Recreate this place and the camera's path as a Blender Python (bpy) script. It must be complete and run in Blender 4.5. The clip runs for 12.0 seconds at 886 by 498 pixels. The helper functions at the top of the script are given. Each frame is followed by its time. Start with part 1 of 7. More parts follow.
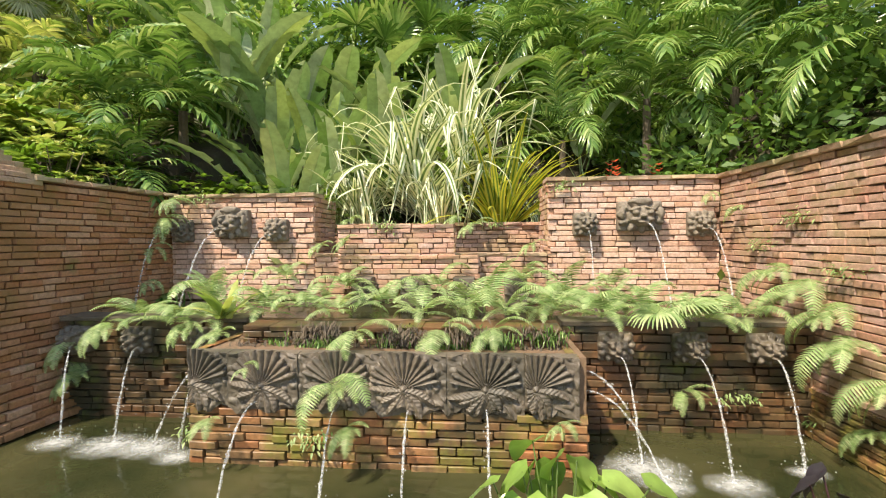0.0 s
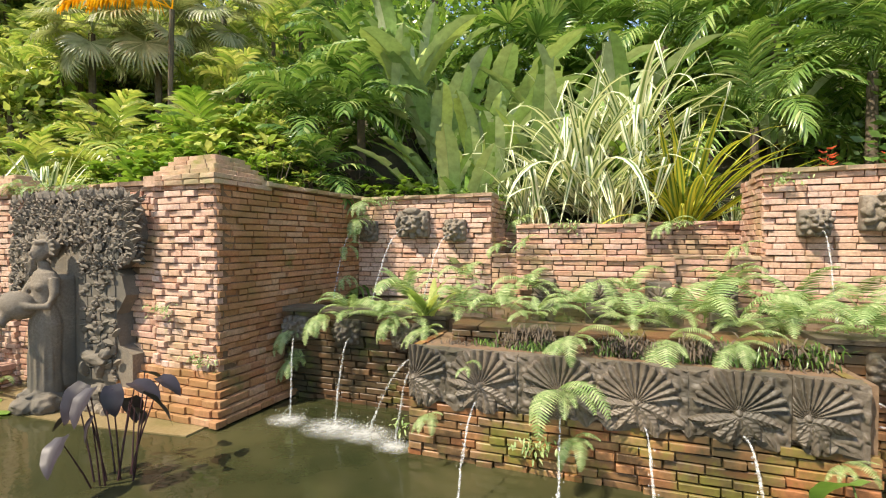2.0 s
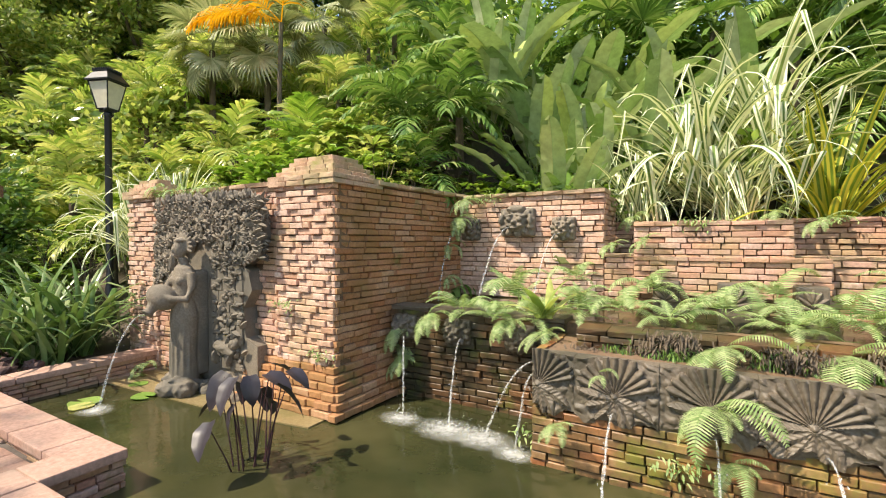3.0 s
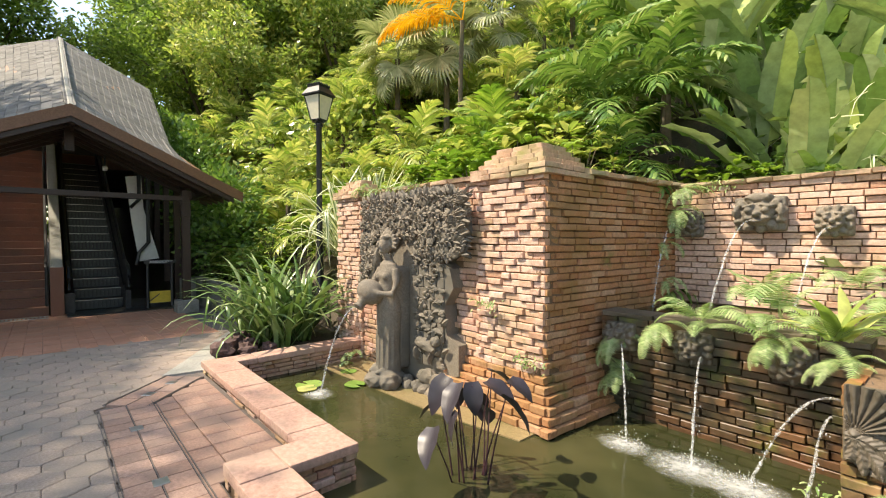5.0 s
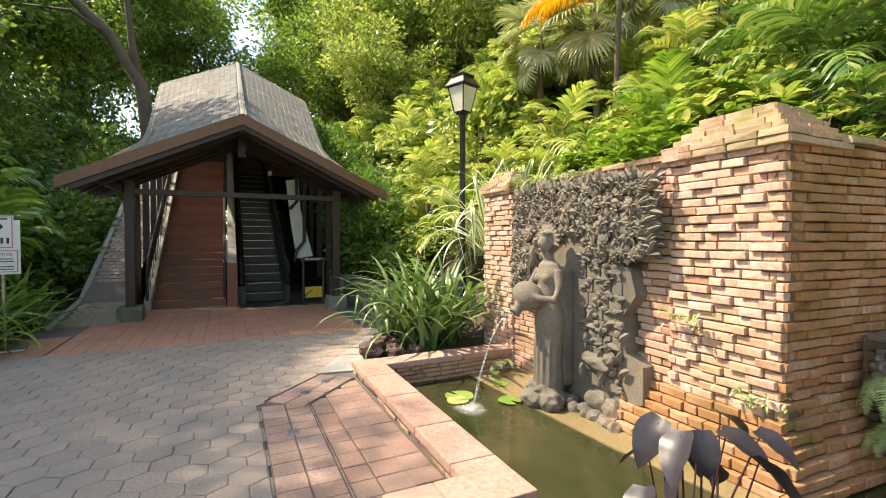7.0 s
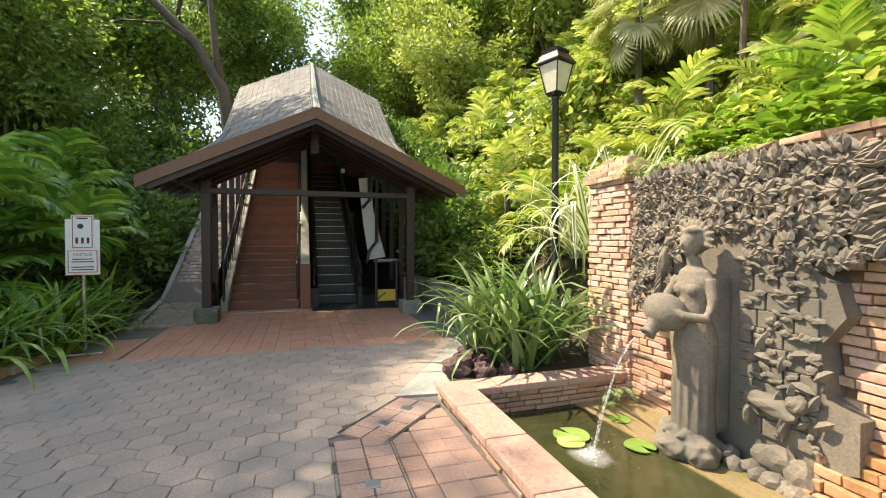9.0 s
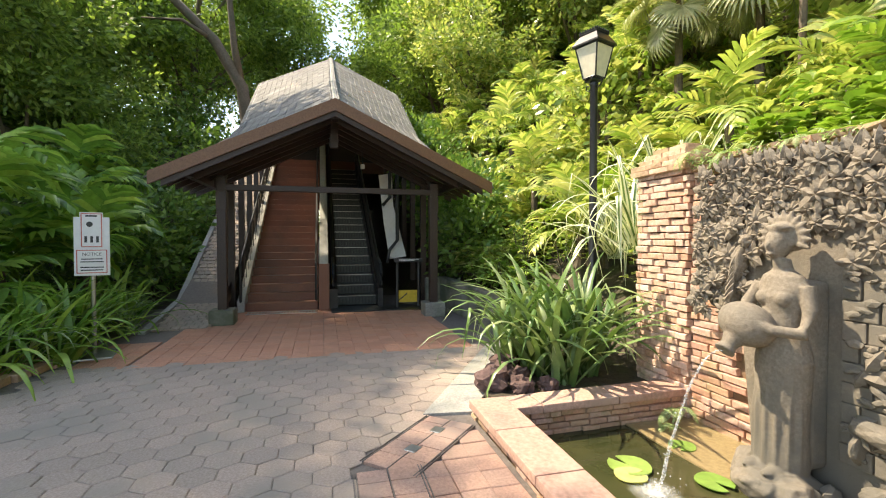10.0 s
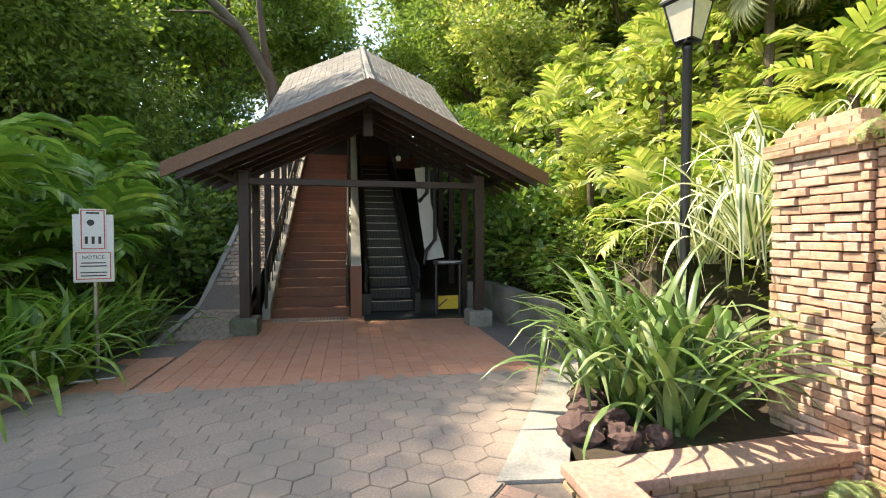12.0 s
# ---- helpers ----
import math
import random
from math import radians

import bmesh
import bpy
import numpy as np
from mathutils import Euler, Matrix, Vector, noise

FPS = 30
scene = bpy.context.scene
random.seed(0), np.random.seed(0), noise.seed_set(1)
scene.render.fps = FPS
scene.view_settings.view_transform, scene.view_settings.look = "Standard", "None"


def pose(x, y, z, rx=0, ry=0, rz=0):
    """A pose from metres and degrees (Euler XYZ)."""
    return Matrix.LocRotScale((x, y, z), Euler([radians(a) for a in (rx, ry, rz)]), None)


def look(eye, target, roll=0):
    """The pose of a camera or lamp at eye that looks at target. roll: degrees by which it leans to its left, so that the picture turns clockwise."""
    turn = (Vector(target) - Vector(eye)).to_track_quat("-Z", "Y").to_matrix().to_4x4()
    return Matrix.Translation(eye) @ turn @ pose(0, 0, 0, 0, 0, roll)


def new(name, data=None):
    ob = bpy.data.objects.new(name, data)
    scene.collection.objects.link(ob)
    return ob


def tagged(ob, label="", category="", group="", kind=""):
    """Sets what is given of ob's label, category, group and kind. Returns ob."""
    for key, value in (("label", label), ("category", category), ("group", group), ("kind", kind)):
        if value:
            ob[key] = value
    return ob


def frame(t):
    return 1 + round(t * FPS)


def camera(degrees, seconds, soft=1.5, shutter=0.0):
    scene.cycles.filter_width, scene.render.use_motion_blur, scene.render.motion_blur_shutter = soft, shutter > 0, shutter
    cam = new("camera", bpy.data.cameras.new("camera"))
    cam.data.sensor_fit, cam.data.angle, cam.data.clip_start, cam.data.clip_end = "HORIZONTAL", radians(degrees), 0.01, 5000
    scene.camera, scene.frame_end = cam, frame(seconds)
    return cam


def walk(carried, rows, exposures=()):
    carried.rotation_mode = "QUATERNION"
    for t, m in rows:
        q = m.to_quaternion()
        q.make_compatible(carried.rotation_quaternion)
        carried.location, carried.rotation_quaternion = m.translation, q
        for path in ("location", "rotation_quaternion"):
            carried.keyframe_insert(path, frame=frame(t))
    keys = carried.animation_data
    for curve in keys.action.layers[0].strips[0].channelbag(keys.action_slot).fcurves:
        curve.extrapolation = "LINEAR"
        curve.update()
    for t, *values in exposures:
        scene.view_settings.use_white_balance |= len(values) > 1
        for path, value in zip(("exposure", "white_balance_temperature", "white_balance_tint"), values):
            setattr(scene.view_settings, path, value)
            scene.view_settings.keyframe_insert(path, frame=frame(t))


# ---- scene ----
# ---- camera ----
cam = camera(88.6, 12.0, soft=1.1)
PATH = [
    (0, (0.034, 0.038, 1.569), (-0.142, 2.030, 1.529), -0.4),
    (0.5, (-0.148, 0.051, 1.572), (-0.426, 2.031, 1.534), -0.4),
    (1, (-0.340, 0.048, 1.567), (-0.734, 2.009, 1.531), -0.3),
    (1.5, (-0.558, 0.031, 1.566), (-1.081, 1.960, 1.531), -0.2),
    (2, (-0.762, 0.010, 1.571), (-1.433, 1.894, 1.535), -0.1),
    (2.5, (-0.959, 0.001, 1.562), (-1.784, 1.822, 1.526), -0.1),
    (3, (-1.150, 0.015, 1.553), (-2.130, 1.758, 1.518), 0.0),
    (3.5, (-1.324, 0.029, 1.552), (-2.457, 1.677, 1.514), 0.0),
    (5.5, (-2.009, 0.040, 1.531), (-3.606, 1.241, 1.486), 0.0),
    (6, (-2.194, 0.072, 1.517), (-3.877, 1.153, 1.474), 0.0),
    (6.5, (-2.381, 0.109, 1.509), (-4.133, 1.073, 1.467), 0.0),
    (7, (-2.561, 0.126, 1.500), (-4.367, 0.984, 1.457), 0.0),
    (7.5, (-2.758, 0.134, 1.491), (-4.608, 0.895, 1.449), 0.0),
    (9.5, (-3.727, 0.183, 1.487), (-5.649, 0.735, 1.445), 0.0),
    (10, (-3.978, 0.183, 1.490), (-5.910, 0.698, 1.444), 0.0),
    (10.5, (-4.246, 0.168, 1.498), (-6.186, 0.653, 1.449), 0.0),
    (11, (-4.516, 0.154, 1.506), (-6.462, 0.609, 1.456), 0.0),
    (11.5, (-4.791, 0.141, 1.508), (-6.744, 0.566, 1.455), 0.0),
    (12, (-5.054, 0.124, 1.517), (-7.013, 0.522, 1.463), 0.0),
]
walk(cam, [(t, look(eye, target, roll)) for t, eye, target, roll in PATH], ((0, 1.26, 7400, 10), (3.5, 1.33, 7500, 10), (7.5, 1.64, 8000, 10), (12, 1.86, 7900, 10)))

# ---- light ----
TO_SUN = Vector((-0.37, -0.50, 0.82)).normalized()
world = bpy.data.worlds.new("sky")
scene.world = world
world.use_nodes = True
wn = world.node_tree.nodes
sky = wn.new("ShaderNodeTexSky")
sky.sky_type = "NISHITA"
sky.sun_disc = False
sky.sun_elevation = math.asin(TO_SUN.z)
sky.sun_rotation = math.atan2(TO_SUN.x, TO_SUN.y)
wn["Background"].inputs["Strength"].default_value = 0.15
world.node_tree.links.new(sky.outputs["Color"], wn["Background"].inputs["Color"])
sun = new("sun", bpy.data.lights.new("sun", "SUN"))
sun.data.energy, sun.data.angle, sun.data.color = 2.9, radians(0.6), (1.0, 0.94, 0.84)
sun.matrix_world = look(TO_SUN * 40, (0, 0, 0))

# ---- materials ----
def material(name, build):
    m = bpy.data.materials.new(name)
    m.use_nodes = True
    build(m.node_tree, m.node_tree.nodes["Principled BSDF"])
    return m


def link(nt, a, b):
    nt.links.new(a, b)


def noise_node(nt, scale, detail=4.0, rough=0.6, where="Object"):
    tc = nt.nodes.new("ShaderNodeTexCoord")
    n = nt.nodes.new("ShaderNodeTexNoise")
    n.inputs["Scale"].default_value = scale
    n.inputs["Detail"].default_value = detail
    n.inputs["Roughness"].default_value = rough
    if where == "World":
        g = nt.nodes.new("ShaderNodeNewGeometry")
        link(nt, g.outputs["Position"], n.inputs["Vector"])
    else:
        link(nt, tc.outputs[where], n.inputs["Vector"])
    return n


def ramp(nt, fac, stops):
    r = nt.nodes.new("ShaderNodeValToRGB")
    while len(r.color_ramp.elements) < len(stops):
        r.color_ramp.elements.new(0.5)
    for e, (p, c) in zip(r.color_ramp.elements, stops):
        e.position, e.color = p, (*c, 1) if len(c) == 3 else c
    link(nt, fac, r.inputs["Fac"])
    return r


def mix(nt, fac, a, b, kind="MIX"):
    m = nt.nodes.new("ShaderNodeMix")
    m.data_type, m.blend_type = "RGBA", kind
    for sock, v in ((m.inputs[0], fac), (m.inputs[6], a), (m.inputs[7], b)):
        if isinstance(v, (int, float)):
            sock.default_value = v
        elif isinstance(v, tuple):
            sock.default_value = (*v, 1)
        else:
            link(nt, v, sock)
    return m.outputs[2]


def bump(nt, p, height, strength, distance):
    b = nt.nodes.new("ShaderNodeBump")
    b.inputs["Strength"].default_value, b.inputs["Distance"].default_value = strength, distance
    link(nt, height, b.inputs["Height"])
    link(nt, b.outputs["Normal"], p.inputs["Normal"])


def random_value(nt):
    """A number for each piece: its object's, mixed with its island's."""
    oi = nt.nodes.new("ShaderNodeObjectInfo")
    ge = nt.nodes.new("ShaderNodeNewGeometry")
    ad = nt.nodes.new("ShaderNodeMath")
    ad.operation = "ADD"
    fr = nt.nodes.new("ShaderNodeMath")
    fr.operation = "FRACT"
    link(nt, oi.outputs["Random"], ad.inputs[0])
    link(nt, ge.outputs["Random Per Island"], ad.inputs[1])
    link(nt, ad.outputs[0], fr.inputs[0])
    return fr.outputs[0]


def rough_stuff(name, stops, stain=None, stain_at=(0.55, 0.7), scale=30.0, stain_scale=1.4, rough=0.85, height=0.004, moss=None, moss_at=(0.6, 0.72), moss_scale=2.2, per_piece=True):
    """Stone, brick, tile or concrete: a colour for each piece, grain, broad stains and moss."""
    def build(nt, p):
        grain = noise_node(nt, scale, 6, 0.65, "World")
        base = ramp(nt, random_value(nt) if per_piece else noise_node(nt, 2.0, 5, 0.6, "World").outputs["Fac"], stops).outputs["Color"]
        g = ramp(nt, grain.outputs["Fac"], ((0.25, (0.62, 0.60, 0.58)), (0.75, (1.22, 1.22, 1.22))))
        col = mix(nt, 1.0, base, g.outputs["Color"], "MULTIPLY")
        if stain:
            s = ramp(nt, noise_node(nt, stain_scale, 7, 0.62, "World").outputs["Fac"], ((stain_at[0], (0, 0, 0)), (stain_at[1], (1, 1, 1))))
            col = mix(nt, s.outputs["Color"], col, stain)
        if moss:
            s = ramp(nt, noise_node(nt, moss_scale, 8, 0.68, "World").outputs["Fac"], ((moss_at[0], (0, 0, 0)), (moss_at[1], (1, 1, 1))))
            col = mix(nt, s.outputs["Color"], col, moss)
        link(nt, col, p.inputs["Base Color"])
        p.inputs["Roughness"].default_value = rough
        bump(nt, p, grain.outputs["Fac"], 0.7, height)
    return material(name, build)


BRICK = ((0.0, (0.57, 0.33, 0.23)), (0.25, (0.67, 0.465, 0.375)), (0.5, (0.61, 0.39, 0.27)), (0.75, (0.71, 0.52, 0.43)), (1.0, (0.52, 0.30, 0.195)))
M_brick_pink = rough_stuff("bloomed_brick", BRICK, (0.46, 0.31, 0.18), (0.55, 0.76), moss=(0.24, 0.22, 0.08), moss_at=(0.60, 0.76))
M_brick = rough_stuff("brick", ((0.0, (0.50, 0.26, 0.18)), (0.25, (0.60, 0.38, 0.31)), (0.5, (0.53, 0.31, 0.19)), (0.75, (0.63, 0.43, 0.36)), (1.0, (0.42, 0.22, 0.14))), (0.44, 0.31, 0.18), (0.46, 0.70), moss=(0.24, 0.22, 0.08), moss_at=(0.56, 0.74))
M_brick_wet = rough_stuff("mossy_brick", ((0.0, (0.33, 0.115, 0.045)), (0.3, (0.42, 0.20, 0.085)), (0.6, (0.27, 0.145, 0.065)), (1.0, (0.46, 0.27, 0.13))), (0.085, 0.062, 0.03), (0.44, 0.60), moss=(0.19, 0.18, 0.035), moss_at=(0.47, 0.63), rough=0.5)
# Wet algae brick, its colour also deepened for the shade in the basin recess.
M_brick_algae_shade = rough_stuff("algae_shade_brick", ((0.0, (0.13, 0.06, 0.028)), (0.4, (0.21, 0.10, 0.045)), (1.0, (0.16, 0.10, 0.05))), (0.045, 0.040, 0.022), (0.40, 0.58), moss=(0.10, 0.12, 0.02), moss_at=(0.55, 0.68), rough=0.42)
# Ochre brick with the niche side wall's shade darkened into its colour.
M_brick_side = rough_stuff("ochre_shade_brick", ((0.0, (0.41, 0.175, 0.075)), (0.3, (0.52, 0.27, 0.145)), (0.6, (0.43, 0.205, 0.085)), (1.0, (0.57, 0.35, 0.22))), (0.29, 0.16, 0.06), (0.47, 0.66), moss=(0.17, 0.16, 0.045), moss_at=(0.58, 0.72))
M_mortar = rough_stuff("mortar", ((0, (0.17, 0.105, 0.06)), (1, (0.25, 0.16, 0.095))), (0.10, 0.10, 0.05), per_piece=False)
M_coping = rough_stuff("coping_brick", ((0, (0.55, 0.36, 0.24)), (0.5, (0.62, 0.42, 0.31)), (1, (0.50, 0.33, 0.21))), (0.34, 0.30, 0.16), (0.45, 0.65), moss=(0.25, 0.24, 0.07), moss_at=(0.6, 0.75))
M_kerb = rough_stuff("kerb_stone", ((0, (0.44, 0.26, 0.20)), (1, (0.52, 0.33, 0.26))), (0.42, 0.30, 0.23), (0.5, 0.7))
M_stone = rough_stuff("carved_stone", ((0, (0.170, 0.142, 0.108)), (1, (0.290, 0.243, 0.185))), (0.135, 0.120, 0.095), (0.46, 0.62), scale=45, per_piece=False, height=0.006)
M_stone_dark = rough_stuff("wet_carved_stone", ((0, (0.125, 0.102, 0.078)), (1, (0.225, 0.182, 0.135))), (0.085, 0.074, 0.054), (0.45, 0.62), scale=45, per_piece=False, height=0.006, rough=0.5)
M_lava = rough_stuff("lava_rock", ((0, (0.09, 0.055, 0.05)), (1, (0.17, 0.10, 0.09))), scale=22, per_piece=False, height=0.02)
M_hex = rough_stuff("hex_paver", ((0, (0.335, 0.27, 0.225)), (0.5, (0.385, 0.305, 0.25)), (1, (0.42, 0.325, 0.265))), (0.28, 0.24, 0.20), (0.48, 0.66), scale=60, height=0.003)
M_cover = rough_stuff("cover_tile", ((0, (0.36, 0.23, 0.18)), (1, (0.44, 0.29, 0.23))), (0.30, 0.22, 0.18), (0.5, 0.68), scale=50, height=0.002)
M_joint = rough_stuff("joint_sand", ((0, (0.14, 0.12, 0.105)), (1, (0.20, 0.17, 0.15))), per_piece=False)
M_terra = rough_stuff("brown_tile", ((0, (0.39, 0.225, 0.16)), (0.5, (0.45, 0.275, 0.205)), (1, (0.40, 0.26, 0.20))), (0.31, 0.205, 0.155), (0.45, 0.66), scale=50, height=0.002, rough=0.75)
M_apron = rough_stuff("terracotta_tile", ((0, (0.50, 0.225, 0.14)), (0.5, (0.57, 0.28, 0.18)), (1, (0.50, 0.255, 0.17))), (0.40, 0.20, 0.13), (0.5, 0.68), scale=50, height=0.002, rough=0.7)
M_redtile = rough_stuff("red_floor_tile", ((0, (0.18, 0.068, 0.038)), (1, (0.24, 0.095, 0.052))), (0.13, 0.058, 0.035), (0.5, 0.7), scale=50, height=0.001, rough=0.55)
M_concrete = rough_stuff("concrete", ((0, (0.34, 0.33, 0.30)), (1, (0.42, 0.41, 0.37))), (0.26, 0.27, 0.23), (0.5, 0.68), scale=50, per_piece=False, height=0.002)
M_mossy_concrete = rough_stuff("mossy_concrete", ((0, (0.20, 0.19, 0.16)), (1, (0.30, 0.28, 0.24))), (0.10, 0.11, 0.07), (0.42, 0.6), per_piece=False)
M_soil = rough_stuff("soil", ((0, (0.045, 0.035, 0.022)), (1, (0.085, 0.065, 0.04))), (0.05, 0.06, 0.02), (0.5, 0.65), scale=12, per_piece=False, height=0.03)
M_slate = rough_stuff("roof_slate", ((0, (0.115, 0.112, 0.105)), (0.5, (0.20, 0.193, 0.178)), (1, (0.155, 0.146, 0.132))), (0.27, 0.265, 0.245), (0.54, 0.72), scale=40, height=0.003)


def wood(name, a, b, rough=0.5, scale=3.0):
    def build(nt, p):
        tc = nt.nodes.new("ShaderNodeTexCoord")
        mp = nt.nodes.new("ShaderNodeMapping")
        mp.inputs["Scale"].default_value = (scale, scale * 9, scale * 9)
        link(nt, tc.outputs["Object"], mp.inputs["Vector"])
        n = nt.nodes.new("ShaderNodeTexNoise")
        n.inputs["Scale"].default_value, n.inputs["Detail"].default_value = 2.0, 8
        link(nt, mp.outputs["Vector"], n.inputs["Vector"])
        link(nt, ramp(nt, n.outputs["Fac"], ((0.3, a), (0.7, b))).outputs["Color"], p.inputs["Base Color"])
        p.inputs["Roughness"].default_value = rough
        bump(nt, p, n.outputs["Fac"], 0.3, 0.003)
    return material(name, build)


M_wood = wood("fascia_wood", (0.13, 0.055, 0.024), (0.215, 0.10, 0.045))
M_wood_dark = wood("dark_stained_wood", (0.020, 0.010, 0.007), (0.048, 0.023, 0.014))
M_soffit = wood("soffit_board", (0.22, 0.10, 0.05), (0.33, 0.17, 0.09))


def plain(name, col, rough=0.5, metal=0.0, vary=0.15, scale=14.0):
    def build(nt, p):
        n = noise_node(nt, scale, 5, 0.6, "World")
        lo, hi = tuple(c * (1 - vary) for c in col), tuple(min(1, c * (1 + vary)) for c in col)
        link(nt, ramp(nt, n.outputs["Fac"], ((0.3, lo), (0.7, hi))).outputs["Color"], p.inputs["Base Color"])
        p.inputs["Roughness"].default_value, p.inputs["Metallic"].default_value = rough, metal
    return material(name, build)


M_black = plain("black_painted_iron", (0.018, 0.019, 0.022), 0.35)
M_dark_steel = plain("dark_grey_steel", (0.035, 0.035, 0.036), 0.4, 0.5)
M_rubber = plain("black_rubber", (0.012, 0.012, 0.013), 0.5)
M_tread = plain("ribbed_step_metal", (0.045, 0.05, 0.048), 0.4, 0.6)
M_white = plain("white_board", (0.75, 0.74, 0.71), 0.5, 0, 0.05)
M_red = plain("red_print", (0.55, 0.10, 0.07), 0.5)
M_ink = plain("black_print", (0.03, 0.03, 0.03), 0.5)
M_steel = plain("brushed_steel", (0.42, 0.42, 0.40), 0.35, 0.9)
M_yellow = plain("yellow_paint", (0.62, 0.42, 0.04), 0.5)
M_lampglass = plain("frosted_cream_glass", (0.72, 0.66, 0.50), 0.35, 0, 0.08)
M_flower = plain("orange_red_petals", (0.62, 0.09, 0.03), 0.5)


def leaf_material(name, stops, rough=0.38, clear=0.35, stripe=None, veins=False):
    """Leaves: a colour for each one, faint veins, light through the blade."""
    def build(nt, p):
        col = ramp(nt, random_value(nt), stops).outputs["Color"]
        n = noise_node(nt, 9.0, 4, 0.6, "World")
        g = ramp(nt, n.outputs["Fac"], ((0.3, (0.78, 0.78, 0.72)), (0.7, (1.15, 1.15, 1.1))))
        col = mix(nt, 1.0, col, g.outputs["Color"], "MULTIPLY")
        if stripe:
            uv = nt.nodes.new("ShaderNodeUVMap")
            sp = nt.nodes.new("ShaderNodeSeparateXYZ")
            link(nt, uv.outputs["UV"], sp.inputs[0])
            s = ramp(nt, sp.outputs["X"], ((0.0, (1, 1, 1)), (0.30, (1, 1, 1)), (0.36, (0, 0, 0)), (0.64, (0, 0, 0)), (0.70, (1, 1, 1)), (1.0, (1, 1, 1))))
            col = mix(nt, s.outputs["Color"], col, stripe)
        link(nt, col, p.inputs["Base Color"])
        p.inputs["Roughness"].default_value = rough
        if veins:
            tc = nt.nodes.new("ShaderNodeTexCoord")
            wv = nt.nodes.new("ShaderNodeTexWave")
            wv.bands_direction = "Z"
            wv.inputs["Scale"].default_value, wv.inputs["Distortion"].default_value = 30.0, 2.0
            link(nt, tc.outputs["Object"], wv.inputs["Vector"])
            bump(nt, p, wv.outputs["Fac"], 0.25, 0.006)
        tr = nt.nodes.new("ShaderNodeBsdfTranslucent")
        bright = mix(nt, 1.0, col, (1.2, 1.28, 0.8), "MULTIPLY")
        link(nt, bright, tr.inputs["Color"])
        ms = nt.nodes.new("ShaderNodeMixShader")
        ms.inputs[0].default_value = clear
        link(nt, p.outputs[0], ms.inputs[1])
        link(nt, tr.outputs[0], ms.inputs[2])
        link(nt, ms.outputs[0], nt.nodes["Material Output"].inputs["Surface"])
    return material(name, build)


L_palm = leaf_material("palm_leaf", ((0, (0.07, 0.15, 0.035)), (0.4, (0.14, 0.25, 0.06)), (0.8, (0.25, 0.37, 0.11)), (1, (0.42, 0.48, 0.20))), 0.26, 0.26)
L_lime = leaf_material("lime_leaf", ((0, (0.18, 0.28, 0.06)), (0.45, (0.36, 0.45, 0.13)), (0.8, (0.56, 0.57, 0.20)), (1, (0.72, 0.68, 0.32))), 0.28)
L_green = leaf_material("broad_leaf", ((0, (0.12, 0.23, 0.035)), (0.5, (0.22, 0.35, 0.06)), (1, (0.36, 0.48, 0.10))), 0.36)
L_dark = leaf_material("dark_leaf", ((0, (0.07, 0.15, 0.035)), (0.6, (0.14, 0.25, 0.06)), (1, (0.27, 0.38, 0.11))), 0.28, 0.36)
L_banana = leaf_material("banana_leaf", ((0, (0.18, 0.32, 0.07)), (0.4, (0.33, 0.44, 0.20)), (0.7, (0.44, 0.50, 0.34)), (1, (0.46, 0.55, 0.17))), 0.26, 0.18, veins=True)
L_fern = leaf_material("fern_leaf", ((0, (0.19, 0.31, 0.10)), (0.5, (0.33, 0.44, 0.19)), (1, (0.50, 0.57, 0.30))), 0.5, 0.3)
L_varieg = leaf_material("variegated_leaf", ((0, (0.11, 0.20, 0.045)), (1, (0.20, 0.30, 0.09))), 0.35, 0.2, (0.82, 0.81, 0.60))
L_gold = leaf_material("gold_striped_leaf", ((0, (0.12, 0.22, 0.03)), (1, (0.20, 0.30, 0.05))), 0.4, 0.3, (0.55, 0.50, 0.07))
L_strap = leaf_material("strap_leaf", ((0, (0.085, 0.165, 0.045)), (0.6, (0.16, 0.255, 0.085)), (1, (0.34, 0.40, 0.20))), 0.32, 0.18)
L_taro = leaf_material("black_taro_leaf", ((0, (0.022, 0.018, 0.026)), (1, (0.05, 0.042, 0.055))), 0.4, 0.1)
L_orange = leaf_material("withered_orange_leaf", ((0, (0.75, 0.33, 0.02)), (1, (0.85, 0.46, 0.04))), 0.5, 0.35)
L_grey = leaf_material("pale_fan_leaf", ((0, (0.22, 0.27, 0.12)), (1, (0.58, 0.57, 0.38))), 0.4, 0.25)
L_wide = leaf_material("glossy_broad_leaf", ((0, (0.11, 0.23, 0.05)), (0.5, (0.22, 0.38, 0.08)), (1, (0.42, 0.56, 0.14))), 0.26, 0.42)
L_far = leaf_material("tree_leaf", ((0, (0.10, 0.17, 0.04)), (0.5, (0.20, 0.30, 0.07)), (1, (0.36, 0.46, 0.13))), 0.45, 0.5)
L_pond = leaf_material("pond_leaf", ((0, (0.20, 0.36, 0.07)), (1, (0.36, 0.50, 0.14))), 0.28, 0.3)
M_bark = rough_stuff("bark", ((0, (0.10, 0.075, 0.05)), (1, (0.18, 0.14, 0.10))), (0.09, 0.10, 0.06), scale=18, per_piece=False, height=0.02)
M_stem = plain("green_stem", (0.10, 0.15, 0.04), 0.5)
M_taro_stem = plain("purple_stem", (0.06, 0.025, 0.03), 0.45)


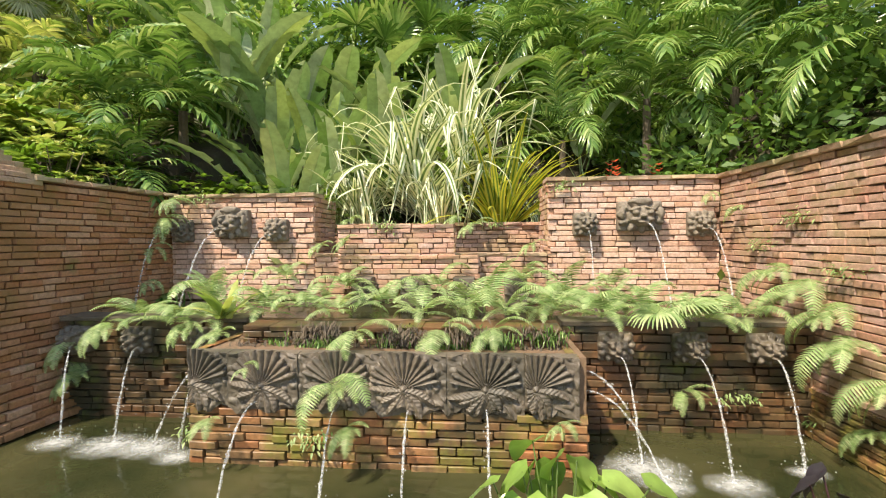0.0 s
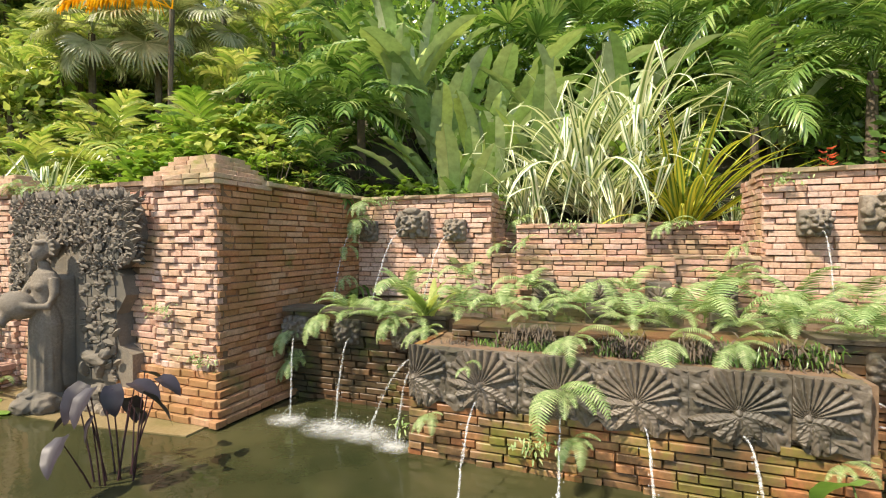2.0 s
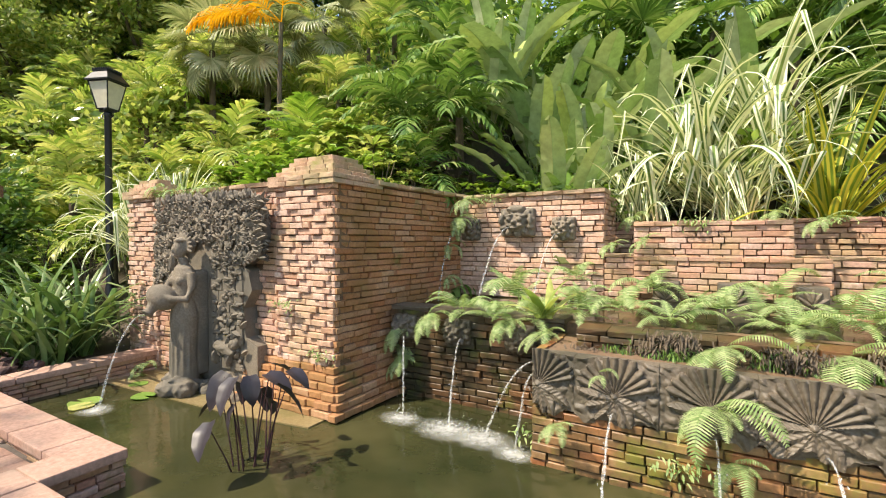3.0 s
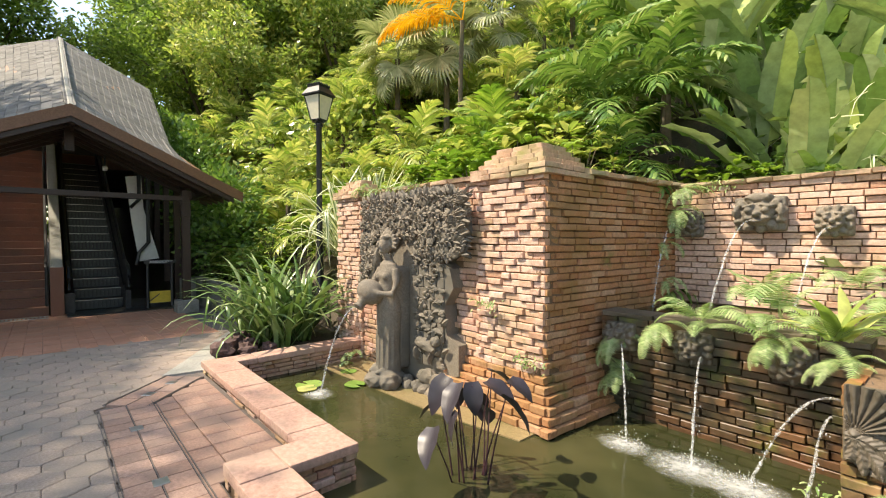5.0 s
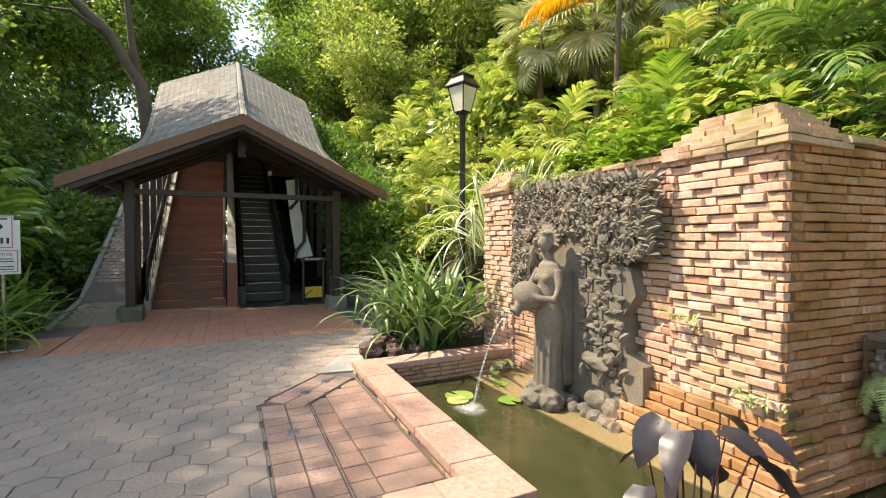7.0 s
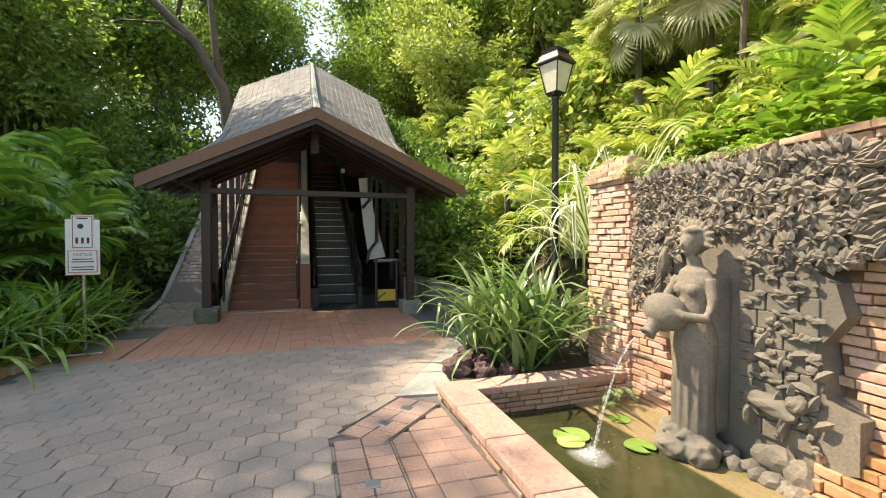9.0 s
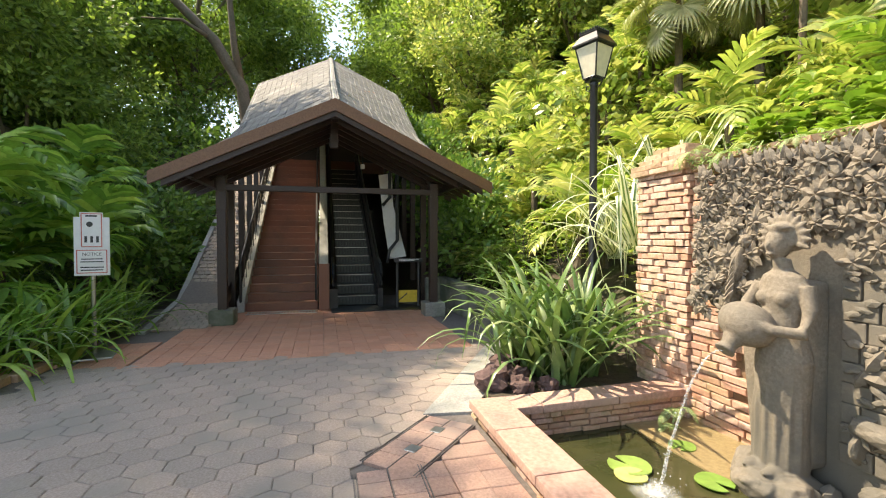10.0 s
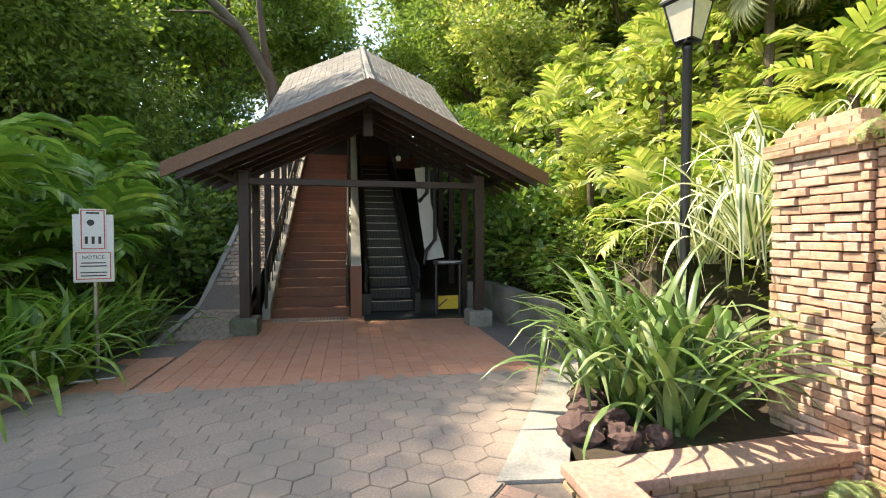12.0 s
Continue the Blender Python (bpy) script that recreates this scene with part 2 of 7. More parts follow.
def water_build(nt, p):
    big = noise_node(nt, 1.1, 3, 0.5, "World")
    link(nt, ramp(nt, big.outputs["Fac"], ((0.35, (0.026, 0.031, 0.012)), (0.7, (0.072, 0.068, 0.029)))).outputs["Color"], p.inputs["Base Color"])
    p.inputs["Roughness"].default_value = 0.06
    p.inputs["IOR"].default_value = 1.33
    n = noise_node(nt, 7.0, 3, 0.5, "World")
    bump(nt, p, n.outputs["Fac"], 0.12, 0.03)


M_water = material("murky_pond_water", water_build)


def jet_build(nt, p):
    n = noise_node(nt, 40.0, 4, 0.7, "World")
    p.inputs["Base Color"].default_value = (0.93, 0.95, 0.95, 1)
    p.inputs["Roughness"].default_value = 0.12
    tb = nt.nodes.new("ShaderNodeBsdfTransparent")
    ms = nt.nodes.new("ShaderNodeMixShader")
    r = ramp(nt, n.outputs["Fac"], ((0.42, (0.05, 0.05, 0.05)), (0.66, (0.46, 0.46, 0.46))))
    link(nt, r.outputs["Color"], ms.inputs[0])
    link(nt, tb.outputs[0], ms.inputs[1])
    link(nt, p.outputs[0], ms.inputs[2])
    link(nt, ms.outputs[0], nt.nodes["Material Output"].inputs["Surface"])
    bump(nt, p, n.outputs["Fac"], 0.6, 0.01)


M_jet = material("falling_water", jet_build)


def foam_build(nt, p):
    """Milky foam that thins out from the middle of its patch."""
    p.inputs["Base Color"].default_value = (0.86, 0.88, 0.86, 1)
    p.inputs["Roughness"].default_value = 0.5
    tc = nt.nodes.new("ShaderNodeTexCoord")
    gr = nt.nodes.new("ShaderNodeTexGradient")
    gr.gradient_type = "SPHERICAL"
    link(nt, tc.outputs["Object"], gr.inputs["Vector"])
    n = noise_node(nt, 16.0, 6, 0.7, "World")
    m = nt.nodes.new("ShaderNodeMath")
    m.operation = "MULTIPLY"
    link(nt, gr.outputs["Fac"], m.inputs[0])
    link(nt, n.outputs["Fac"], m.inputs[1])
    r = ramp(nt, m.outputs[0], ((0.10, (0, 0, 0)), (0.52, (0.50, 0.50, 0.50))))
    tb = nt.nodes.new("ShaderNodeBsdfTransparent")
    ms = nt.nodes.new("ShaderNodeMixShader")
    link(nt, r.outputs["Color"], ms.inputs[0])
    link(nt, tb.outputs[0], ms.inputs[1])
    link(nt, p.outputs[0], ms.inputs[2])
    link(nt, ms.outputs[0], nt.nodes["Material Output"].inputs["Surface"])


M_foam = material("milky_foam", foam_build)

# ---- mesh helpers ----
rnd = random.Random(7)


def empty(name, at=(0, 0, 0), turn=0.0):
    ob = new(name)
    ob.matrix_world = pose(*at, 0, 0, turn)
    return ob


def hang(ob, parent):
    """Make ob a part of parent, keeping its place in the world."""
    ob.parent = parent
    ob.matrix_parent_inverse = parent.matrix_basis.inverted() if parent.parent is None else (parent.parent.matrix_basis @ parent.matrix_parent_inverse @ parent.matrix_basis).inverted()
    return ob


def part(name, bm, mat, parent=None, label="", smooth=False):
    me = bpy.data.meshes.new(name)
    bm.to_mesh(me)
    bm.free()
    if smooth:
        me.polygons.foreach_set("use_smooth", [True] * len(me.polygons))
    me.materials.append(mat)
    ob = new(name, me)
    if parent is not None:
        hang(ob, parent)
    if label:
        ob["label"] = label
    return ob


def box(bm, x0, x1, y0, y1, z0, z1, bevel=0.0, m=None):
    r = bmesh.ops.create_cube(bm, size=1, matrix=Matrix.Translation(((x0 + x1) / 2, (y0 + y1) / 2, (z0 + z1) / 2)) @ Matrix.Diagonal((x1 - x0, y1 - y0, z1 - z0, 1)))
    if bevel:
        es = list({e for v in r["verts"] for e in v.link_edges})
        r = bmesh.ops.bevel(bm, geom=es, offset=bevel, segments=2, affect="EDGES", profile=0.6)
    vs = [v for v in r["verts"]]
    if m is not None:
        bmesh.ops.transform(bm, matrix=m, verts=vs)
    return vs


def solid(*spans, bevel=0.0):
    bm = bmesh.new()
    for s in spans:
        box(bm, *s, bevel=bevel)
    return bm


def prism(bm, outline, axis, a, b):
    """The outline (pairs) drawn out along an axis from a to b."""
    def place(u, v, w):
        return (w, u, v) if axis == "x" else (u, w, v) if axis == "y" else (u, v, w)
    lo = [bm.verts.new(place(u, v, a)) for u, v in outline]
    hi = [bm.verts.new(place(u, v, b)) for u, v in outline]
    n = len(outline)
    bm.faces.new(lo)
    bm.faces.new(list(reversed(hi)))
    for i in range(n):
        bm.faces.new((lo[i], hi[i], hi[(i + 1) % n], lo[(i + 1) % n]))
    bmesh.ops.recalc_face_normals(bm, faces=bm.faces)


def tube(bm, pts, radii, sides=8, cap=True):
    pts = [Vector(p) for p in pts]
    rings = []
    for i, p in enumerate(pts):
        d = (pts[min(i + 1, len(pts) - 1)] - pts[max(i - 1, 0)]).normalized()
        a = d.cross(Vector((0.31, 0.22, 0.92)))
        if a.length < 0.05:
            a = d.cross(Vector((1, 0, 0)))
        a.normalize()
        b = d.cross(a)
        r = radii[i] if isinstance(radii, (list, tuple)) else radii
        rings.append([bm.verts.new(p + (a * math.cos(q) + b * math.sin(q)) * r) for q in (2 * math.pi * k / sides for k in range(sides))])
    for r0, r1 in zip(rings, rings[1:]):
        for k in range(sides):
            bm.faces.new((r0[k], r0[(k + 1) % sides], r1[(k + 1) % sides], r1[k]))
    if cap:
        bm.faces.new(list(reversed(rings[0])))
        bm.faces.new(rings[-1])


def ball(bm, at, size, rough=0.0, div=2, turn=(0, 0, 0)):
    r = bmesh.ops.create_icosphere(bm, subdivisions=div, radius=1)
    m = pose(*at, *turn) @ Matrix.Diagonal((*size, 1))
    for v in r["verts"]:
        k = 1 + rough * noise.noise(v.co * 1.7 + Vector(at) * 3)
        v.co = m @ (v.co * k)


class Geo:
    """Points and faces gathered fast, with a u across each leaf, for one mesh."""
    def __init__(self):
        self.v, self.f, self.u = [], [], []

    def add(self, v, f, u=None):
        n = len(self.v)
        self.v.extend(v)
        self.f.extend([tuple(i + n for i in q) for q in f])
        self.u.extend(u if u is not None else [0.5] * len(v))

    def mesh(self, name, mat, smooth=True):
        me = bpy.data.meshes.new(name)
        me.from_pydata(self.v, [], self.f)
        me.materials.append(mat)
        uv = me.uv_layers.new(name="UVMap")
        idx = np.empty(len(me.loops), dtype=np.int32)
        me.loops.foreach_get("vertex_index", idx)
        us = np.asarray(self.u, dtype=np.float32)[idx]
        uv.data.foreach_set("uv", np.column_stack((us, np.zeros_like(us))).ravel())
        if smooth:
            me.polygons.foreach_set("use_smooth", [True] * len(me.polygons))
        me.update()
        return me


# ---- the ground and hill ----
def hill(x, y):
    """Height of the planted hill."""
    def ease(a, b, t):
        t = min(1, max(0, (t - a) / (b - a)))
        return t * t * (3 - 2 * t)
    back = 6.9 if x > -4.4 else 3.95
    if x > 3.2:
        back = 6.9 - 4.0 * ease(3.2, 6.5, x)
    right = 0.0
    if x > -8.3:
        d = y - back
        right = (1.45 + 0.52 * min(d, 12) + 0.12 * max(0, d - 14)) * ease(0, 0.25, d) if d > 0 else 0
        right *= ease(-8.6, -8.1, x)
    d2 = y - 3.3
    left = max(0, d2) * 0.66 * (1 - ease(-8.5, -8.0, x)) if d2 > 0 else 0
    left = min(left, 7.5 + 0.1 * d2)
    up = max(0, -14.6 - x) * 0.5
    up = min(up, 9) * (ease(-1.9, -2.6, y) * 0.8 + ease(2.4, 3.2, y))
    south = max(0, -3.2 - y) * 0.12 * ease(-6, -9, x)
    return max(right, left, 0) + up * (1.0 if left < 0.01 else 0.55) + min(south, 3)


def ground_sheet():
    """One sheet of soil that falls under the pool, climbs the hill and runs out to the horizon."""
    def steps(a, b, fine, far):
        s = list(np.arange(a, b, fine))
        out = [b + (far - b) * k ** 2.2 for k in (0, .04, .08, .13, .19, .26, .34, .43, .54, .66, .8, 1)]
        low = [a + (-far - a) * k ** 2.2 for k in (1, .8, .66, .54, .43, .34, .26, .19, .13, .08, .04)]
        return low + s + out
    xs, ys = steps(-30, 12, 0.4, 900), steps(-12, 26, 0.4, 900)
    v = []
    for x in xs:
        for y in ys:
            z = -0.12 + hill(x, y)
            if -7.5 < x < 2.9 and 0.9 < y < 6.8:
                z = -0.75
            elif hill(x, y) > 0.05:
                z += 0.12 * noise.noise(Vector((x * 0.6, y * 0.6, 0)))
            v.append((x, y, z))
    n = len(ys)
    f = [(i * n + j, (i + 1) * n + j, (i + 1) * n + j + 1, i * n + j + 1) for i in range(len(xs) - 1) for j in range(n - 1)]
    me = bpy.data.meshes.new("ground")
    me.from_pydata(v, [], f)
    me.materials.append(M_soil)
    tagged(new("ground", me), "dark planted soil rising into a hillside behind the walls", "ground", kind="structure")


ground_sheet()

# ---- brick walls ----
def brick_shapes(count=6):
    """Unit bricks, front towards -y, with worn edges; back open."""
    out = []
    for k in range(count):
        r = random.Random(40 + k)
        j = lambda s: r.uniform(-s, s)
        v = [(sx * 0.5, 0.5, sz * 0.5) for sx, sz in ((-1, -1), (1, -1), (1, 1), (-1, 1))]
        v += [(sx * (0.5 + j(0.012)), -0.41 + j(0.04), sz * (0.5 + j(0.035))) for sx, sz in ((-1, -1), (1, -1), (1, 1), (-1, 1))]
        v += [(sx * (0.478 + j(0.010)), -0.5 + j(0.045), sz * (0.41 + j(0.04))) for sx, sz in ((-1, -1), (1, -1), (1, 1), (-1, 1))]
        f = [(a, b, b + 4, a + 4) for a, b in ((0, 1), (1, 2), (2, 3), (3, 0))]
        f += [(a + 4, b + 4, b + 8, a + 8) for a, b in ((0, 1), (1, 2), (2, 3), (3, 0))]
        f.append((8, 9, 10, 11))
        out.append((np.array(v), f))
    return out


SHAPES = brick_shapes()
BRICK_MESH = {}


def piece_mesh(name, k, mat):
    key = (name, k, mat.name)
    if key not in BRICK_MESH:
        v, f = SHAPES[k]
        me = bpy.data.meshes.new(name)
        me.from_pydata([tuple(p) for p in v], [], f)
        me.materials.append(mat)
        BRICK_MESH[key] = me
    return BRICK_MESH[key]


PENDING = []


def lay(parent, name, mats, mat, focus, single=160):
    """Lay pieces on parent later: those nearest to focus as parts, the rest as one joined mesh."""
    PENDING.append((parent, name, mats, mat, focus, single))


def lay_all():
    for parent, name, mats, mat, focus, single in PENDING:
        r = random.Random(len(mats))
        fx = Vector(focus)
        order = sorted(mats, key=lambda m: (m.translation - fx).length)
        inv = (parent.matrix_basis if parent.parent is None else parent.parent.matrix_basis @ parent.matrix_parent_inverse @ parent.matrix_basis).inverted()
        for m in order[:single]:
            ob = new(name, piece_mesh(name, r.randrange(len(SHAPES)), mat))
            ob.parent = parent
            ob.matrix_parent_inverse = inv
            ob.matrix_basis = m
        rest = order[single:]
        if rest:
            vs, fs, n = [], [], 0
            for m in rest:
                v, f = SHAPES[r.randrange(len(SHAPES))]
                a = np.array(m)
                vs.append(v @ a[:3, :3].T + a[:3, 3])
                fs.extend([tuple(i + n for i in q) for q in f])
                n += len(v)
            me = bpy.data.meshes.new("more_" + name)
            me.from_pydata([tuple(p) for p in np.concatenate(vs)], [], fs)
            me.materials.append(mat)
            ob = hang(new("more_" + name + "s", me), parent)
            tagged(ob, kind="stuff")


def courses(p0, p1, z0, z1, skip=None, course=0.066, length=0.205, proud=0.012, teeth=(False, False), lean=0.0, alt=0.0):
    """Poses of the bricks of one wall face. Seen from outside, p0 is its left end and p1 its right end."""
    a, b = Vector((*p0, 0)), Vector((*p1, 0))
    d = (b - a).normalized()
    n = Vector((d.y, -d.x, 0))
    size = (b - a).length
    out = []
    rows = max(1, round((z1 - z0) / course))
    ch = (z1 - z0) / rows
    turn = Matrix((d.to_4d(), (-n).to_4d(), (0, 0, 1, 0), (0, 0, 0, 1))).transposed()
    for k in range(3):
        turn[3][k] = 0
    for i in range(rows):
        x = -rnd.uniform(0, length)
        while x < size - 0.01:
            w = length * rnd.choice((0.55, 0.85, 1.0, 1.1, 1.25)) * rnd.uniform(0.92, 1.08)
            l, r = max(0, x), min(size, x + w)
            x += w
            if r - l < 0.035:
                continue
            mid = (l + r) / 2
            z = z0 + (i + 0.5) * ch
            if skip and skip(mid, z):
                continue
            out_by = rnd.uniform(-proud, proud)
            if rnd.random() < 0.12:
                out_by += rnd.choice((-1, 1)) * proud * 0.8
            if (teeth[0] and l < 0.02) or (teeth[1] and r > size - 0.02):
                out_by = 0.018 if (i // 1) % 2 else -0.018
            if alt:
                out_by = (alt if (i + int(mid / (length * 0.9))) % 2 else -alt) + rnd.uniform(-0.003, 0.003)
            dep = 0.07
            c = a + d * mid + n * (out_by - dep / 2 + lean * (z1 - z)) + Vector((0, 0, z + rnd.uniform(-0.002, 0.002)))
            m = Matrix.Translation(c) @ turn @ pose(0, 0, 0, rnd.uniform(-1.5, 1.5), rnd.uniform(-0.9, 0.9), rnd.uniform(-1.2, 1.2)) @ Matrix.Diagonal((r - l - 0.009, dep, ch - 0.0100 + rnd.uniform(-0.0025, 0.0025), 1))
            out.append(m)
    return out


def coping(p0, p1, z, depth, height=0.05, over=0.05, length=0.26):
    """Poses of coping bricks along a wall's top; p0 and p1 lie on the face."""
    a, b = Vector((*p0, 0)), Vector((*p1, 0))
    d = (b - a).normalized()
    n = Vector((d.y, -d.x, 0))
    size = (b - a).length
    turn = Matrix(((d.x, -n.x, 0, 0), (d.y, -n.y, 0, 0), (0, 0, 1, 0), (0, 0, 0, 1)))
    out, x = [], 0.0
    while x < size - 0.03:
        w = min(length * rnd.uniform(0.85, 1.15), size - x)
        c = a + d * (x + w / 2) + n * (over / 2 - depth / 2 + rnd.uniform(-0.006, 0.006)) + Vector((0, 0, z + height / 2))
        out.append(Matrix.Translation(c) @ turn @ pose(0, 0, 0, rnd.uniform(-0.8, 0.8), 0, rnd.uniform(-0.6, 0.6)) @ Matrix.Diagonal((w - 0.005, depth + over, height, 1)))
        x += w
    return out


def core(name, p0, p1, z0, z1, thick, label, mat=None, back=0.05):
    """The wall's body, set back behind its bricks."""
    a, b = Vector((*p0, 0)), Vector((*p1, 0))
    d = (b - a).normalized()
    n = Vector((d.y, -d.x, 0))
    bm = bmesh.new()
    q = [a - n * back, b - n * back, b - n * thick, a - n * thick]
    prism(bm, [(p.x, p.y) for p in q], "z", z0, z1)
    return tagged(part(name, bm, mat or M_mortar), label, "wall", kind="structure")


WATER = -0.15
TOP_L, TOP_R = 2.14, 2.28
# statue wall, between its two pillars
w = core("wall_statue", (-8.05, 3.40), (-4.27, 3.40), -0.7, TOP_L, 0.30, "thin pinkish-orange brick garden wall behind a carved fountain figure")
b = courses((-7.35, 3.40), (-5.10, 3.40), -0.42, TOP_L - 0.05, skip=lambda m, z: 0.5 < m < 1.9 and 0.2 < z < 1.9)
lay(w, "brick", b, M_brick, (-5.2, 3.4, 1.0), 160)
b = courses((-8.05, 3.37), (-7.35, 3.37), -0.3, TOP_L, alt=0.009, length=0.17)
b += courses((-5.10, 3.37), (-4.26, 3.37), 0.30, TOP_L, alt=0.013, length=0.18)
lay(w, "pillar_brick", b, M_brick_pink, (-4.6, 3.4, 1.0), 200)
b = []
for k in range(6):
    b += courses((-5.5, 3.345 - 0.036 * k), (-4.235 + 0.036 * k, 3.345 - 0.036 * k), 0.235 - 0.075 * k, 0.31 - 0.075 * k, course=0.07)
lay(w, "plinth_brick", b, M_brick_side, (-4.4, 3.3, 0.1), 60)
c = coping((-7.35, 3.40), (-5.10, 3.40), TOP_L, 0.32)
c += coping((-7.35, 3.42), (-5.10, 3.42), TOP_L - 0.052, 0.3, over=0.03)
lay(w, "coping_brick", c, M_coping, (-5.1, 3.4, 2.2), 40)


def pillar_cap(wall, x0, x1, y0, y1, z, tiers):
    """Oversailing courses on a pillar, then courses that step in."""
    out = []
    for dz, grow in tiers:
        a0, a1, b0, b1 = x0 - grow, x1 + grow, y0 - grow, y1 + grow
        for p, q in (((a0, b0), (a1, b0)), ((a1, b0), (a1, b1)), ((a1, b1), (a0, b1)), ((a0, b1), (a0, b0))):
            out += coping(p, q, z + dz, 0.16, 0.052, 0.0, 0.24)
        out.append(Matrix.Translation(((a0 + a1) / 2, (b0 + b1) / 2, z + dz + 0.024)) @ Matrix.Diagonal((a1 - a0 - 0.14, b1 - b0 - 0.14, 0.046, 1)))
    lay(wall, "cap_brick", out, M_coping, (-4.5, 3.4, 2.3), 80)


TIERS = ((0.0, 0.05), (0.053, 0.05), (0.106, -0.01), (0.159, -0.05), (0.212, -0.10), (0.265, -0.14))
pillar_cap(w, -5.10, -4.26, 3.37, 4.05, TOP_L - 0.02, TIERS)
pillar_cap(w, -8.05, -7.40, 3.37, 3.75, TOP_L - 0.02, TIERS[:5])
lay(w, "end_brick", courses((-8.05, 3.75), (-8.05, 3.37), -0.1, TOP_L), M_brick, (-8, 3.4, 1), 60)

# left side wall of the niche
w = core("wall_left", (-4.26, 3.38), (-4.10, 5.85), -0.7, TOP_L + 0.02, 0.6, "shaded thin brick side wall of the fountain niche")
b = courses((-4.26, 3.38), (-4.10, 5.80), 0.30, TOP_L, teeth=(True, False), proud=0.018)
lay(w, "brick", b, M_brick_side, (-4.2, 3.6, 1.0))
b = []
for k in range(6):
    b += courses((-4.235 + 0.036 * k, 3.36 - 0.036 * k), (-4.09 + 0.036 * k, 5.8), 0.235 - 0.075 * k, 0.31 - 0.075 * k, course=0.07)
lay(w, "plinth_brick", b, M_brick_side, (-4.2, 3.4, 0.1), 80)
lay(w, "coping_brick", coping((-4.24, 4.0), (-4.08, 5.8), TOP_L + 0.02, 0.4), M_coping, (-4.2, 4, 2.2), 40)

# back wall: two higher panels with masks, a lower middle and a recess behind it
w = core("wall_back", (-4.2, 5.75), (2.9, 5.75), -0.7, 1.34, 0.35, "mossy brick back wall of the fountain niche", M_mortar)
tagged(part("panel_core", solid((-4.2, -2.16, 5.80, 6.10, 1.34, TOP_L)), M_mortar, w))
tagged(part("panel_core", solid((0.86, 2.9, 5.80, 6.10, 1.34, TOP_R)), M_mortar, w))
b = courses((-4.10, 5.75), (-2.14, 5.75), 0.8, TOP_L, teeth=(False, True))
lay(w, "brick", b, M_brick_pink, (-2.5, 5.7, 1.6), 160)
b = courses((0.83, 5.75), (2.86, 5.75), 0.8, TOP_R, teeth=(True, False))
lay(w, "panel_brick", b, M_brick_pink, (1.6, 5.7, 1.6), 160)
b = courses((-2.14, 5.75), (0.83, 5.75), 0.75, 1.36)
b += courses((-2.14, 5.78), (-2.14, 6.6), 1.36, TOP_L) + courses((0.83, 6.6), (0.83, 5.78), 1.36, TOP_R)
lay(w, "low_brick", b, M_brick, (-0.6, 5.7, 1.1), 120)
b = courses((-1.80, 5.64), (-0.02, 5.64), 0.95, 1.34) + courses((-1.80, 5.64), (-0.32, 5.64), 1.34, 1.72)
b += courses((-0.02, 5.64), (-0.02, 5.75), 0.95, 1.34) + courses((-0.32, 5.64), (-0.32, 5.9), 1.34, 1.72)
b += coping((-1.80, 5.64), (-0.02, 5.64), 1.335, 0.12, 0.045, 0.02) + coping((-1.80, 5.64), (-0.32, 5.64), 1.72, 0.3, 0.045, 0.02)
lay(w, "step_brick", b, M_brick, (-0.8, 5.6, 1.3), 120)
part("panel_core", solid((-1.79, -0.33, 5.69, 5.95, 1.0, 1.72)), M_mortar, w)
lay(w, "coping_brick", coping((-4.10, 5.75), (-2.12, 5.75), TOP_L, 0.34) + coping((0.81, 5.75), (2.9, 5.75), TOP_R, 0.34) + coping((-2.14, 5.76), (0.83, 5.76), 1.36, 0.3, 0.04, 0.02), M_coping, (0, 5.7, 2), 60)
w = core("wall_recess", (-2.3, 6.72), (1.0, 6.72), 1.0, 1.76, 0.3, "low mossy brick wall under the striped plants")
lay(w, "brick", courses((-2.3, 6.72), (1.0, 6.72), 1.2, 1.77) + coping((-2.3, 6.72), (1.0, 6.72), 1.77, 0.25), M_brick, (-0.6, 6.7, 1.6), 160)

# right side wall
w = core("wall_right", (2.86, 5.85), (2.98, 0.4), -0.7, TOP_R, 0.32, "sunlit thin brick side wall with ferns growing on it")
b = courses((2.86, 5.75), (2.95, 2.2), 0.2, TOP_R)
lay(w, "brick", b, M_brick, (2.9, 3.6, 1.2))
b = []
for k in range(5):
    b += courses((2.84 - 0.026 * k, 5.75), (2.93 - 0.026 * k, 2.2), 0.15 - 0.1 * k, 0.25 - 0.1 * k, course=0.05)
lay(w, "plinth_brick", b, M_brick_wet, (2.9, 3.6, 0.1), 100)
lay(w, "coping_brick", coping((2.86, 5.75), (2.95, 2.0), TOP_R, 0.34), M_coping, (2.9, 3.6, 2.3), 40)

# upper basin across the niche, and the block that stands forward of it
RIM = 0.84
w = core("basin_wall", (-4.2, 4.20), (2.9, 4.20), -0.7, RIM - 0.04, 0.22, "wet mossy brick front of the upper fountain basin")
lay(w, "brick", courses((-4.15, 4.20), (-2.2, 4.20), -0.3, 0.50, proud=0.02) + courses((0.72, 4.20), (2.86, 4.20), -0.3, 0.50, proud=0.02), M_brick_algae_shade, (-3, 4.2, 0.2), 140)
b = courses((-4.15, 4.16), (-2.2, 4.16), 0.50, 0.80, course=0.075, length=0.3, proud=0.02) + courses((0.72, 4.16), (2.86, 4.16), 0.50, 0.80, course=0.075, length=0.3, proud=0.02)
lay(w, "rim_stone", b, M_brick_algae_shade, (0, 4.2, 0.6), 80)
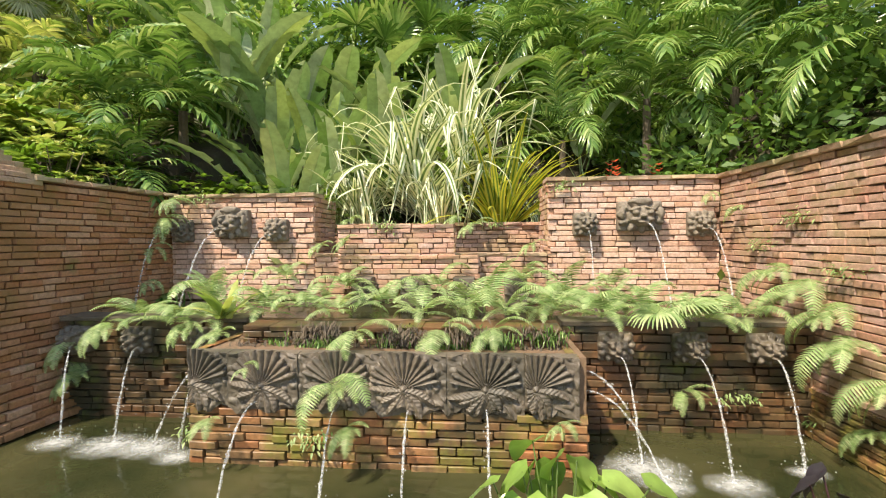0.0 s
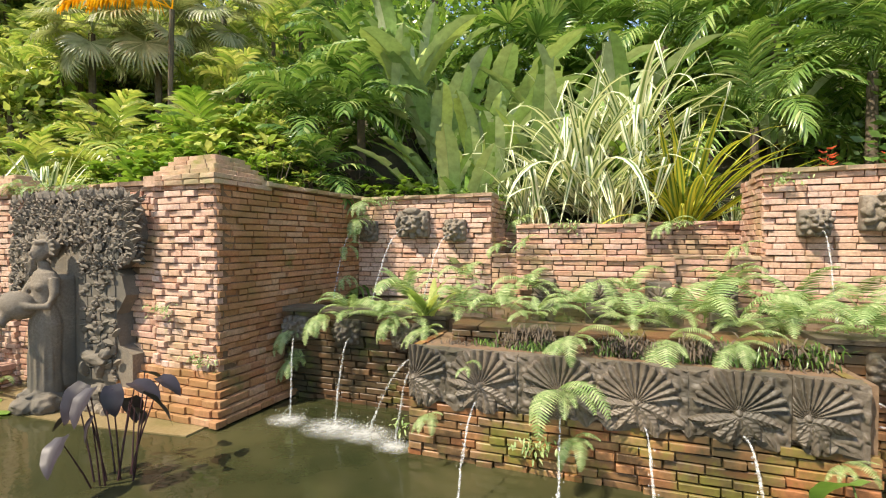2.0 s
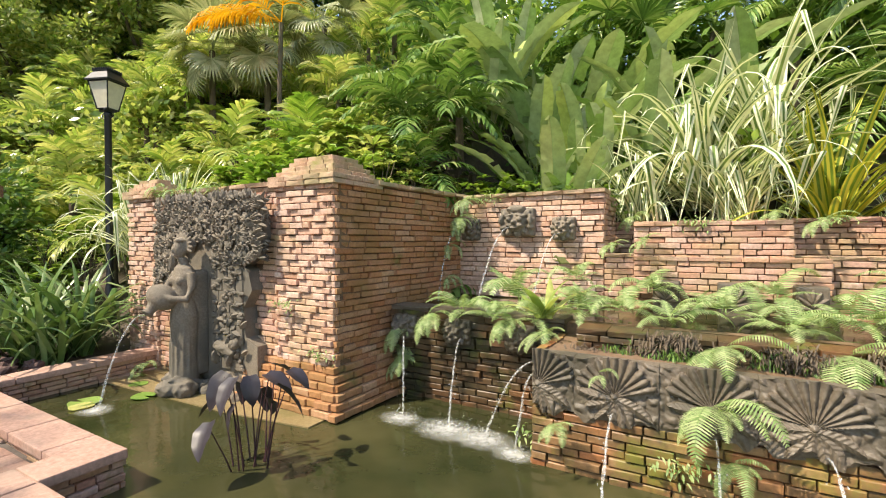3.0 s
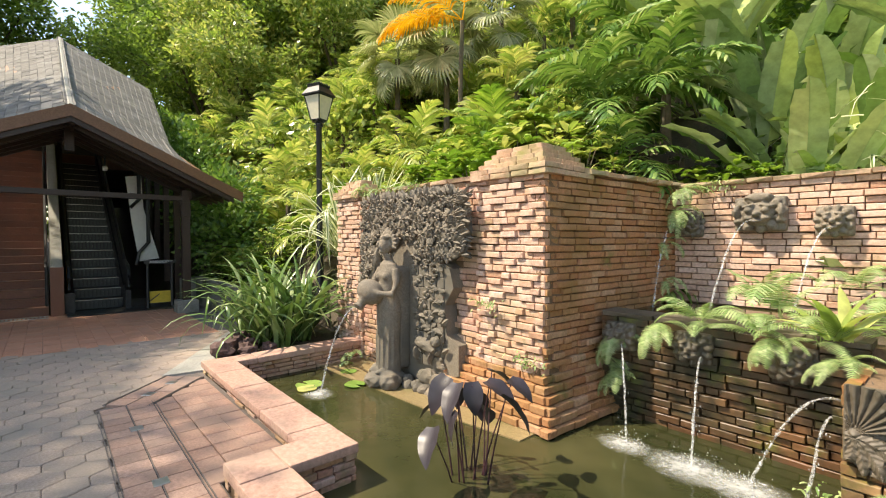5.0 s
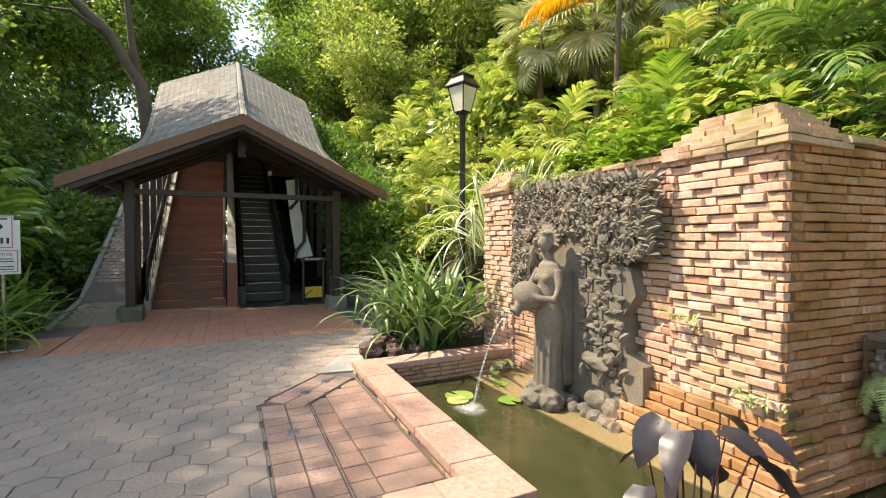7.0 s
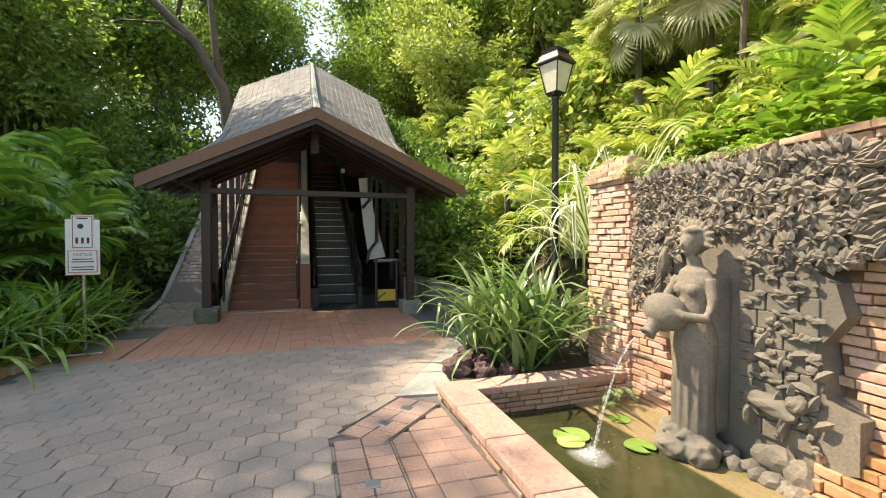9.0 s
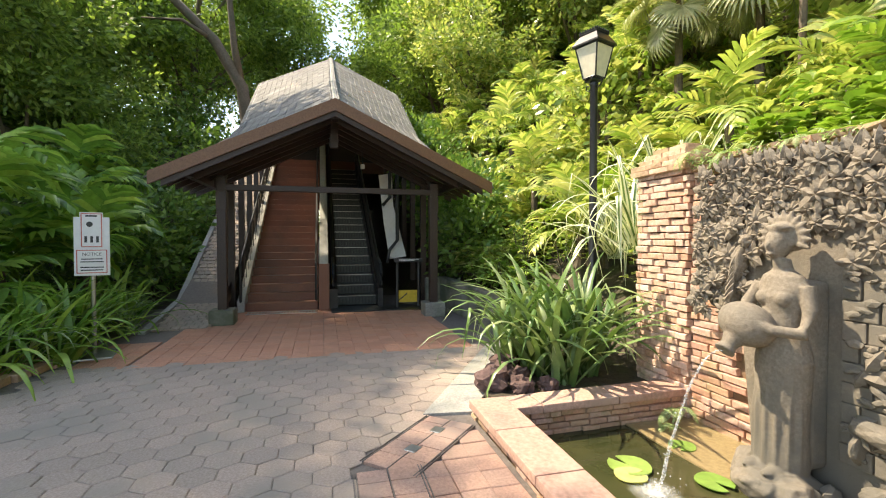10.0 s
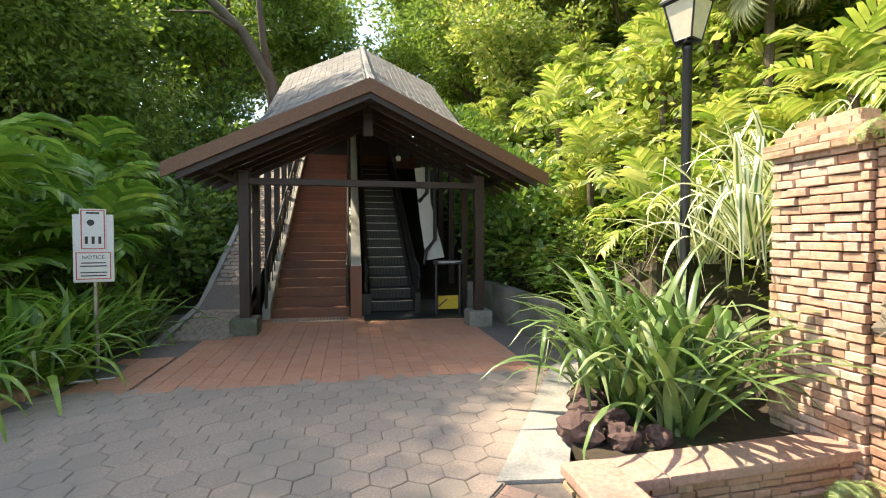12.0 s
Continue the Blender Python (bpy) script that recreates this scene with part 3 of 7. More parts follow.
lay(w, "rim_slab", coping((-4.15, 4.20), (-2.2, 4.20), RIM - 0.045, 0.24, 0.045, 0.05, 0.55) + coping((0.72, 4.20), (2.86, 4.20), RIM - 0.045, 0.24, 0.045, 0.05, 0.55), M_stone_dark, (0, 4.2, 0.9), 40)
part("basin_bed", solid((-4.2, 2.9, 4.42, 5.8, -0.7, 0.70)), M_mossy_concrete, w)

w = core("fountain_block", (-2.25, 3.36), (0.78, 3.36), -0.7, 0.70, 0.86, "projecting mossy brick block under a row of carved stone panels", M_mortar)
b = courses((-2.25, 3.36), (0.78, 3.36), -0.30, 0.29, course=0.066, length=0.24, proud=0.018, lean=0.03)
b += courses((-2.25, 4.2), (-2.25, 3.36), -0.3, 0.29, course=0.066, length=0.24) + courses((0.78, 3.36), (0.78, 4.2), -0.3, 0.29, course=0.066, length=0.24)
b += courses((-2.25, 4.2), (-2.25, 3.40), 0.29, 0.72, course=0.066) + courses((0.72, 3.40), (0.72, 4.2), 0.29, 0.72, course=0.066)
lay(w, "brick", b, M_brick_wet, (-0.5, 3.3, 0.1), 260)
b = courses((-2.0, 3.72), (0.66, 3.72), 0.70, 0.81, course=0.055, length=0.24, proud=0.02)
b += coping((-2.0, 3.72), (0.66, 3.72), 0.81, 0.25, 0.045, 0.02)
lay(w, "ledge_brick", b, M_brick_algae_shade, (-0.5, 3.7, 0.8), 80)
part("ledge_core", solid((-2.0, 0.66, 3.77, 4.3, 0.69, 0.80)), M_mortar, w)

# water
bm = bmesh.new()
bmesh.ops.create_grid(bm, x_segments=60, y_segments=40, size=0.5, matrix=Matrix.Translation((-2.3, 3.1, WATER)) @ Matrix.Diagonal((11.0, 5.0, 1, 1)))
tagged(part("water", bm, M_water), "murky olive-green pond water with ripples", "water", kind="structure")
tagged(part("water_basin", solid((-4.12, 2.88, 4.42, 5.76, 0.60, 0.79)), M_water), "thin sheet of water in the upper basin", "water", kind="structure")
bm = bmesh.new()
prism(bm, [(-7.4, 3.42), (-7.4, 2.75), (-5.2, 2.85), (-4.22, 2.98), (-4.22, 3.42)], "z", -0.5, WATER + 0.012)
tagged(part("pool_ledge", bm, rough_stuff("wet_sand_ledge", ((0, (0.24, 0.18, 0.09)), (1, (0.32, 0.25, 0.13))), (0.17, 0.15, 0.06), per_piece=False, rough=0.35)), "shallow sandy stone ledge under the figure", "ledge", kind="structure")

# ---- paving ----
tagged(part("pavement", solid((-16.0, 6.0, -6.0, 0.86, -0.2, -0.016), (-16, -4.9, 0.86, 1.40, -0.2, -0.016), (-16, -7.6, 1.40, 1.6, -0.2, -0.016), (-16, -9.6, 1.6, 3.3, -0.2, -0.016)), M_joint), "sandy bed of joints between the paving stones", "pavement", kind="structure")
PAVE = bpy.data.objects["pavement"]


def flat_pieces(name, outline, places, mat, focus, label, top=0.0, chamfer=0.008, thick=0.03, single=120, group_on=None):
    """Paving pieces: one outline set at many places; the nearest are parts."""
    n = len(outline)
    inner = [((1 - chamfer / 0.12) * x, (1 - chamfer / 0.12) * y) for x, y in outline]
    v = [(x, y, -thick) for x, y in outline] + [(x, y, -0.005) for x, y in outline] + [(x, y, 0) for x, y in inner]
    f = [tuple(range(2 * n, 3 * n))]
    for i in range(n):
        j = (i + 1) % n
        f += [(i, j, n + j, n + i), (n + i, n + j, 2 * n + j, 2 * n + i)]
    fx = Vector((*focus, 0))
    places = sorted(places, key=lambda p: (Vector((p[0], p[1], 0)) - fx).length)
    me = bpy.data.meshes.new(name)
    me.from_pydata(v, [], f)
    me.materials.append(mat)
    poses = [pose(p[0], p[1], top + rnd.uniform(-0.003, 0.003), rnd.uniform(-0.5, 0.5), rnd.uniform(-0.5, 0.5), p[2] if len(p) > 2 else 0) for p in places]
    for m in poses[:single]:
        ob = new(name, me)
        ob.parent = group_on or PAVE
        ob.matrix_basis = m
    vs, fs, k = [], [], 0
    va = np.array(v)
    for m in poses[single:]:
        a = np.array(m)
        vs.append(va @ a[:3, :3].T + a[:3, 3])
        fs.extend([tuple(i + k for i in q) for q in f])
        k += len(v)
    if vs:
        me2 = bpy.data.meshes.new("more_" + name)
        me2.from_pydata([tuple(p) for p in np.concatenate(vs)], [], fs)
        me2.materials.append(mat)
        ob = new("more_" + name + "s", me2)
        ob.parent = group_on or PAVE
        tagged(ob, label, kind="stuff")


def pave():
    def paved(x, y):
        if y > 0.42 and x > -7.1:
            return False
        if x < -10.05 or y > 2.4:
            return False
        if x < -7.0 and y > 0.62 + (-7.0 - x) * 0.72:
            return False
        return y > -2.75 if x < -7.5 else y > -4.6
    s = 0.135
    hexa = [(s * math.cos(a) * 0.985, s * math.sin(a) * 0.985) for a in (math.pi * (k / 3) for k in range(6))]
    places = []
    for i in range(-60, 30):
        for j in range(-30, 20):
            x, y = i * s * 1.5, (j + 0.5 * (i % 2)) * s * math.sqrt(3)
            if paved(x, y) and x < 4:
                places.append((x, y))
    flat_pieces("hex_paver", hexa, places, M_hex, (-7.5, -0.5), "grey hexagonal paving stones")
    q = 0.0965
    sq = [(-q, -q), (q, -q), (q, q), (-q, q)]
    places = [(x, y) for x in np.arange(-7.2, -4.95, 0.2) for y in (0.86, 1.06, 1.25) if y > 0.80 + max(0, -6.8 - x) * 0.8]
    places += [(x, y) for x in np.arange(-4.8, 4, 0.2) for y in (0.75,)]
    flat_pieces("square_tile", sq, places, M_terra, (-6, 1), "worn terracotta paving tiles", single=60)
    q = 0.0985
    sq = [(-q, -q), (q, -q), (q, q), (-q, q)]
    places = [(x, y) for x in np.arange(-13.8, -10.0, 0.2) for y in np.arange(-2.3, 2.4, 0.2) if y > -2.05 + (x + 13.0) * 0.02 and y < 2.2 + (x + 10) * 0.02]
    places += [(x, y) for x in np.arange(-11.2, -9.9, 0.2) for y in (-2.14, -2.34, -2.54)]
    flat_pieces("terracotta_slab", sq, places, M_apron, (-11, 0), "terracotta tiled apron before the covered stair", top=0.002, chamfer=0.003, single=80)


def drain(name, pts, width, lids):
    """A drain channel: thin steel frame lines and inset tile covers, along pts."""
    d = empty(name, (*pts[0], 0))
    for a, b, n in ((pts[0], pts[1], lids[0]), (pts[1], pts[2], lids[1])):
        a, b = Vector((*a, 0)), Vector((*b, 0))
        u = (b - a).normalized()
        s = Vector((-u.y, u.x, 0))
        ang = math.atan2(u.y, u.x)
        m = Matrix.Translation(a) @ Matrix.Rotation(ang, 4, "Z")
        size = (b - a).length
        bm = bmesh.new()
        for off in (-width / 2, -width / 2 + 0.02, 0.0, width / 2 - 0.02, width / 2):
            box(bm, 0, size, off - 0.003, off + 0.003, -0.03, 0.009)
        bmesh.ops.transform(bm, matrix=m, verts=bm.verts)
        part("steel_frame", bm, M_joint, d, "dull steel edging")
        k = 0.0
        while k < size - 0.05:
            w = min(size / n * rnd.uniform(0.8, 1.2), size - k)
            for sgn in (-1, 1):
                bm = solid((k + 0.003, k + w - 0.003, min(sgn * 0.006, sgn * (width / 2 - 0.026)), max(sgn * 0.006, sgn * (width / 2 - 0.026)), -0.03, 0.007 + rnd.uniform(-0.001, 0.001)), bevel=0.003)
                bmesh.ops.transform(bm, matrix=m, verts=bm.verts)
                part("cover_tile", bm, rnd.choice((M_terra, M_cover, M_cover)), d)
            k += w
        for f in (0.35, 0.75):
            bm = solid((size * f - 0.05, size * f + 0.05, -0.045, 0.045, -0.01, 0.012), bevel=0.004)
            bmesh.ops.transform(bm, matrix=m, verts=bm.verts)
            part("lifting_plate", bm, M_steel, d, "small worn steel lifting plate")
    return tagged(d, "drain channel with steel edging and inset tile covers", "drain cover")


pave()
drain("drain_channel", ((-4.2, 0.56), (-6.87, 0.58), (-7.52, 1.19)), 0.44, (14, 5))
bm = bmesh.new()
prism(bm, [(-7.70, 1.00), (-7.64, 1.45), (-7.95, 1.62), (-10.45, 3.25), (-9.98, 2.42)], "z", -0.05, 0.008)
tagged(part("concrete_strip", bm, M_concrete), "pale concrete strip beside the planting bed", "pavement", kind="structure")

# kerb round the pool
k = tagged(empty("pool_kerb", (-4.56, 1.5, 0)), "worn reddish stone kerb round the pond", "kerb", kind="structure")


def kerb_run(p0, p1, width, top=0.125):
    """Coping slabs over rough brick sides; p0 to p1 is the outer edge, the pool on the left hand."""
    a, b = Vector((*p0, 0)), Vector((*p1, 0))
    d = (b - a).normalized()
    s = Vector((-d.y, d.x, 0))
    size, x = (b - a).length, 0.0
    m = Matrix.Translation(a) @ Matrix.Rotation(math.atan2(d.y, d.x), 4, "Z")
    while x < size - 0.02:
        w = min(0.62 * rnd.uniform(0.8, 1.2), size - x)
        bm = solid((x + 0.003, x + w - 0.003, 0, width, top - 0.07, top), bevel=0.012)
        bmesh.ops.transform(bm, matrix=m @ pose(0, 0, 0, rnd.uniform(-0.5, 0.5), 0, 0), verts=bm.verts)
        part("kerb_slab", bm, M_kerb, k)
        x += w
    bm = solid((0.02, size - 0.02, 0.07, width - 0.07, -0.7, top - 0.07))
    bmesh.ops.transform(bm, matrix=m, verts=bm.verts)
    part("kerb_core", bm, M_mortar, k)
    q0, q1 = a + s * (width - 0.03), b + s * (width - 0.03)
    o0, o1 = a + s * 0.03, b + s * 0.03
    lay(k, "kerb_brick", courses((o0.x, o0.y), (o1.x, o1.y), -0.02, top - 0.07, course=0.045) + courses((q1.x, q1.y), (q0.x, q0.y), -0.32, top - 0.07, course=0.055), M_brick, (-6, 1.5, 0), 60)


kerb_run((-7.62, 1.38), (-4.88, 1.34), 0.32)
kerb_run((-4.885, 1.66), (-4.885, 0.86), 0.325)
kerb_run((-4.885, 0.86), (3.2, 0.86), 0.32, 0.115)
kerb_run((-7.68, 3.40), (-7.63, 1.42), 0.30, 0.12)

# ---- carved stone ----
def carved_blade(px, pz, ang, size, wide):
    """Height of one pointed, ribbed leaf that springs from the panel's heart."""
    d = px * math.cos(ang) + pz * math.sin(ang)
    q = -px * math.sin(ang) + pz * math.cos(ang) + 0.25 * d * d / size
    t = d / size
    if not 0 < t < 1:
        return 0.0
    w = wide * math.sin(math.pi * t) ** 0.7 + 1e-4
    if abs(q) > w:
        return 0.0
    return 0.55 + 0.45 * (1 - abs(q) / w) - 0.10 * (0.5 + 0.5 * math.cos((d - abs(q)) * 200))


def carved_panel(name, x0, x1, y, z0, z1, kind, depth=0.042):
    """A carved lotus panel: a ribbed fan over pointed leaves and curls, on a slab with a ragged edge. kind: where along the panel the fan springs."""
    nx, nz = max(40, int(190 * (x1 - x0))), 80
    cx, cz = kind[0], kind[1]
    wd, ht = x1 - x0, z1 - z0
    g = random.Random(int(x0 * 100))
    blades = [(math.pi + g.uniform(-0.1, 0.5), g.uniform(0.22, 0.28), 0.042), (g.uniform(-0.5, 0.1), g.uniform(0.22, 0.28), 0.042), (math.pi + g.uniform(0.55, 0.8), g.uniform(0.18, 0.24), 0.045),
              (-g.uniform(0.55, 0.8), g.uniform(0.18, 0.24), 0.045), (-math.pi / 2 + g.uniform(-0.2, 0.2), 0.17, 0.05), (math.pi + g.uniform(1.0, 1.2), 0.21, 0.035), (-g.uniform(1.0, 1.2), 0.21, 0.035)]
    ribs = g.choice((13.0, 14.0, 15.0))
    bm = bmesh.new()
    grid = []
    for i in range(nx + 1):
        col = []
        for j in range(nz + 1):
            u, v = i / nx, j / nz
            px, pz = (u - cx) * wd, (v - cz) * ht
            r, a = math.hypot(px, pz), math.atan2(px, pz)
            wob = noise.noise(Vector((x0 + u * wd, z0 + v * ht, 1)) * 9)
            rib = 0.0
            if abs(a) < 1.35:
                petal = abs(math.cos(a * ribs))
                if r < 0.235 + 0.04 * petal + 0.02 * wob:
                    rib = (0.35 + 0.65 * petal) * min(1, r / 0.03) * (0.65 + 1.3 * r)
            for ang, size, wide in blades:
                rib = max(rib, carved_blade(px, pz + 0.01, ang, size, wide))
            curl = math.sin((px + 0.05 * wob) * 46) * math.sin((pz + 0.04 * wob) * 52 + px * 20)
            rib = max(rib, 0.42 * max(0, curl))
            rib = max(rib, 1.15 * math.exp(-(r / 0.032) ** 2))
            edge = min(1, 0.35 + min(u, 1 - u) * 20)
            chip = 0.004 * noise.noise(Vector((x0 + u * wd, z0 + v * ht, 4)) * 34) + 0.012 * wob
            low = (0.030 * math.sin(u * wd * 24 + x0 * 5) + 0.012 * math.sin(u * wd * 61)) * max(0, 1 - v * 7)
            top = (0.045 * math.exp(-((u - cx) * wd / 0.20) ** 2) - 0.018 + 0.012 * wob) * max(0, v * 7 - 6)
            col.append(bm.verts.new((x0 + u * wd, y + 0.014 - depth * rib * edge + chip, z0 + v * ht + low + top)))
        grid.append(col)
    for i in range(nx):
        for j in range(nz):
            bm.faces.new((grid[i][j], grid[i + 1][j], grid[i + 1][j + 1], grid[i][j + 1]))
    back = [bm.verts.new((x, y + 0.12, z)) for x, z in ((x0, z0), (x1, z0), (x1, z1), (x0, z1))]
    bm.faces.new([c[0] for c in reversed(grid)] + [back[0], back[1]])
    bm.faces.new([c[-1] for c in grid] + [back[2], back[3]])
    bm.faces.new(list(reversed(grid[0])) + [back[0], back[3]])
    bm.faces.new(grid[-1] + [back[2], back[1]])
    return part(name, bm, M_stone_dark, bpy.data.objects["fountain_block"], "dark wet stone panel carved with a fan of lotus ribs")


for x0, x1, kd in ((-2.24, -1.93, (0.15, 0.45)), (-1.93, -1.37, (0.5, 0.42)), (-1.37, -0.82, (0.55, 0.45)), (-0.82, -0.24, (0.45, 0.42)), (-0.24, 0.33, (0.5, 0.42)), (0.33, 0.72, (0.2, 0.45))):
    carved_panel("carved_panel", x0 + 0.001, x1 - 0.001, 3.335 + rnd.uniform(-0.008, 0.008), 0.29, 0.72, kd)


def mask(name, at, width, height, turn=0, fierce=False, mat=None, label=""):
    """A carved spout head: a rough block with petals round it, bulging brow, eyes, snout and mouth."""
    bm = bmesh.new()
    w, h = width / 2, height / 2
    box(bm, -w, w, 0.0, 0.13, -h, h, bevel=0.03)
    n = 11
    for k in range(n):
        a = math.pi * 2 * k / n + 0.2
        ball(bm, (math.cos(a) * w * 0.86, -0.01, math.sin(a) * h * 0.86), (w * 0.26, 0.05, h * 0.24), 0.25, 2, (0, -math.degrees(a), 0))
    ball(bm, (0, -0.02, 0), (w * 0.66, 0.09, h * 0.72), 0.15)
    for s in (-1, 1):
        ball(bm, (s * w * 0.32, -0.10, h * 0.20), (w * 0.17, 0.045, h * 0.20), 0.05)
        ball(bm, (s * w * 0.34, -0.085, h * 0.45), (w * 0.28, 0.05, h * 0.11), 0.1, 2, (0, s * 14, 0))
        ball(bm, (s * w * 0.30, -0.09, -h * 0.25), (w * 0.22, 0.05, h * 0.16), 0.1)
        if fierce:
            ball(bm, (s * w * 0.86, -0.03, h * 0.15), (w * 0.16, 0.06, h * 0.42), 0.2)
    ball(bm, (0, -0.125, -h * 0.02), (w * 0.15, 0.06, h * 0.16), 0.05)
    ball(bm, (0, -0.10, -h * 0.42), (w * 0.30, 0.05, h * 0.10), 0.1)
    if fierce:
        ball(bm, (0, -0.01, h * 0.95), (w * 0.6, 0.07, h * 0.3), 0.2)
    bmesh.ops.transform(bm, matrix=pose(*at, 0, 0, turn), verts=bm.verts)
    ob = part(name, bm, mat or M_stone, smooth=True)
    rm = ob.modifiers.new("weld", "REMESH")
    rm.mode, rm.voxel_size, rm.use_smooth_shade = "VOXEL", 0.009, True
    return tagged(ob, label or "small weathered grey stone spout head on the brick wall", "spout head", "stone spout heads")


mask("spout_head", (-3.88, 5.66, 1.71), 0.26, 0.30, 25)
mask("spout_head", (-3.22, 5.66, 1.80), 0.46, 0.36, 0, True, None, "broad mossy stone lion head spout on the brick wall")
mask("spout_head", (-2.62, 5.66, 1.71), 0.29, 0.29)
mask("spout_head", (1.27, 5.66, 1.75), 0.28, 0.28)
mask("spout_head", (1.91, 5.66, 1.84), 0.52, 0.36, 0, True, None, "broad mossy stone lion head spout on the brick wall")
mask("spout_head", (2.61, 5.66, 1.74), 0.30, 0.30, -8)
for x in (-3.95, -3.3, -2.62, 1.19, 1.82, 2.44):
    mask("spout_head", (x, 4.12, 0.62), 0.30, 0.26, rnd.uniform(-6, 6), False, None, "mossy stone spout head under the basin rim").data.materials[0] = M_stone_dark
for x, w in ((-1.45, 0.26), (-0.82, 0.30), (-0.20, 0.26), (0.42, 0.26)):
    bm = bmesh.new()
    box(bm, x - w / 2, x + w / 2, 5.46, 5.66, 0.72, 1.12, bevel=0.02)
    for k in range(7):
        a = math.pi * (k + 0.5) / 7
        ball(bm, (x + math.cos(a) * w * 0.28, 5.45, 0.88 + math.sin(a) * 0.14), (0.022, 0.03, 0.075), 0.1, 2, (0, 90 - math.degrees(a), 0))
    tagged(part("carved_block", bm, M_stone_dark), "dark carved stone block before the low brick wall", "carved block", "carved blocks behind the ferns")


def leaf_lump(bm, at, ang, size, out, wide=0.17):
    """One carved leaf: rounded, with a raised rib and a pointed tip that turns back to the slab."""
    d = Vector((math.cos(ang), 0, math.sin(ang)))
    s = Vector((-d.z, 0, d.x)) * size * wide
    up = Vector((0, -out, 0))
    b = Vector(at)
    p, q = b + d * size * 0.35, b + d * size * 0.7
    pts = [b, p + s - up * 0.3, q + s * 0.85 - up * 0.4, b + d * size - up * 0.2, q - s * 0.85 - up * 0.4, p - s - up * 0.3, p + up, q + up * 0.8]
    v = [bm.verts.new(k) for k in pts]
    for f in ((0, 1, 6), (1, 2, 7, 6), (2, 3, 7), (3, 4, 7), (4, 5, 6, 7), (5, 0, 6)):
        bm.faces.new([v[k] for k in f])


def relief():
    """The tall carved slab on the statue wall: leafy tree above, rocks and beasts below, with a broken outline."""
    outline = [(-6.95, 2.0), (-7.12, 1.75), (-7.06, 1.5), (-7.15, 1.2), (-7.0, 0.95), (-6.72, 0.85), (-6.6, -0.2), (-5.44, -0.2), (-5.42, 0.05), (-5.26, 0.10), (-5.26, 0.42), (-5.44, 0.5), (-5.48, 0.82),
               (-5.34, 1.02), (-5.40, 1.22), (-5.5, 1.28), (-5.3, 1.38), (-5.18, 1.6), (-5.24, 1.9), (-5.4, 2.06), (-5.8, 1.98), (-6.2, 2.05), (-6.6, 2.0)]
    bm = bmesh.new()
    prism(bm, [(x, z) for x, z in reversed(outline)], "y", 3.265, 3.44)
    r = random.Random(5)
    # rosettes of broad leaves in the crown of the tree, layered, with hollows between
    spots = []
    for k in range(2600):
        x, z = r.uniform(-7.10, -5.22), r.uniform(0.92, 2.02)
        if z < 1.34 and x > -6.62:
            continue
        if -6.50 < x < -6.0 and z < 1.5:
            continue
        if any((x - a) ** 2 + (z - b) ** 2 < 0.0072 for a, b in spots):
            continue
        spots.append((x, z))
        n, s, turn = r.randint(6, 10), r.uniform(0.075, 0.125), r.uniform(0, 6)
        arc = r.choice((3.4, 4.6, 6.28))
        base = r.uniform(3.205, 3.252)
        for i in range(n):
            leaf_lump(bm, (x, base + r.uniform(-0.005, 0.005), z), turn + i * arc / n + r.uniform(-0.2, 0.2), s * r.uniform(0.7, 1.25), r.uniform(0.008, 0.014), r.uniform(0.22, 0.32))
        for i in range(5):
            leaf_lump(bm, (x, base - 0.02, z), turn + i * 2 * math.pi / 5 + 0.3, s * 0.5, 0.014, 0.24)
    # feathery tufts that close the slab's right and upper edges
    for k in range(46):
        t = k / 45
        x, z = (-5.24 + 0.05 * math.sin(k), 1.36 + t * 0.62) if k % 2 else (-6.9 + t * 1.6, 2.0)
        for i in range(6):
            leaf_lump(bm, (x + r.uniform(-0.03, 0.03), r.uniform(3.2, 3.3), z), (-0.2 if k % 2 else 1.2) + i * 0.25, r.uniform(0.09, 0.15), 0.018, 0.16)
    # coursed rock, rough bark and low beasts beside the figure
    for i in range(9):
        z = 0.12 + i * 0.125
        x = -6.02
        while x < -5.5:
            w = r.uniform(0.10, 0.22)
            box(bm, x, min(x + w, -5.47) - 0.012, 3.246 + r.uniform(-0.006, 0.006), 3.30, z + 0.002, z + 0.123, bevel=0.009)
            x += w
    for k in range(90):
        x, z = r.uniform(-5.98, -5.46), r.uniform(0.15, 1.32)
        ball(bm, (x, 3.235, z), (r.uniform(0.02, 0.06), 0.022, r.uniform(0.012, 0.03)), 0.4, 1, (0, r.uniform(-30, 30), 0))
    for k in range(16):
        x, z = r.uniform(-5.95, -5.45), r.choice((r.uniform(0.25, 0.45), r.uniform(0.55, 0.75)))
        leaf_lump(bm, (x, 3.225, z), r.uniform(-0.6, 3.6), r.uniform(0.10, 0.19), 0.025, 0.22)
    for x, z, sx, sz, a in ((-5.75, 0.36, 0.20, 0.07, 12), (-5.58, 0.42, 0.07, 0.06, 0), (-5.9, 0.25, 0.03, 0.09, 0), (-5.66, 0.25, 0.03, 0.09, 10), (-5.72, 0.0, 0.16, 0.10, -10), (-5.55, -0.05, 0.12, 0.12, 0), (-6.70, 1.30, 0.055, 0.17, 14), (-6.64, 1.47, 0.045, 0.05, 0), (-6.75, 1.05, 0.04, 0.14, 8)):
        ball(bm, (x, 3.22, z), (sx, 0.06, sz), 0.25, 3, (0, a, 0))
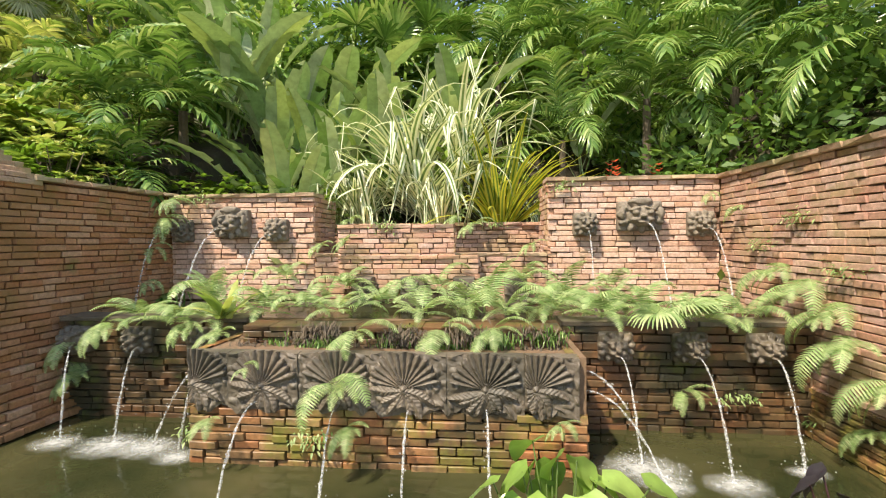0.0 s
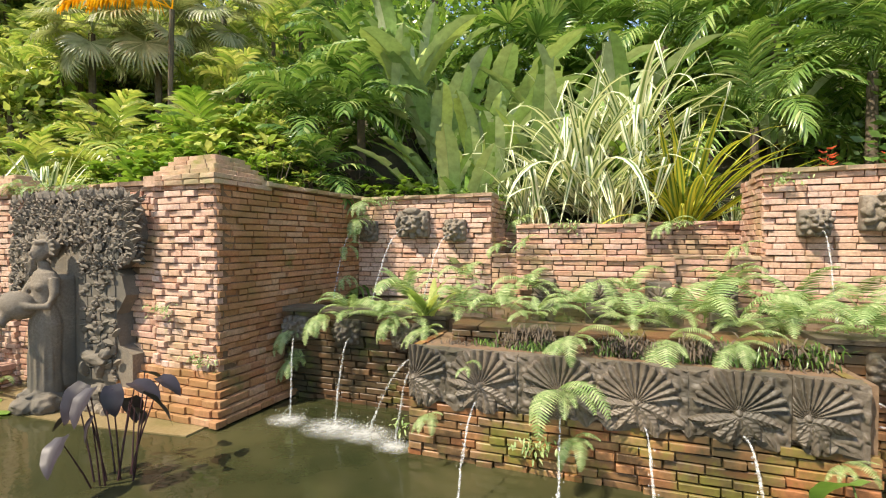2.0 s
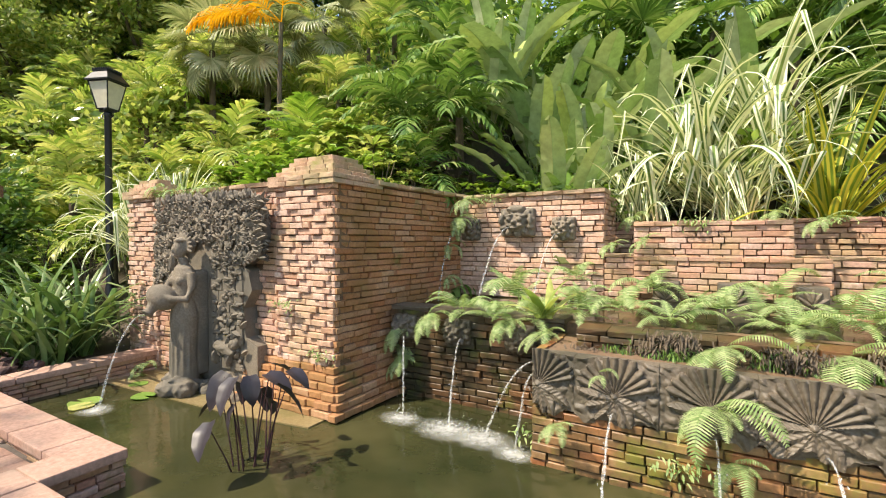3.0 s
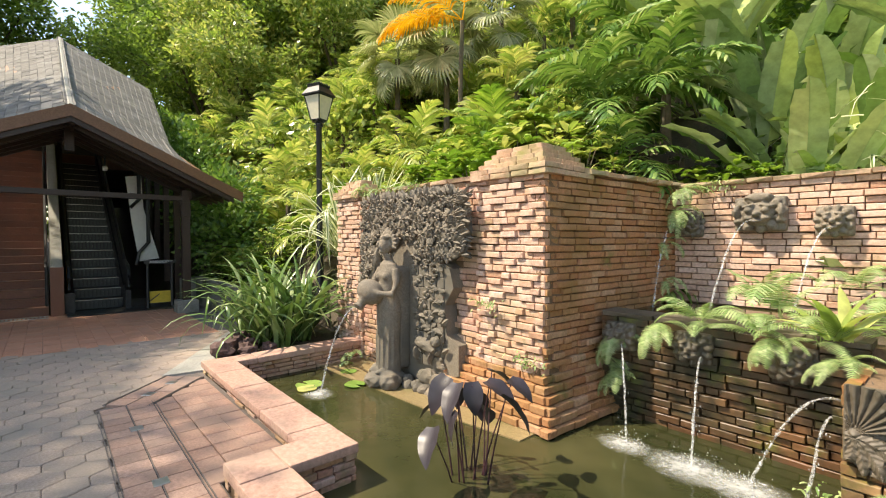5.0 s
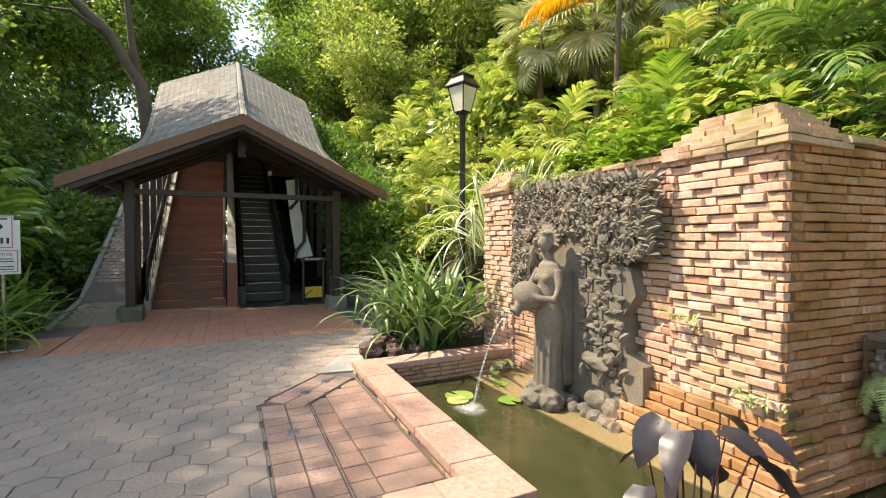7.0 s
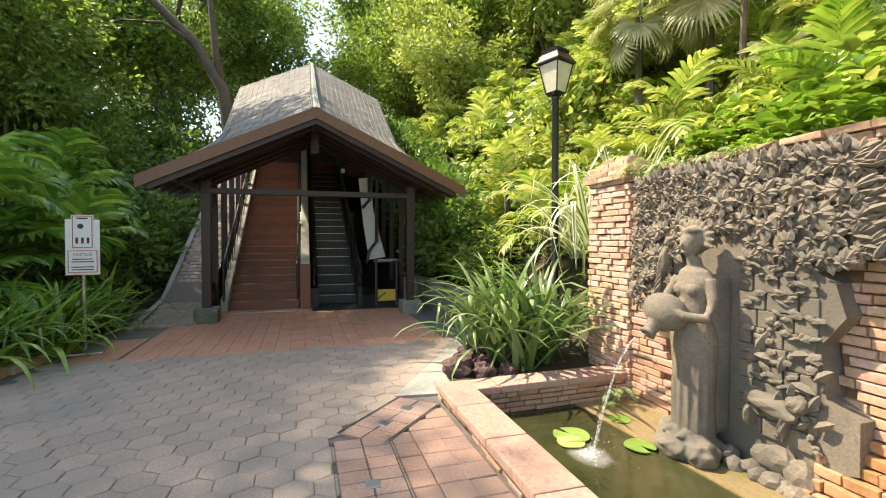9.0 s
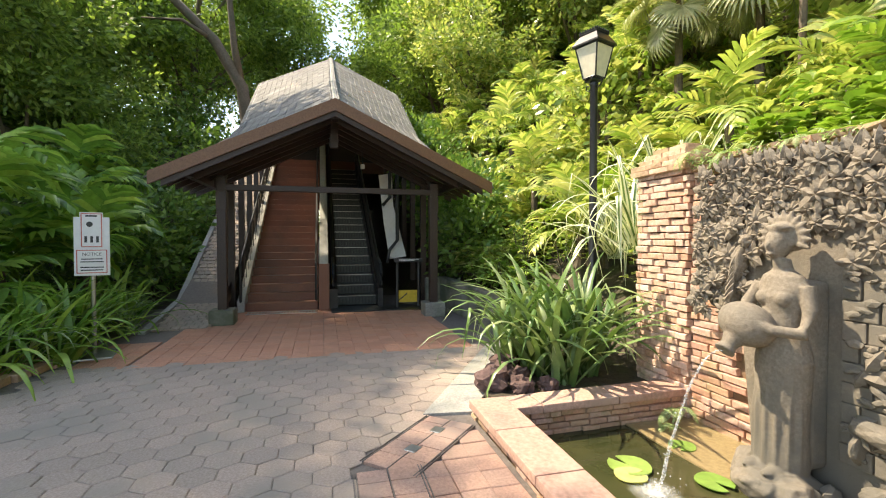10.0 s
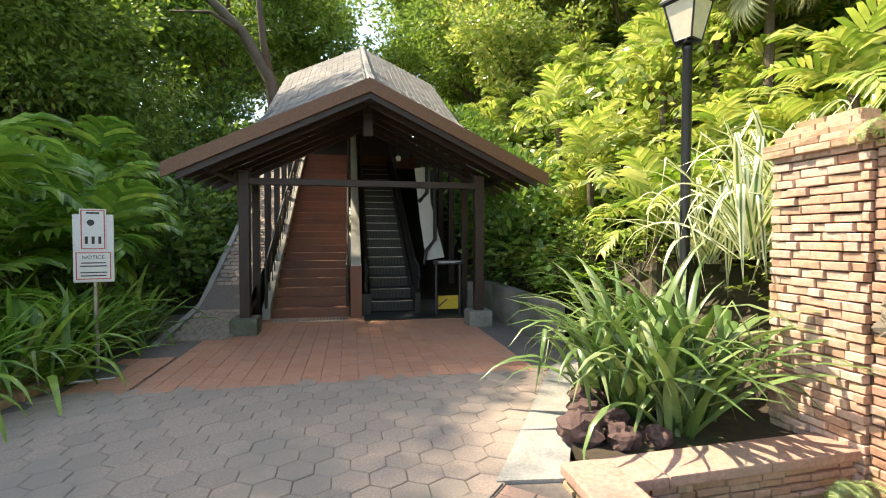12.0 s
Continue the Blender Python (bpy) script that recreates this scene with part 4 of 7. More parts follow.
    for k in range(6):
        leaf_lump(bm, (-6.69, 3.16, 1.36 - k * 0.05), -1.9 - 0.08 * k, 0.15, 0.012, 0.15)
    for k in range(9):
        ball(bm, (-6.1 + k * 0.085, 3.16 + r.uniform(-0.05, 0.02), -0.13 + r.uniform(-0.03, 0.05)), (r.uniform(0.05, 0.09), 0.08, r.uniform(0.05, 0.08)), 0.3, 2)
    tagged(part("relief_slab", bm, M_stone), "tall weathered grey stone slab carved with leaves", "stone relief")


relief()


def figure():
    """The fountain figure with its tilted jar, one weathered stone mesh."""
    bm = bmesh.new()
    at = Vector((-6.24, 3.06, -0.08))

    def loft(rows, sides=20):
        rings = []
        for z, x, y, rx, ry in rows:
            rings.append([bm.verts.new((at.x + x + rx * math.cos(q), at.y + y + ry * math.sin(q), at.z + z)) for q in (2 * math.pi * k / sides for k in range(sides))])
        for a, b in zip(rings, rings[1:]):
            for k in range(sides):
                bm.faces.new((a[k], a[(k + 1) % sides], b[(k + 1) % sides], b[k]))
        bm.faces.new(list(reversed(rings[0])))
        bm.faces.new(rings[-1])
    loft(((0.08, 0.0, 0, 0.165, 0.135), (0.14, 0, 0, 0.168, 0.14), (0.35, 0, 0, 0.155, 0.13), (0.60, 0.005, 0.0, 0.162, 0.135), (0.80, 0.01, 0.0, 0.168, 0.135), (0.90, 0.01, 0, 0.145, 0.12), (1.00, 0.01, 0, 0.115, 0.10),
          (1.10, 0.01, 0, 0.12, 0.105), (1.20, 0.01, -0.01, 0.138, 0.11), (1.27, 0.01, 0, 0.155, 0.095), (1.33, 0.0, 0, 0.125, 0.08), (1.37, 0, 0, 0.056, 0.055), (1.44, 0, -0.015, 0.05, 0.05)))
    # folds down the skirt
    for k in range(7):
        q = math.pi * (1.08 + 0.84 * k / 6)
        tube(bm, [at + Vector((0.15 * math.cos(q), 0.128 * math.sin(q), 0.12)), at + Vector((0.155 * math.cos(q), 0.132 * math.sin(q), 0.45)), at + Vector((0.13 * math.cos(q) + 0.01, 0.115 * math.sin(q), 0.84))], [0.020, 0.016, 0.008], 6)
    ball(bm, at + Vector((-0.012, -0.035, 1.54)), (0.068, 0.078, 0.105), 0, 3)
    ball(bm, at + Vector((0.01, 0.04, 1.58)), (0.10, 0.09, 0.10), 0.3, 3)
    ball(bm, at + Vector((-0.016, -0.113, 1.53)), (0.013, 0.018, 0.03), 0, 2)
    ball(bm, at + Vector((-0.014, -0.10, 1.475)), (0.026, 0.016, 0.012), 0, 2)
    # headdress of leaves
    for k in range(13):
        q = math.pi * (-0.12 + 1.24 * k / 12)
        c = at + Vector((0.0, 0.015, 1.575))
        e = Vector((math.cos(q), -0.12, math.sin(q)))
        tube(bm, [c + e * 0.07, c + e * 0.125, c + e * 0.18], [0.016, 0.026, 0.008], 6)
    ball(bm, at + Vector((0, -0.04, 1.64)), (0.075, 0.06, 0.03), 0.3, 2)
    for s in (-1, 1):
        ball(bm, at + Vector((s * 0.058, -0.082, 1.19)), (0.056, 0.042, 0.052), 0, 3)
        ball(bm, at + Vector((s * 0.07, -0.13, 0.10)), (0.045, 0.10, 0.035), 0, 2)
    tube(bm, [at + Vector(p) for p in ((0.145, 0.0, 1.27), (0.19, -0.02, 1.12), (0.19, -0.08, 0.99), (0.08, -0.19, 1.0), (-0.05, -0.27, 1.06))], [0.052, 0.046, 0.043, 0.036, 0.032], 10)
    for k in range(4):
        tube(bm, [at + Vector((-0.05 - 0.012 * k, -0.275 - 0.012 * k, 1.075 - 0.018 * k)), at + Vector((-0.11 - 0.006 * k, -0.315, 1.062 - 0.022 * k))], [0.012, 0.009], 6)
    tube(bm, [at + Vector(p) for p in ((-0.145, 0.0, 1.27), (-0.20, -0.05, 1.14), (-0.19, -0.12, 1.02), (-0.10, -0.20, 0.92))], [0.05, 0.045, 0.042, 0.034], 10)
    ball(bm, at + Vector((-0.09, -0.19, 1.01)), (0.175, 0.14, 0.14), 0, 3, (0, 25, 20))
    tube(bm, [at + Vector(p) for p in ((-0.105, -0.25, 0.95), (-0.115, -0.31, 0.87), (-0.118, -0.34, 0.84), (-0.118, -0.345, 0.835))], [0.08, 0.048, 0.068, 0.045], 12)
    for x, y, sx, sy, sz in ((0, -0.05, 0.24, 0.22, 0.12), (-0.17, 0.0, 0.13, 0.13, 0.13), (0.17, -0.12, 0.15, 0.13, 0.11), (0.02, -0.20, 0.17, 0.1, 0.09)):
        ball(bm, at + Vector((x, y, 0.0)), (sx, sy, sz), 0.35, 3)
    box(bm, at.x - 0.10, at.x + 0.14, 3.10, 3.3, at.z + 0.1, at.z + 1.3, bevel=0.05)
    ob = part("fountain_statue", bm, M_stone, smooth=True)
    rm = ob.modifiers.new("weld", "REMESH")
    rm.mode, rm.voxel_size, rm.use_smooth_shade = "VOXEL", 0.010, True
    tagged(ob, "weathered grey stone figure of a woman pouring from a jar", "statue")


figure()

# ---- water jets ----
def jet(start, end, rise=0.0, r0=0.016, r1=0.028):
    """A thin stream that curves down from a spout to the water, with broken edges, and its splash."""
    a, b = Vector(start), Vector(end)
    bm = bmesh.new()
    n = 16
    pts, rad = [], []
    for k in range(n + 1):
        t = k / n
        p = a.lerp(b, t)
        p.z = a.z + (b.z - a.z) * t * t + rise * 4 * t * (1 - t)
        p += Vector((rnd.uniform(-1, 1), rnd.uniform(-1, 1), 0)) * 0.006 * t
        pts.append(p)
        rad.append((r0 + (r1 - r0) * t) * rnd.uniform(0.55, 1.2) * 0.44)
    tube(bm, pts, rad, 7)
    for k in range(14):
        t = rnd.uniform(0.4, 1)
        p = pts[int(t * n)]
        ball(bm, p + Vector((rnd.gauss(0, 0.025), rnd.gauss(0, 0.025), rnd.gauss(0, 0.02))), (0.005, 0.005, 0.008), 0, 1)
    ob = part("water_jet", bm, M_jet, smooth=True)
    return tagged(ob, "thin glittering jet of falling water", "water jet", "fountain water jets")


def splash(x, y, size, z=WATER):
    """Broken white water where a jet lands: low ragged foam and flung drops."""
    g = random.Random(int((x * 7 + y * 13) * 100))
    bm = bmesh.new()
    for k in range(int(70 * size / 0.3)):
        a, r = g.uniform(0, 6.28), abs(g.gauss(0, 0.42)) * size
        s = g.uniform(0.004, 0.013) * (1.2 - min(1, r / size) * 0.6)
        ball(bm, (x + math.cos(a) * r, y + math.sin(a) * r * 0.8, z + 0.002), (s * g.uniform(0.8, 2.0), s, s * g.uniform(0.15, 0.4)), 0.5, 1, (0, 0, g.uniform(0, 180)))
    for k in range(int(60 * size / 0.3)):
        a, r = g.uniform(0, 6.28), abs(g.gauss(0, 0.5)) * size
        ball(bm, (x + math.cos(a) * r, y + math.sin(a) * r, z + abs(g.gauss(0, 0.05))), (0.005, 0.005, 0.006), 0, 1)
    fm = bmesh.new()
    n = 28
    rim = [fm.verts.new((math.cos(2 * math.pi * k / n) * 1.0, math.sin(2 * math.pi * k / n) * 1.0, 0)) for k in range(n)]
    fm.faces.new(rim)
    fo = part("foam", fm, M_foam)
    fo.matrix_basis = pose(x, y - size * 0.15, z + 0.004 + g.uniform(0, 0.003)) @ Matrix.Diagonal((size * 1.25, size * 0.95, size, 1))
    tagged(fo, "milky patch of foam on the pond", "foam", "foam patches under the jets")
    return tagged(part("splash", bm, M_jet, smooth=True), "white splash of broken water on the pond", "splash", "splashes under the jets", "stuff")


for s, e, rise, foam in (
        ((-4.00, 5.50, 1.70), (-4.0, 4.95, 0.8), 0.05, 0), ((-3.22, 5.50, 1.72), (-3.45, 4.95, 0.8), 0.05, 0), ((-2.62, 5.52, 1.64), (-2.8, 5.0, 0.8), 0.03, 0),
        ((1.27, 5.52, 1.66), (1.27, 5.2, 0.8), 0.03, 0), ((1.91, 5.50, 1.74), (2.0, 4.95, 0.8), 0.05, 0), ((2.61, 5.52, 1.68), (2.7, 5.1, 0.8), 0.04, 0),
        ((-3.90, 4.05, 0.58), (-3.62, 3.62, WATER), 0.03, 0.24), ((-3.20, 4.02, 0.58), (-3.12, 3.62, WATER), 0.03, 0.34), ((-2.30, 3.85, 0.50), (-2.75, 3.60, WATER), 0.06, 0.30), ((-2.32, 3.60, 0.46), (-2.42, 3.45, WATER), 0.02, 0.20),
        ((-1.65, 3.25, 0.38), (-1.62, 2.62, WATER), 0.04, 0.12), ((-1.05, 3.25, 0.34), (-1.02, 2.82, WATER), 0.03, 0.12), ((-0.51, 3.25, 0.34), (-0.48, 2.76, WATER), 0.04, 0.12), ((0.05, 3.25, 0.36), (0.07, 2.76, WATER), 0.04, 0.12),
        ((1.19, 4.0, 0.56), (1.22, 3.55, WATER), 0.03, 0.36), ((1.82, 4.0, 0.57), (1.78, 3.35, WATER), 0.03, 0.24), ((2.44, 4.0, 0.56), (2.38, 3.55, WATER), 0.03, 0.16), ((0.74, 3.6, 0.56), (1.1, 3.5, 0.3), 0.02, 0), ((0.74, 3.5, 0.42), (1.30, 3.30, WATER), 0.06, 0.2),
        ((-6.358, 2.71, 0.76), (-6.42, 2.28, WATER), 0.02, 0.22)):
    jet(s, e, rise)
    if foam:
        splash(e[0], e[1], foam)

# ---- street lamp ----
def street_lamp(x, y):
    ob = empty("street_lamp", (x, y, 0))
    bm = bmesh.new()
    tube(bm, [(x, y, z) for z in (0, 0.02, 0.25, 0.30, 0.8, 0.85, 3.58, 3.61, 3.64)], [0.14, 0.14, 0.11, 0.075, 0.07, 0.055, 0.05, 0.065, 0.05], 14)
    part("pole", bm, M_black, ob, smooth=True)
    for s in (-1, 1):
        bm = bmesh.new()
        tube(bm, [(x + s * 0.05, y, 3.58), (x + s * 0.12, y, 3.54), (x + s * 0.19, y, 3.58), (x + s * 0.17, y, 3.63), (x + s * 0.12, y, 3.61)], 0.009, 6)
        part("scroll", bm, M_black, ob, "small black iron scrolls under the lantern")
    z0, z1, a, b = 3.68, 4.10, 0.10, 0.175
    turn = radians(20)

    def at(px, py, z):
        return (x + px * math.cos(turn) - py * math.sin(turn), y + px * math.sin(turn) + py * math.cos(turn), z)
    q0 = [(-a, -a), (a, -a), (a, a), (-a, a)]
    q1 = [(-b, -b), (b, -b), (b, b), (-b, b)]
    for i in range(4):
        j = (i + 1) % 4
        bm = bmesh.new()
        f = bm.faces.new([bm.verts.new(at(*p, z)) for p, z in ((q0[i], z0), (q0[j], z0), (q1[j], z1), (q1[i], z1))])
        r = bmesh.ops.extrude_face_region(bm, geom=[f])
        bmesh.ops.translate(bm, vec=Vector((x, y, f.calc_center_median().z)).lerp(f.calc_center_median(), 0.95) - f.calc_center_median(), verts=[v for v in r["geom"] if isinstance(v, bmesh.types.BMVert)])
        part("glass_pane", bm, M_lampglass, ob, "frosted cream glass")
        bm = bmesh.new()
        tube(bm, [at(*q0[i], z0), at(*q1[i], z1)], 0.011, 6)
        tube(bm, [at(*q1[i], z1), at(*q1[j], z1)], 0.014, 6)
        tube(bm, [at(*q0[i], z0), at(*q0[j], z0)], 0.012, 6)
        part("lantern_frame", bm, M_black, ob)
    bm = bmesh.new()
    rings = []
    for s, z in ((0.21, 4.105), (0.21, 4.13), (0.13, 4.26), (0.14, 4.265), (0.14, 4.30), (0.05, 4.34)):
        rings.append([bm.verts.new(at(px * s, py * s, z)) for px, py in ((-1, -1), (1, -1), (1, 1), (-1, 1))])
    for r0, r1 in zip(rings, rings[1:]):
        for i in range(4):
            bm.faces.new((r0[i], r0[(i + 1) % 4], r1[(i + 1) % 4], r1[i]))
    bm.faces.new(list(reversed(rings[0])))
    bm.faces.new(rings[-1])
    for i in range(7):
        for e in range(4):
            p, q = Vector(at(*[(-0.14, -0.14), (0.14, -0.14), (0.14, 0.14), (-0.14, 0.14)][e], 4.30)), Vector(at(*[(0.14, -0.14), (0.14, 0.14), (-0.14, 0.14), (-0.14, -0.14)][e], 4.30))
            ball(bm, p.lerp(q, (i + 0.5) / 7), (0.014, 0.014, 0.022), 0, 1)
    part("lantern_roof", bm, M_black, ob, "black iron lantern roof with a crest")
    part("lantern_floor", solid((x - 0.09, x + 0.09, y - 0.09, y + 0.09, 3.64, 3.68), bevel=0.01), M_black, ob)
    return tagged(ob, "black iron street lamp with a cream glass lantern among plants", "street lamp")


street_lamp(-9.51, 3.80)

# ---- notice board ----
def notice(x, y):
    ob = empty("notice_sign", (x, y, 0), 0)
    m = pose(x, y, 0, 0, 0, 12)

    def piece(name, bm, mat, label="", parent=None):
        bmesh.ops.transform(bm, matrix=m, verts=bm.verts)
        return part(name, bm, mat, parent or ob, label)
    piece("base_plate", solid((-0.22, 0.34, -0.20, 0.24, 0, 0.025), bevel=0.006), M_steel, "flat grey steel base plate")
    bm = bmesh.new()
    tube(bm, [(0, 0, 0.02), (0, 0, 1.75)], 0.024, 12)
    piece("pole", bm, M_steel)
    board = piece("board", solid((0.03, 0.05, -0.185, 0.185, 1.02, 1.76), bevel=0.008), M_white, "white plastic board with rounded corners")
    for z0, z1, y0, y1 in ((1.04, 1.36, -0.17, 0.17), (1.37, 1.82, -0.12, 0.12)):
        bm = solid((0.05, 0.058, y0, y1, z0, z1), bevel=0.003)
        piece("notice_sheet", bm, M_white, "white notice sheet with a red border")
        bm = bmesh.new()
        for a, b, c, d in ((y0 + 0.012, y1 - 0.012, z0 + 0.012, z0 + 0.022), (y0 + 0.012, y1 - 0.012, z1 - 0.022, z1 - 0.012), (y0 + 0.012, y0 + 0.022, z0 + 0.012, z1 - 0.012), (y1 - 0.022, y1 - 0.012, z0 + 0.012, z1 - 0.012)):
            box(bm, 0.058, 0.0605, a, b, c, d)
        piece("red_border", bm, M_red)
    for k, w in enumerate((0.11, 0.12, 0.0, 0.12, 0.115)):
        if w:
            piece("text_bar", solid((0.058, 0.060, -w, w, 1.225 - k * 0.035, 1.238 - k * 0.035)), M_ink)
    for yy in (-0.06, 0.0, 0.06):
        piece("pictogram", solid((0.058, 0.060, yy - 0.014, yy + 0.014, 1.44, 1.52), bevel=0.0008), M_ink)
    bm = bmesh.new()
    ball(bm, (0.058, -0.02, 1.67), (0.003, 0.035, 0.035), 0, 2)
    piece("pictogram", bm, M_ink)
    piece("text_bar", solid((0.058, 0.060, -0.06, 0.06, 1.765, 1.785)), M_ink)
    cu = bpy.data.curves.new("lettering", "FONT")
    cu.body, cu.size, cu.align_x, cu.extrude = "NOTICE", 0.055, "CENTER", 0.001
    cu.materials.append(M_ink)
    t = new("lettering", cu)
    t.matrix_world = m @ pose(0.060, 0, 1.275, 90, 0, 90)
    hang(t, ob)
    return tagged(ob, "white notice board with red border on a steel pole", "notice sign")


notice(-10.72, -2.64)

# ---- covered stair and escalator ----
def hall():
    cy, hw = 0.41, 2.74
    ob = empty("stair_pavilion", (-12.6, cy, 0))
    for y in (-1.49, 2.28):
        part("plinth", solid((-12.82, -12.40, y - 0.20, y + 0.20, -0.02, 0.26), bevel=0.03), M_mossy_concrete, ob, "rough grey stone plinth")
        p = part("post", solid((-12.68, -12.52, y - 0.075, y + 0.075, 0.26, 2.55), bevel=0.008), M_wood_dark, ob)
        part("post_sleeve", solid((-12.69, -12.51, y - 0.085, y + 0.085, 2.0, 2.30), bevel=0.006), M_wood_dark, p, "bolted dark sleeve")
    part("tie_beam", solid((-12.67, -12.53, -1.49, 2.28, 2.33, 2.43), bevel=0.006), M_wood_dark, ob)

    def patch(bm, a, b, c, d, thick):
        """A bent slab: a to b along the ridge side, d to c along the eave side."""
        low = Vector((0, 0, -thick))
        q = [bm.verts.new(p) for p in (a, b, c, d, a + low, b + low, c + low, d + low)]
        for f in ((0, 1, 2, 3), (7, 6, 5, 4), (0, 4, 5, 1), (1, 5, 6, 2), (2, 6, 7, 3), (3, 7, 4, 0)):
            bm.faces.new([q[i] for i in f])

    def roof(name, panes, label=""):
        bm = bmesh.new()
        for p in panes:
            patch(bm, *p, 0.05)
        bmesh.ops.recalc_face_normals(bm, faces=bm.faces)
        return part(name, bm, M_soffit, ob, label)

    def P(x, off, z):
        return Vector((x, cy + off, z))
    low, high, land = [], [], []
    for s in (-1, 1):
        low.append((P(-11.82, 0, 3.76), P(-13.5, 0, 4.54), P(-13.5, s * 1.66, 3.66), P(-11.82, s * 1.65, 2.98)))
        low.append((P(-11.82, s * 1.65, 2.98), P(-13.5, s * 1.66, 3.66), P(-13.5, s * 2.6, 2.62), P(-11.82, s * hw, 2.46)))
        high.append((P(-13.5, 0, 4.54), P(-20.8, 0.10, 7.87), P(-20.8, 0.10 + s * 2.3, 6.82), P(-13.5, s * 1.66, 3.66)))
        land.append((P(-20.8, 0.10, 7.80), P(-28.0, 0.10, 7.80), P(-28.0, 0.10 + s * 2.3, 6.72), P(-20.8, 0.10 + s * 2.3, 6.72)))
    front = roof("porch_roof", low, "boarded soffit under the porch roof")
    upper = roof("stair_roof", high)
    roof("landing_roof", land)
    shingles(front, low, 100)
    shingles(upper, high, 110)
    part("landing_floor", solid((-28.0, -21.0, -2.0, 2.9, 3.9, 4.3)), M_redtile, ob)
    part("landing_wall", solid((-28.2, -28.0, -2.2, 3.1, 3.0, 7.8)), M_wood_dark, ob)
    for a, b, x, up, w, mat in ((hw + 0.03, 1.31, -11.80, 0.02, 0.20, M_wood), (hw - 0.14, 1.24, -11.84, -0.17, 0.10, M_wood_dark), (hw - 0.5, 1.09, -12.10, -0.16, 0.14, M_wood_dark)):
        for s in (-1, 1):
            bm = bmesh.new()
            prism(bm, [(cy, 3.80 + up), (cy + s * a, 3.80 + up - b), (cy + s * a, 3.80 + up - b - w), (cy, 3.80 + up - w)], "x", x, x + 0.05)
            part("barge_board", bm, mat, ob, "brown wooden barge board")
    for s in (-1, 1):
        part("eave_beam", solid((-14.2, -11.86, cy + s * 2.25 - 0.05, cy + s * 2.25 + 0.05, 2.46, 2.60)), M_wood_dark, ob)
        for k in range(5):
            x = -12.3 - k * 0.45
            bm = bmesh.new()
            prism(bm, [(cy, 3.67), (cy + s * 2.65, 2.42), (cy + s * 2.65, 2.33), (cy, 3.58)], "x", x, x + 0.06)
            part("rafter", bm, M_wood_dark, ob)
    part("king_post", solid((-12.66, -12.54, cy - 0.07, cy + 0.07, 3.15, 3.60)), M_wood_dark, ob)
    part("ridge_beam", solid((-14.2, -11.86, cy - 0.06, cy + 0.06, 3.50, 3.66)), M_wood_dark, ob)
    # posts and rails that climb with the stair
    for k in range(1, 7):
        x = -12.9 - k * 1.25
        lift = max(0, -13.0 - x) * 0.433
        for y in (-1.62, 2.42):
            part("post", solid((x - 0.06, x + 0.06, y - 0.06, y + 0.06, max(0, lift - 0.6), 2.50 + lift)), M_wood_dark, ob)
    for y in (-1.62, 2.42):
        bm = bmesh.new()
        prism(bm, [(-12.9, 2.40), (-20.8, 5.82), (-20.8, 5.98), (-12.9, 2.56)], "y", y - 0.05, y + 0.05)
        part("plate_beam", bm, M_wood_dark, ob)
    tagged(ob, "open timber pavilion with grey shingle roof over stair and escalator", "pavilion")
    return ob


def shingles(parent, panes, single):
    """Overlapping courses of grey shingles on each roof pane."""
    r = random.Random(3)
    mats = []
    for a, b, c, d in panes:
        rows = max(2, int(((d - a).length + (c - b).length) / 2 / 0.155))
        for i in range(rows + 1):
            v = min(1.0, i / rows + 0.006)
            e, f = a.lerp(d, v), b.lerp(c, v)
            run = (f - e).length
            along = (f - e) / run
            k = -r.uniform(0, 0.2)
            while k < run:
                w = r.uniform(0.20, 0.32)
                p, q = max(0, k), min(run, k + w)
                k += w
                if q - p < 0.05:
                    continue
                u = (p + q) / 2 / run
                down = (d.lerp(c, u) - a.lerp(b, u)).normalized()
                up = along.cross(down).normalized()
                if up.z < 0:
                    up = -up
                down = (down - along * down.dot(along)).normalized()
                m = Matrix((along.to_4d(), (-up).to_4d(), down.to_4d(), (0, 0, 0, 1))).transposed()
                for n in range(3):
                    m[3][n] = 0
                at = e + along * (p + q) / 2 + up * (0.016 + r.uniform(0, 0.008))
                mats.append(Matrix.Translation(at) @ m @ pose(0, 0, 0, -3.5, r.uniform(-1, 1), 0) @ Matrix.Diagonal((q - p - 0.010, 0.022, 0.21, 1)))
    lay(parent, "shingle", mats, M_slate, (-12.5, 0.4, 3.9), single)
    for k, (a, b, c, d) in enumerate(panes):
        if k == 0:
            bm = bmesh.new()
            tube(bm, [a + Vector((0, 0, 0.03)), b + Vector((0, 0, 0.03))], 0.05, 6)
            part("ridge_cap", bm, M_concrete, parent, "pale ridge capping")
        if a.z - d.z > 0.1 and b.z > 5:
            for g, h in ((d, c), (b, c)):
                bm = bmesh.new()
                tube(bm, [g, h], 0.035, 6)
                part("eave_flashing", bm, M_concrete, parent, "pale metal flashing")


hall()

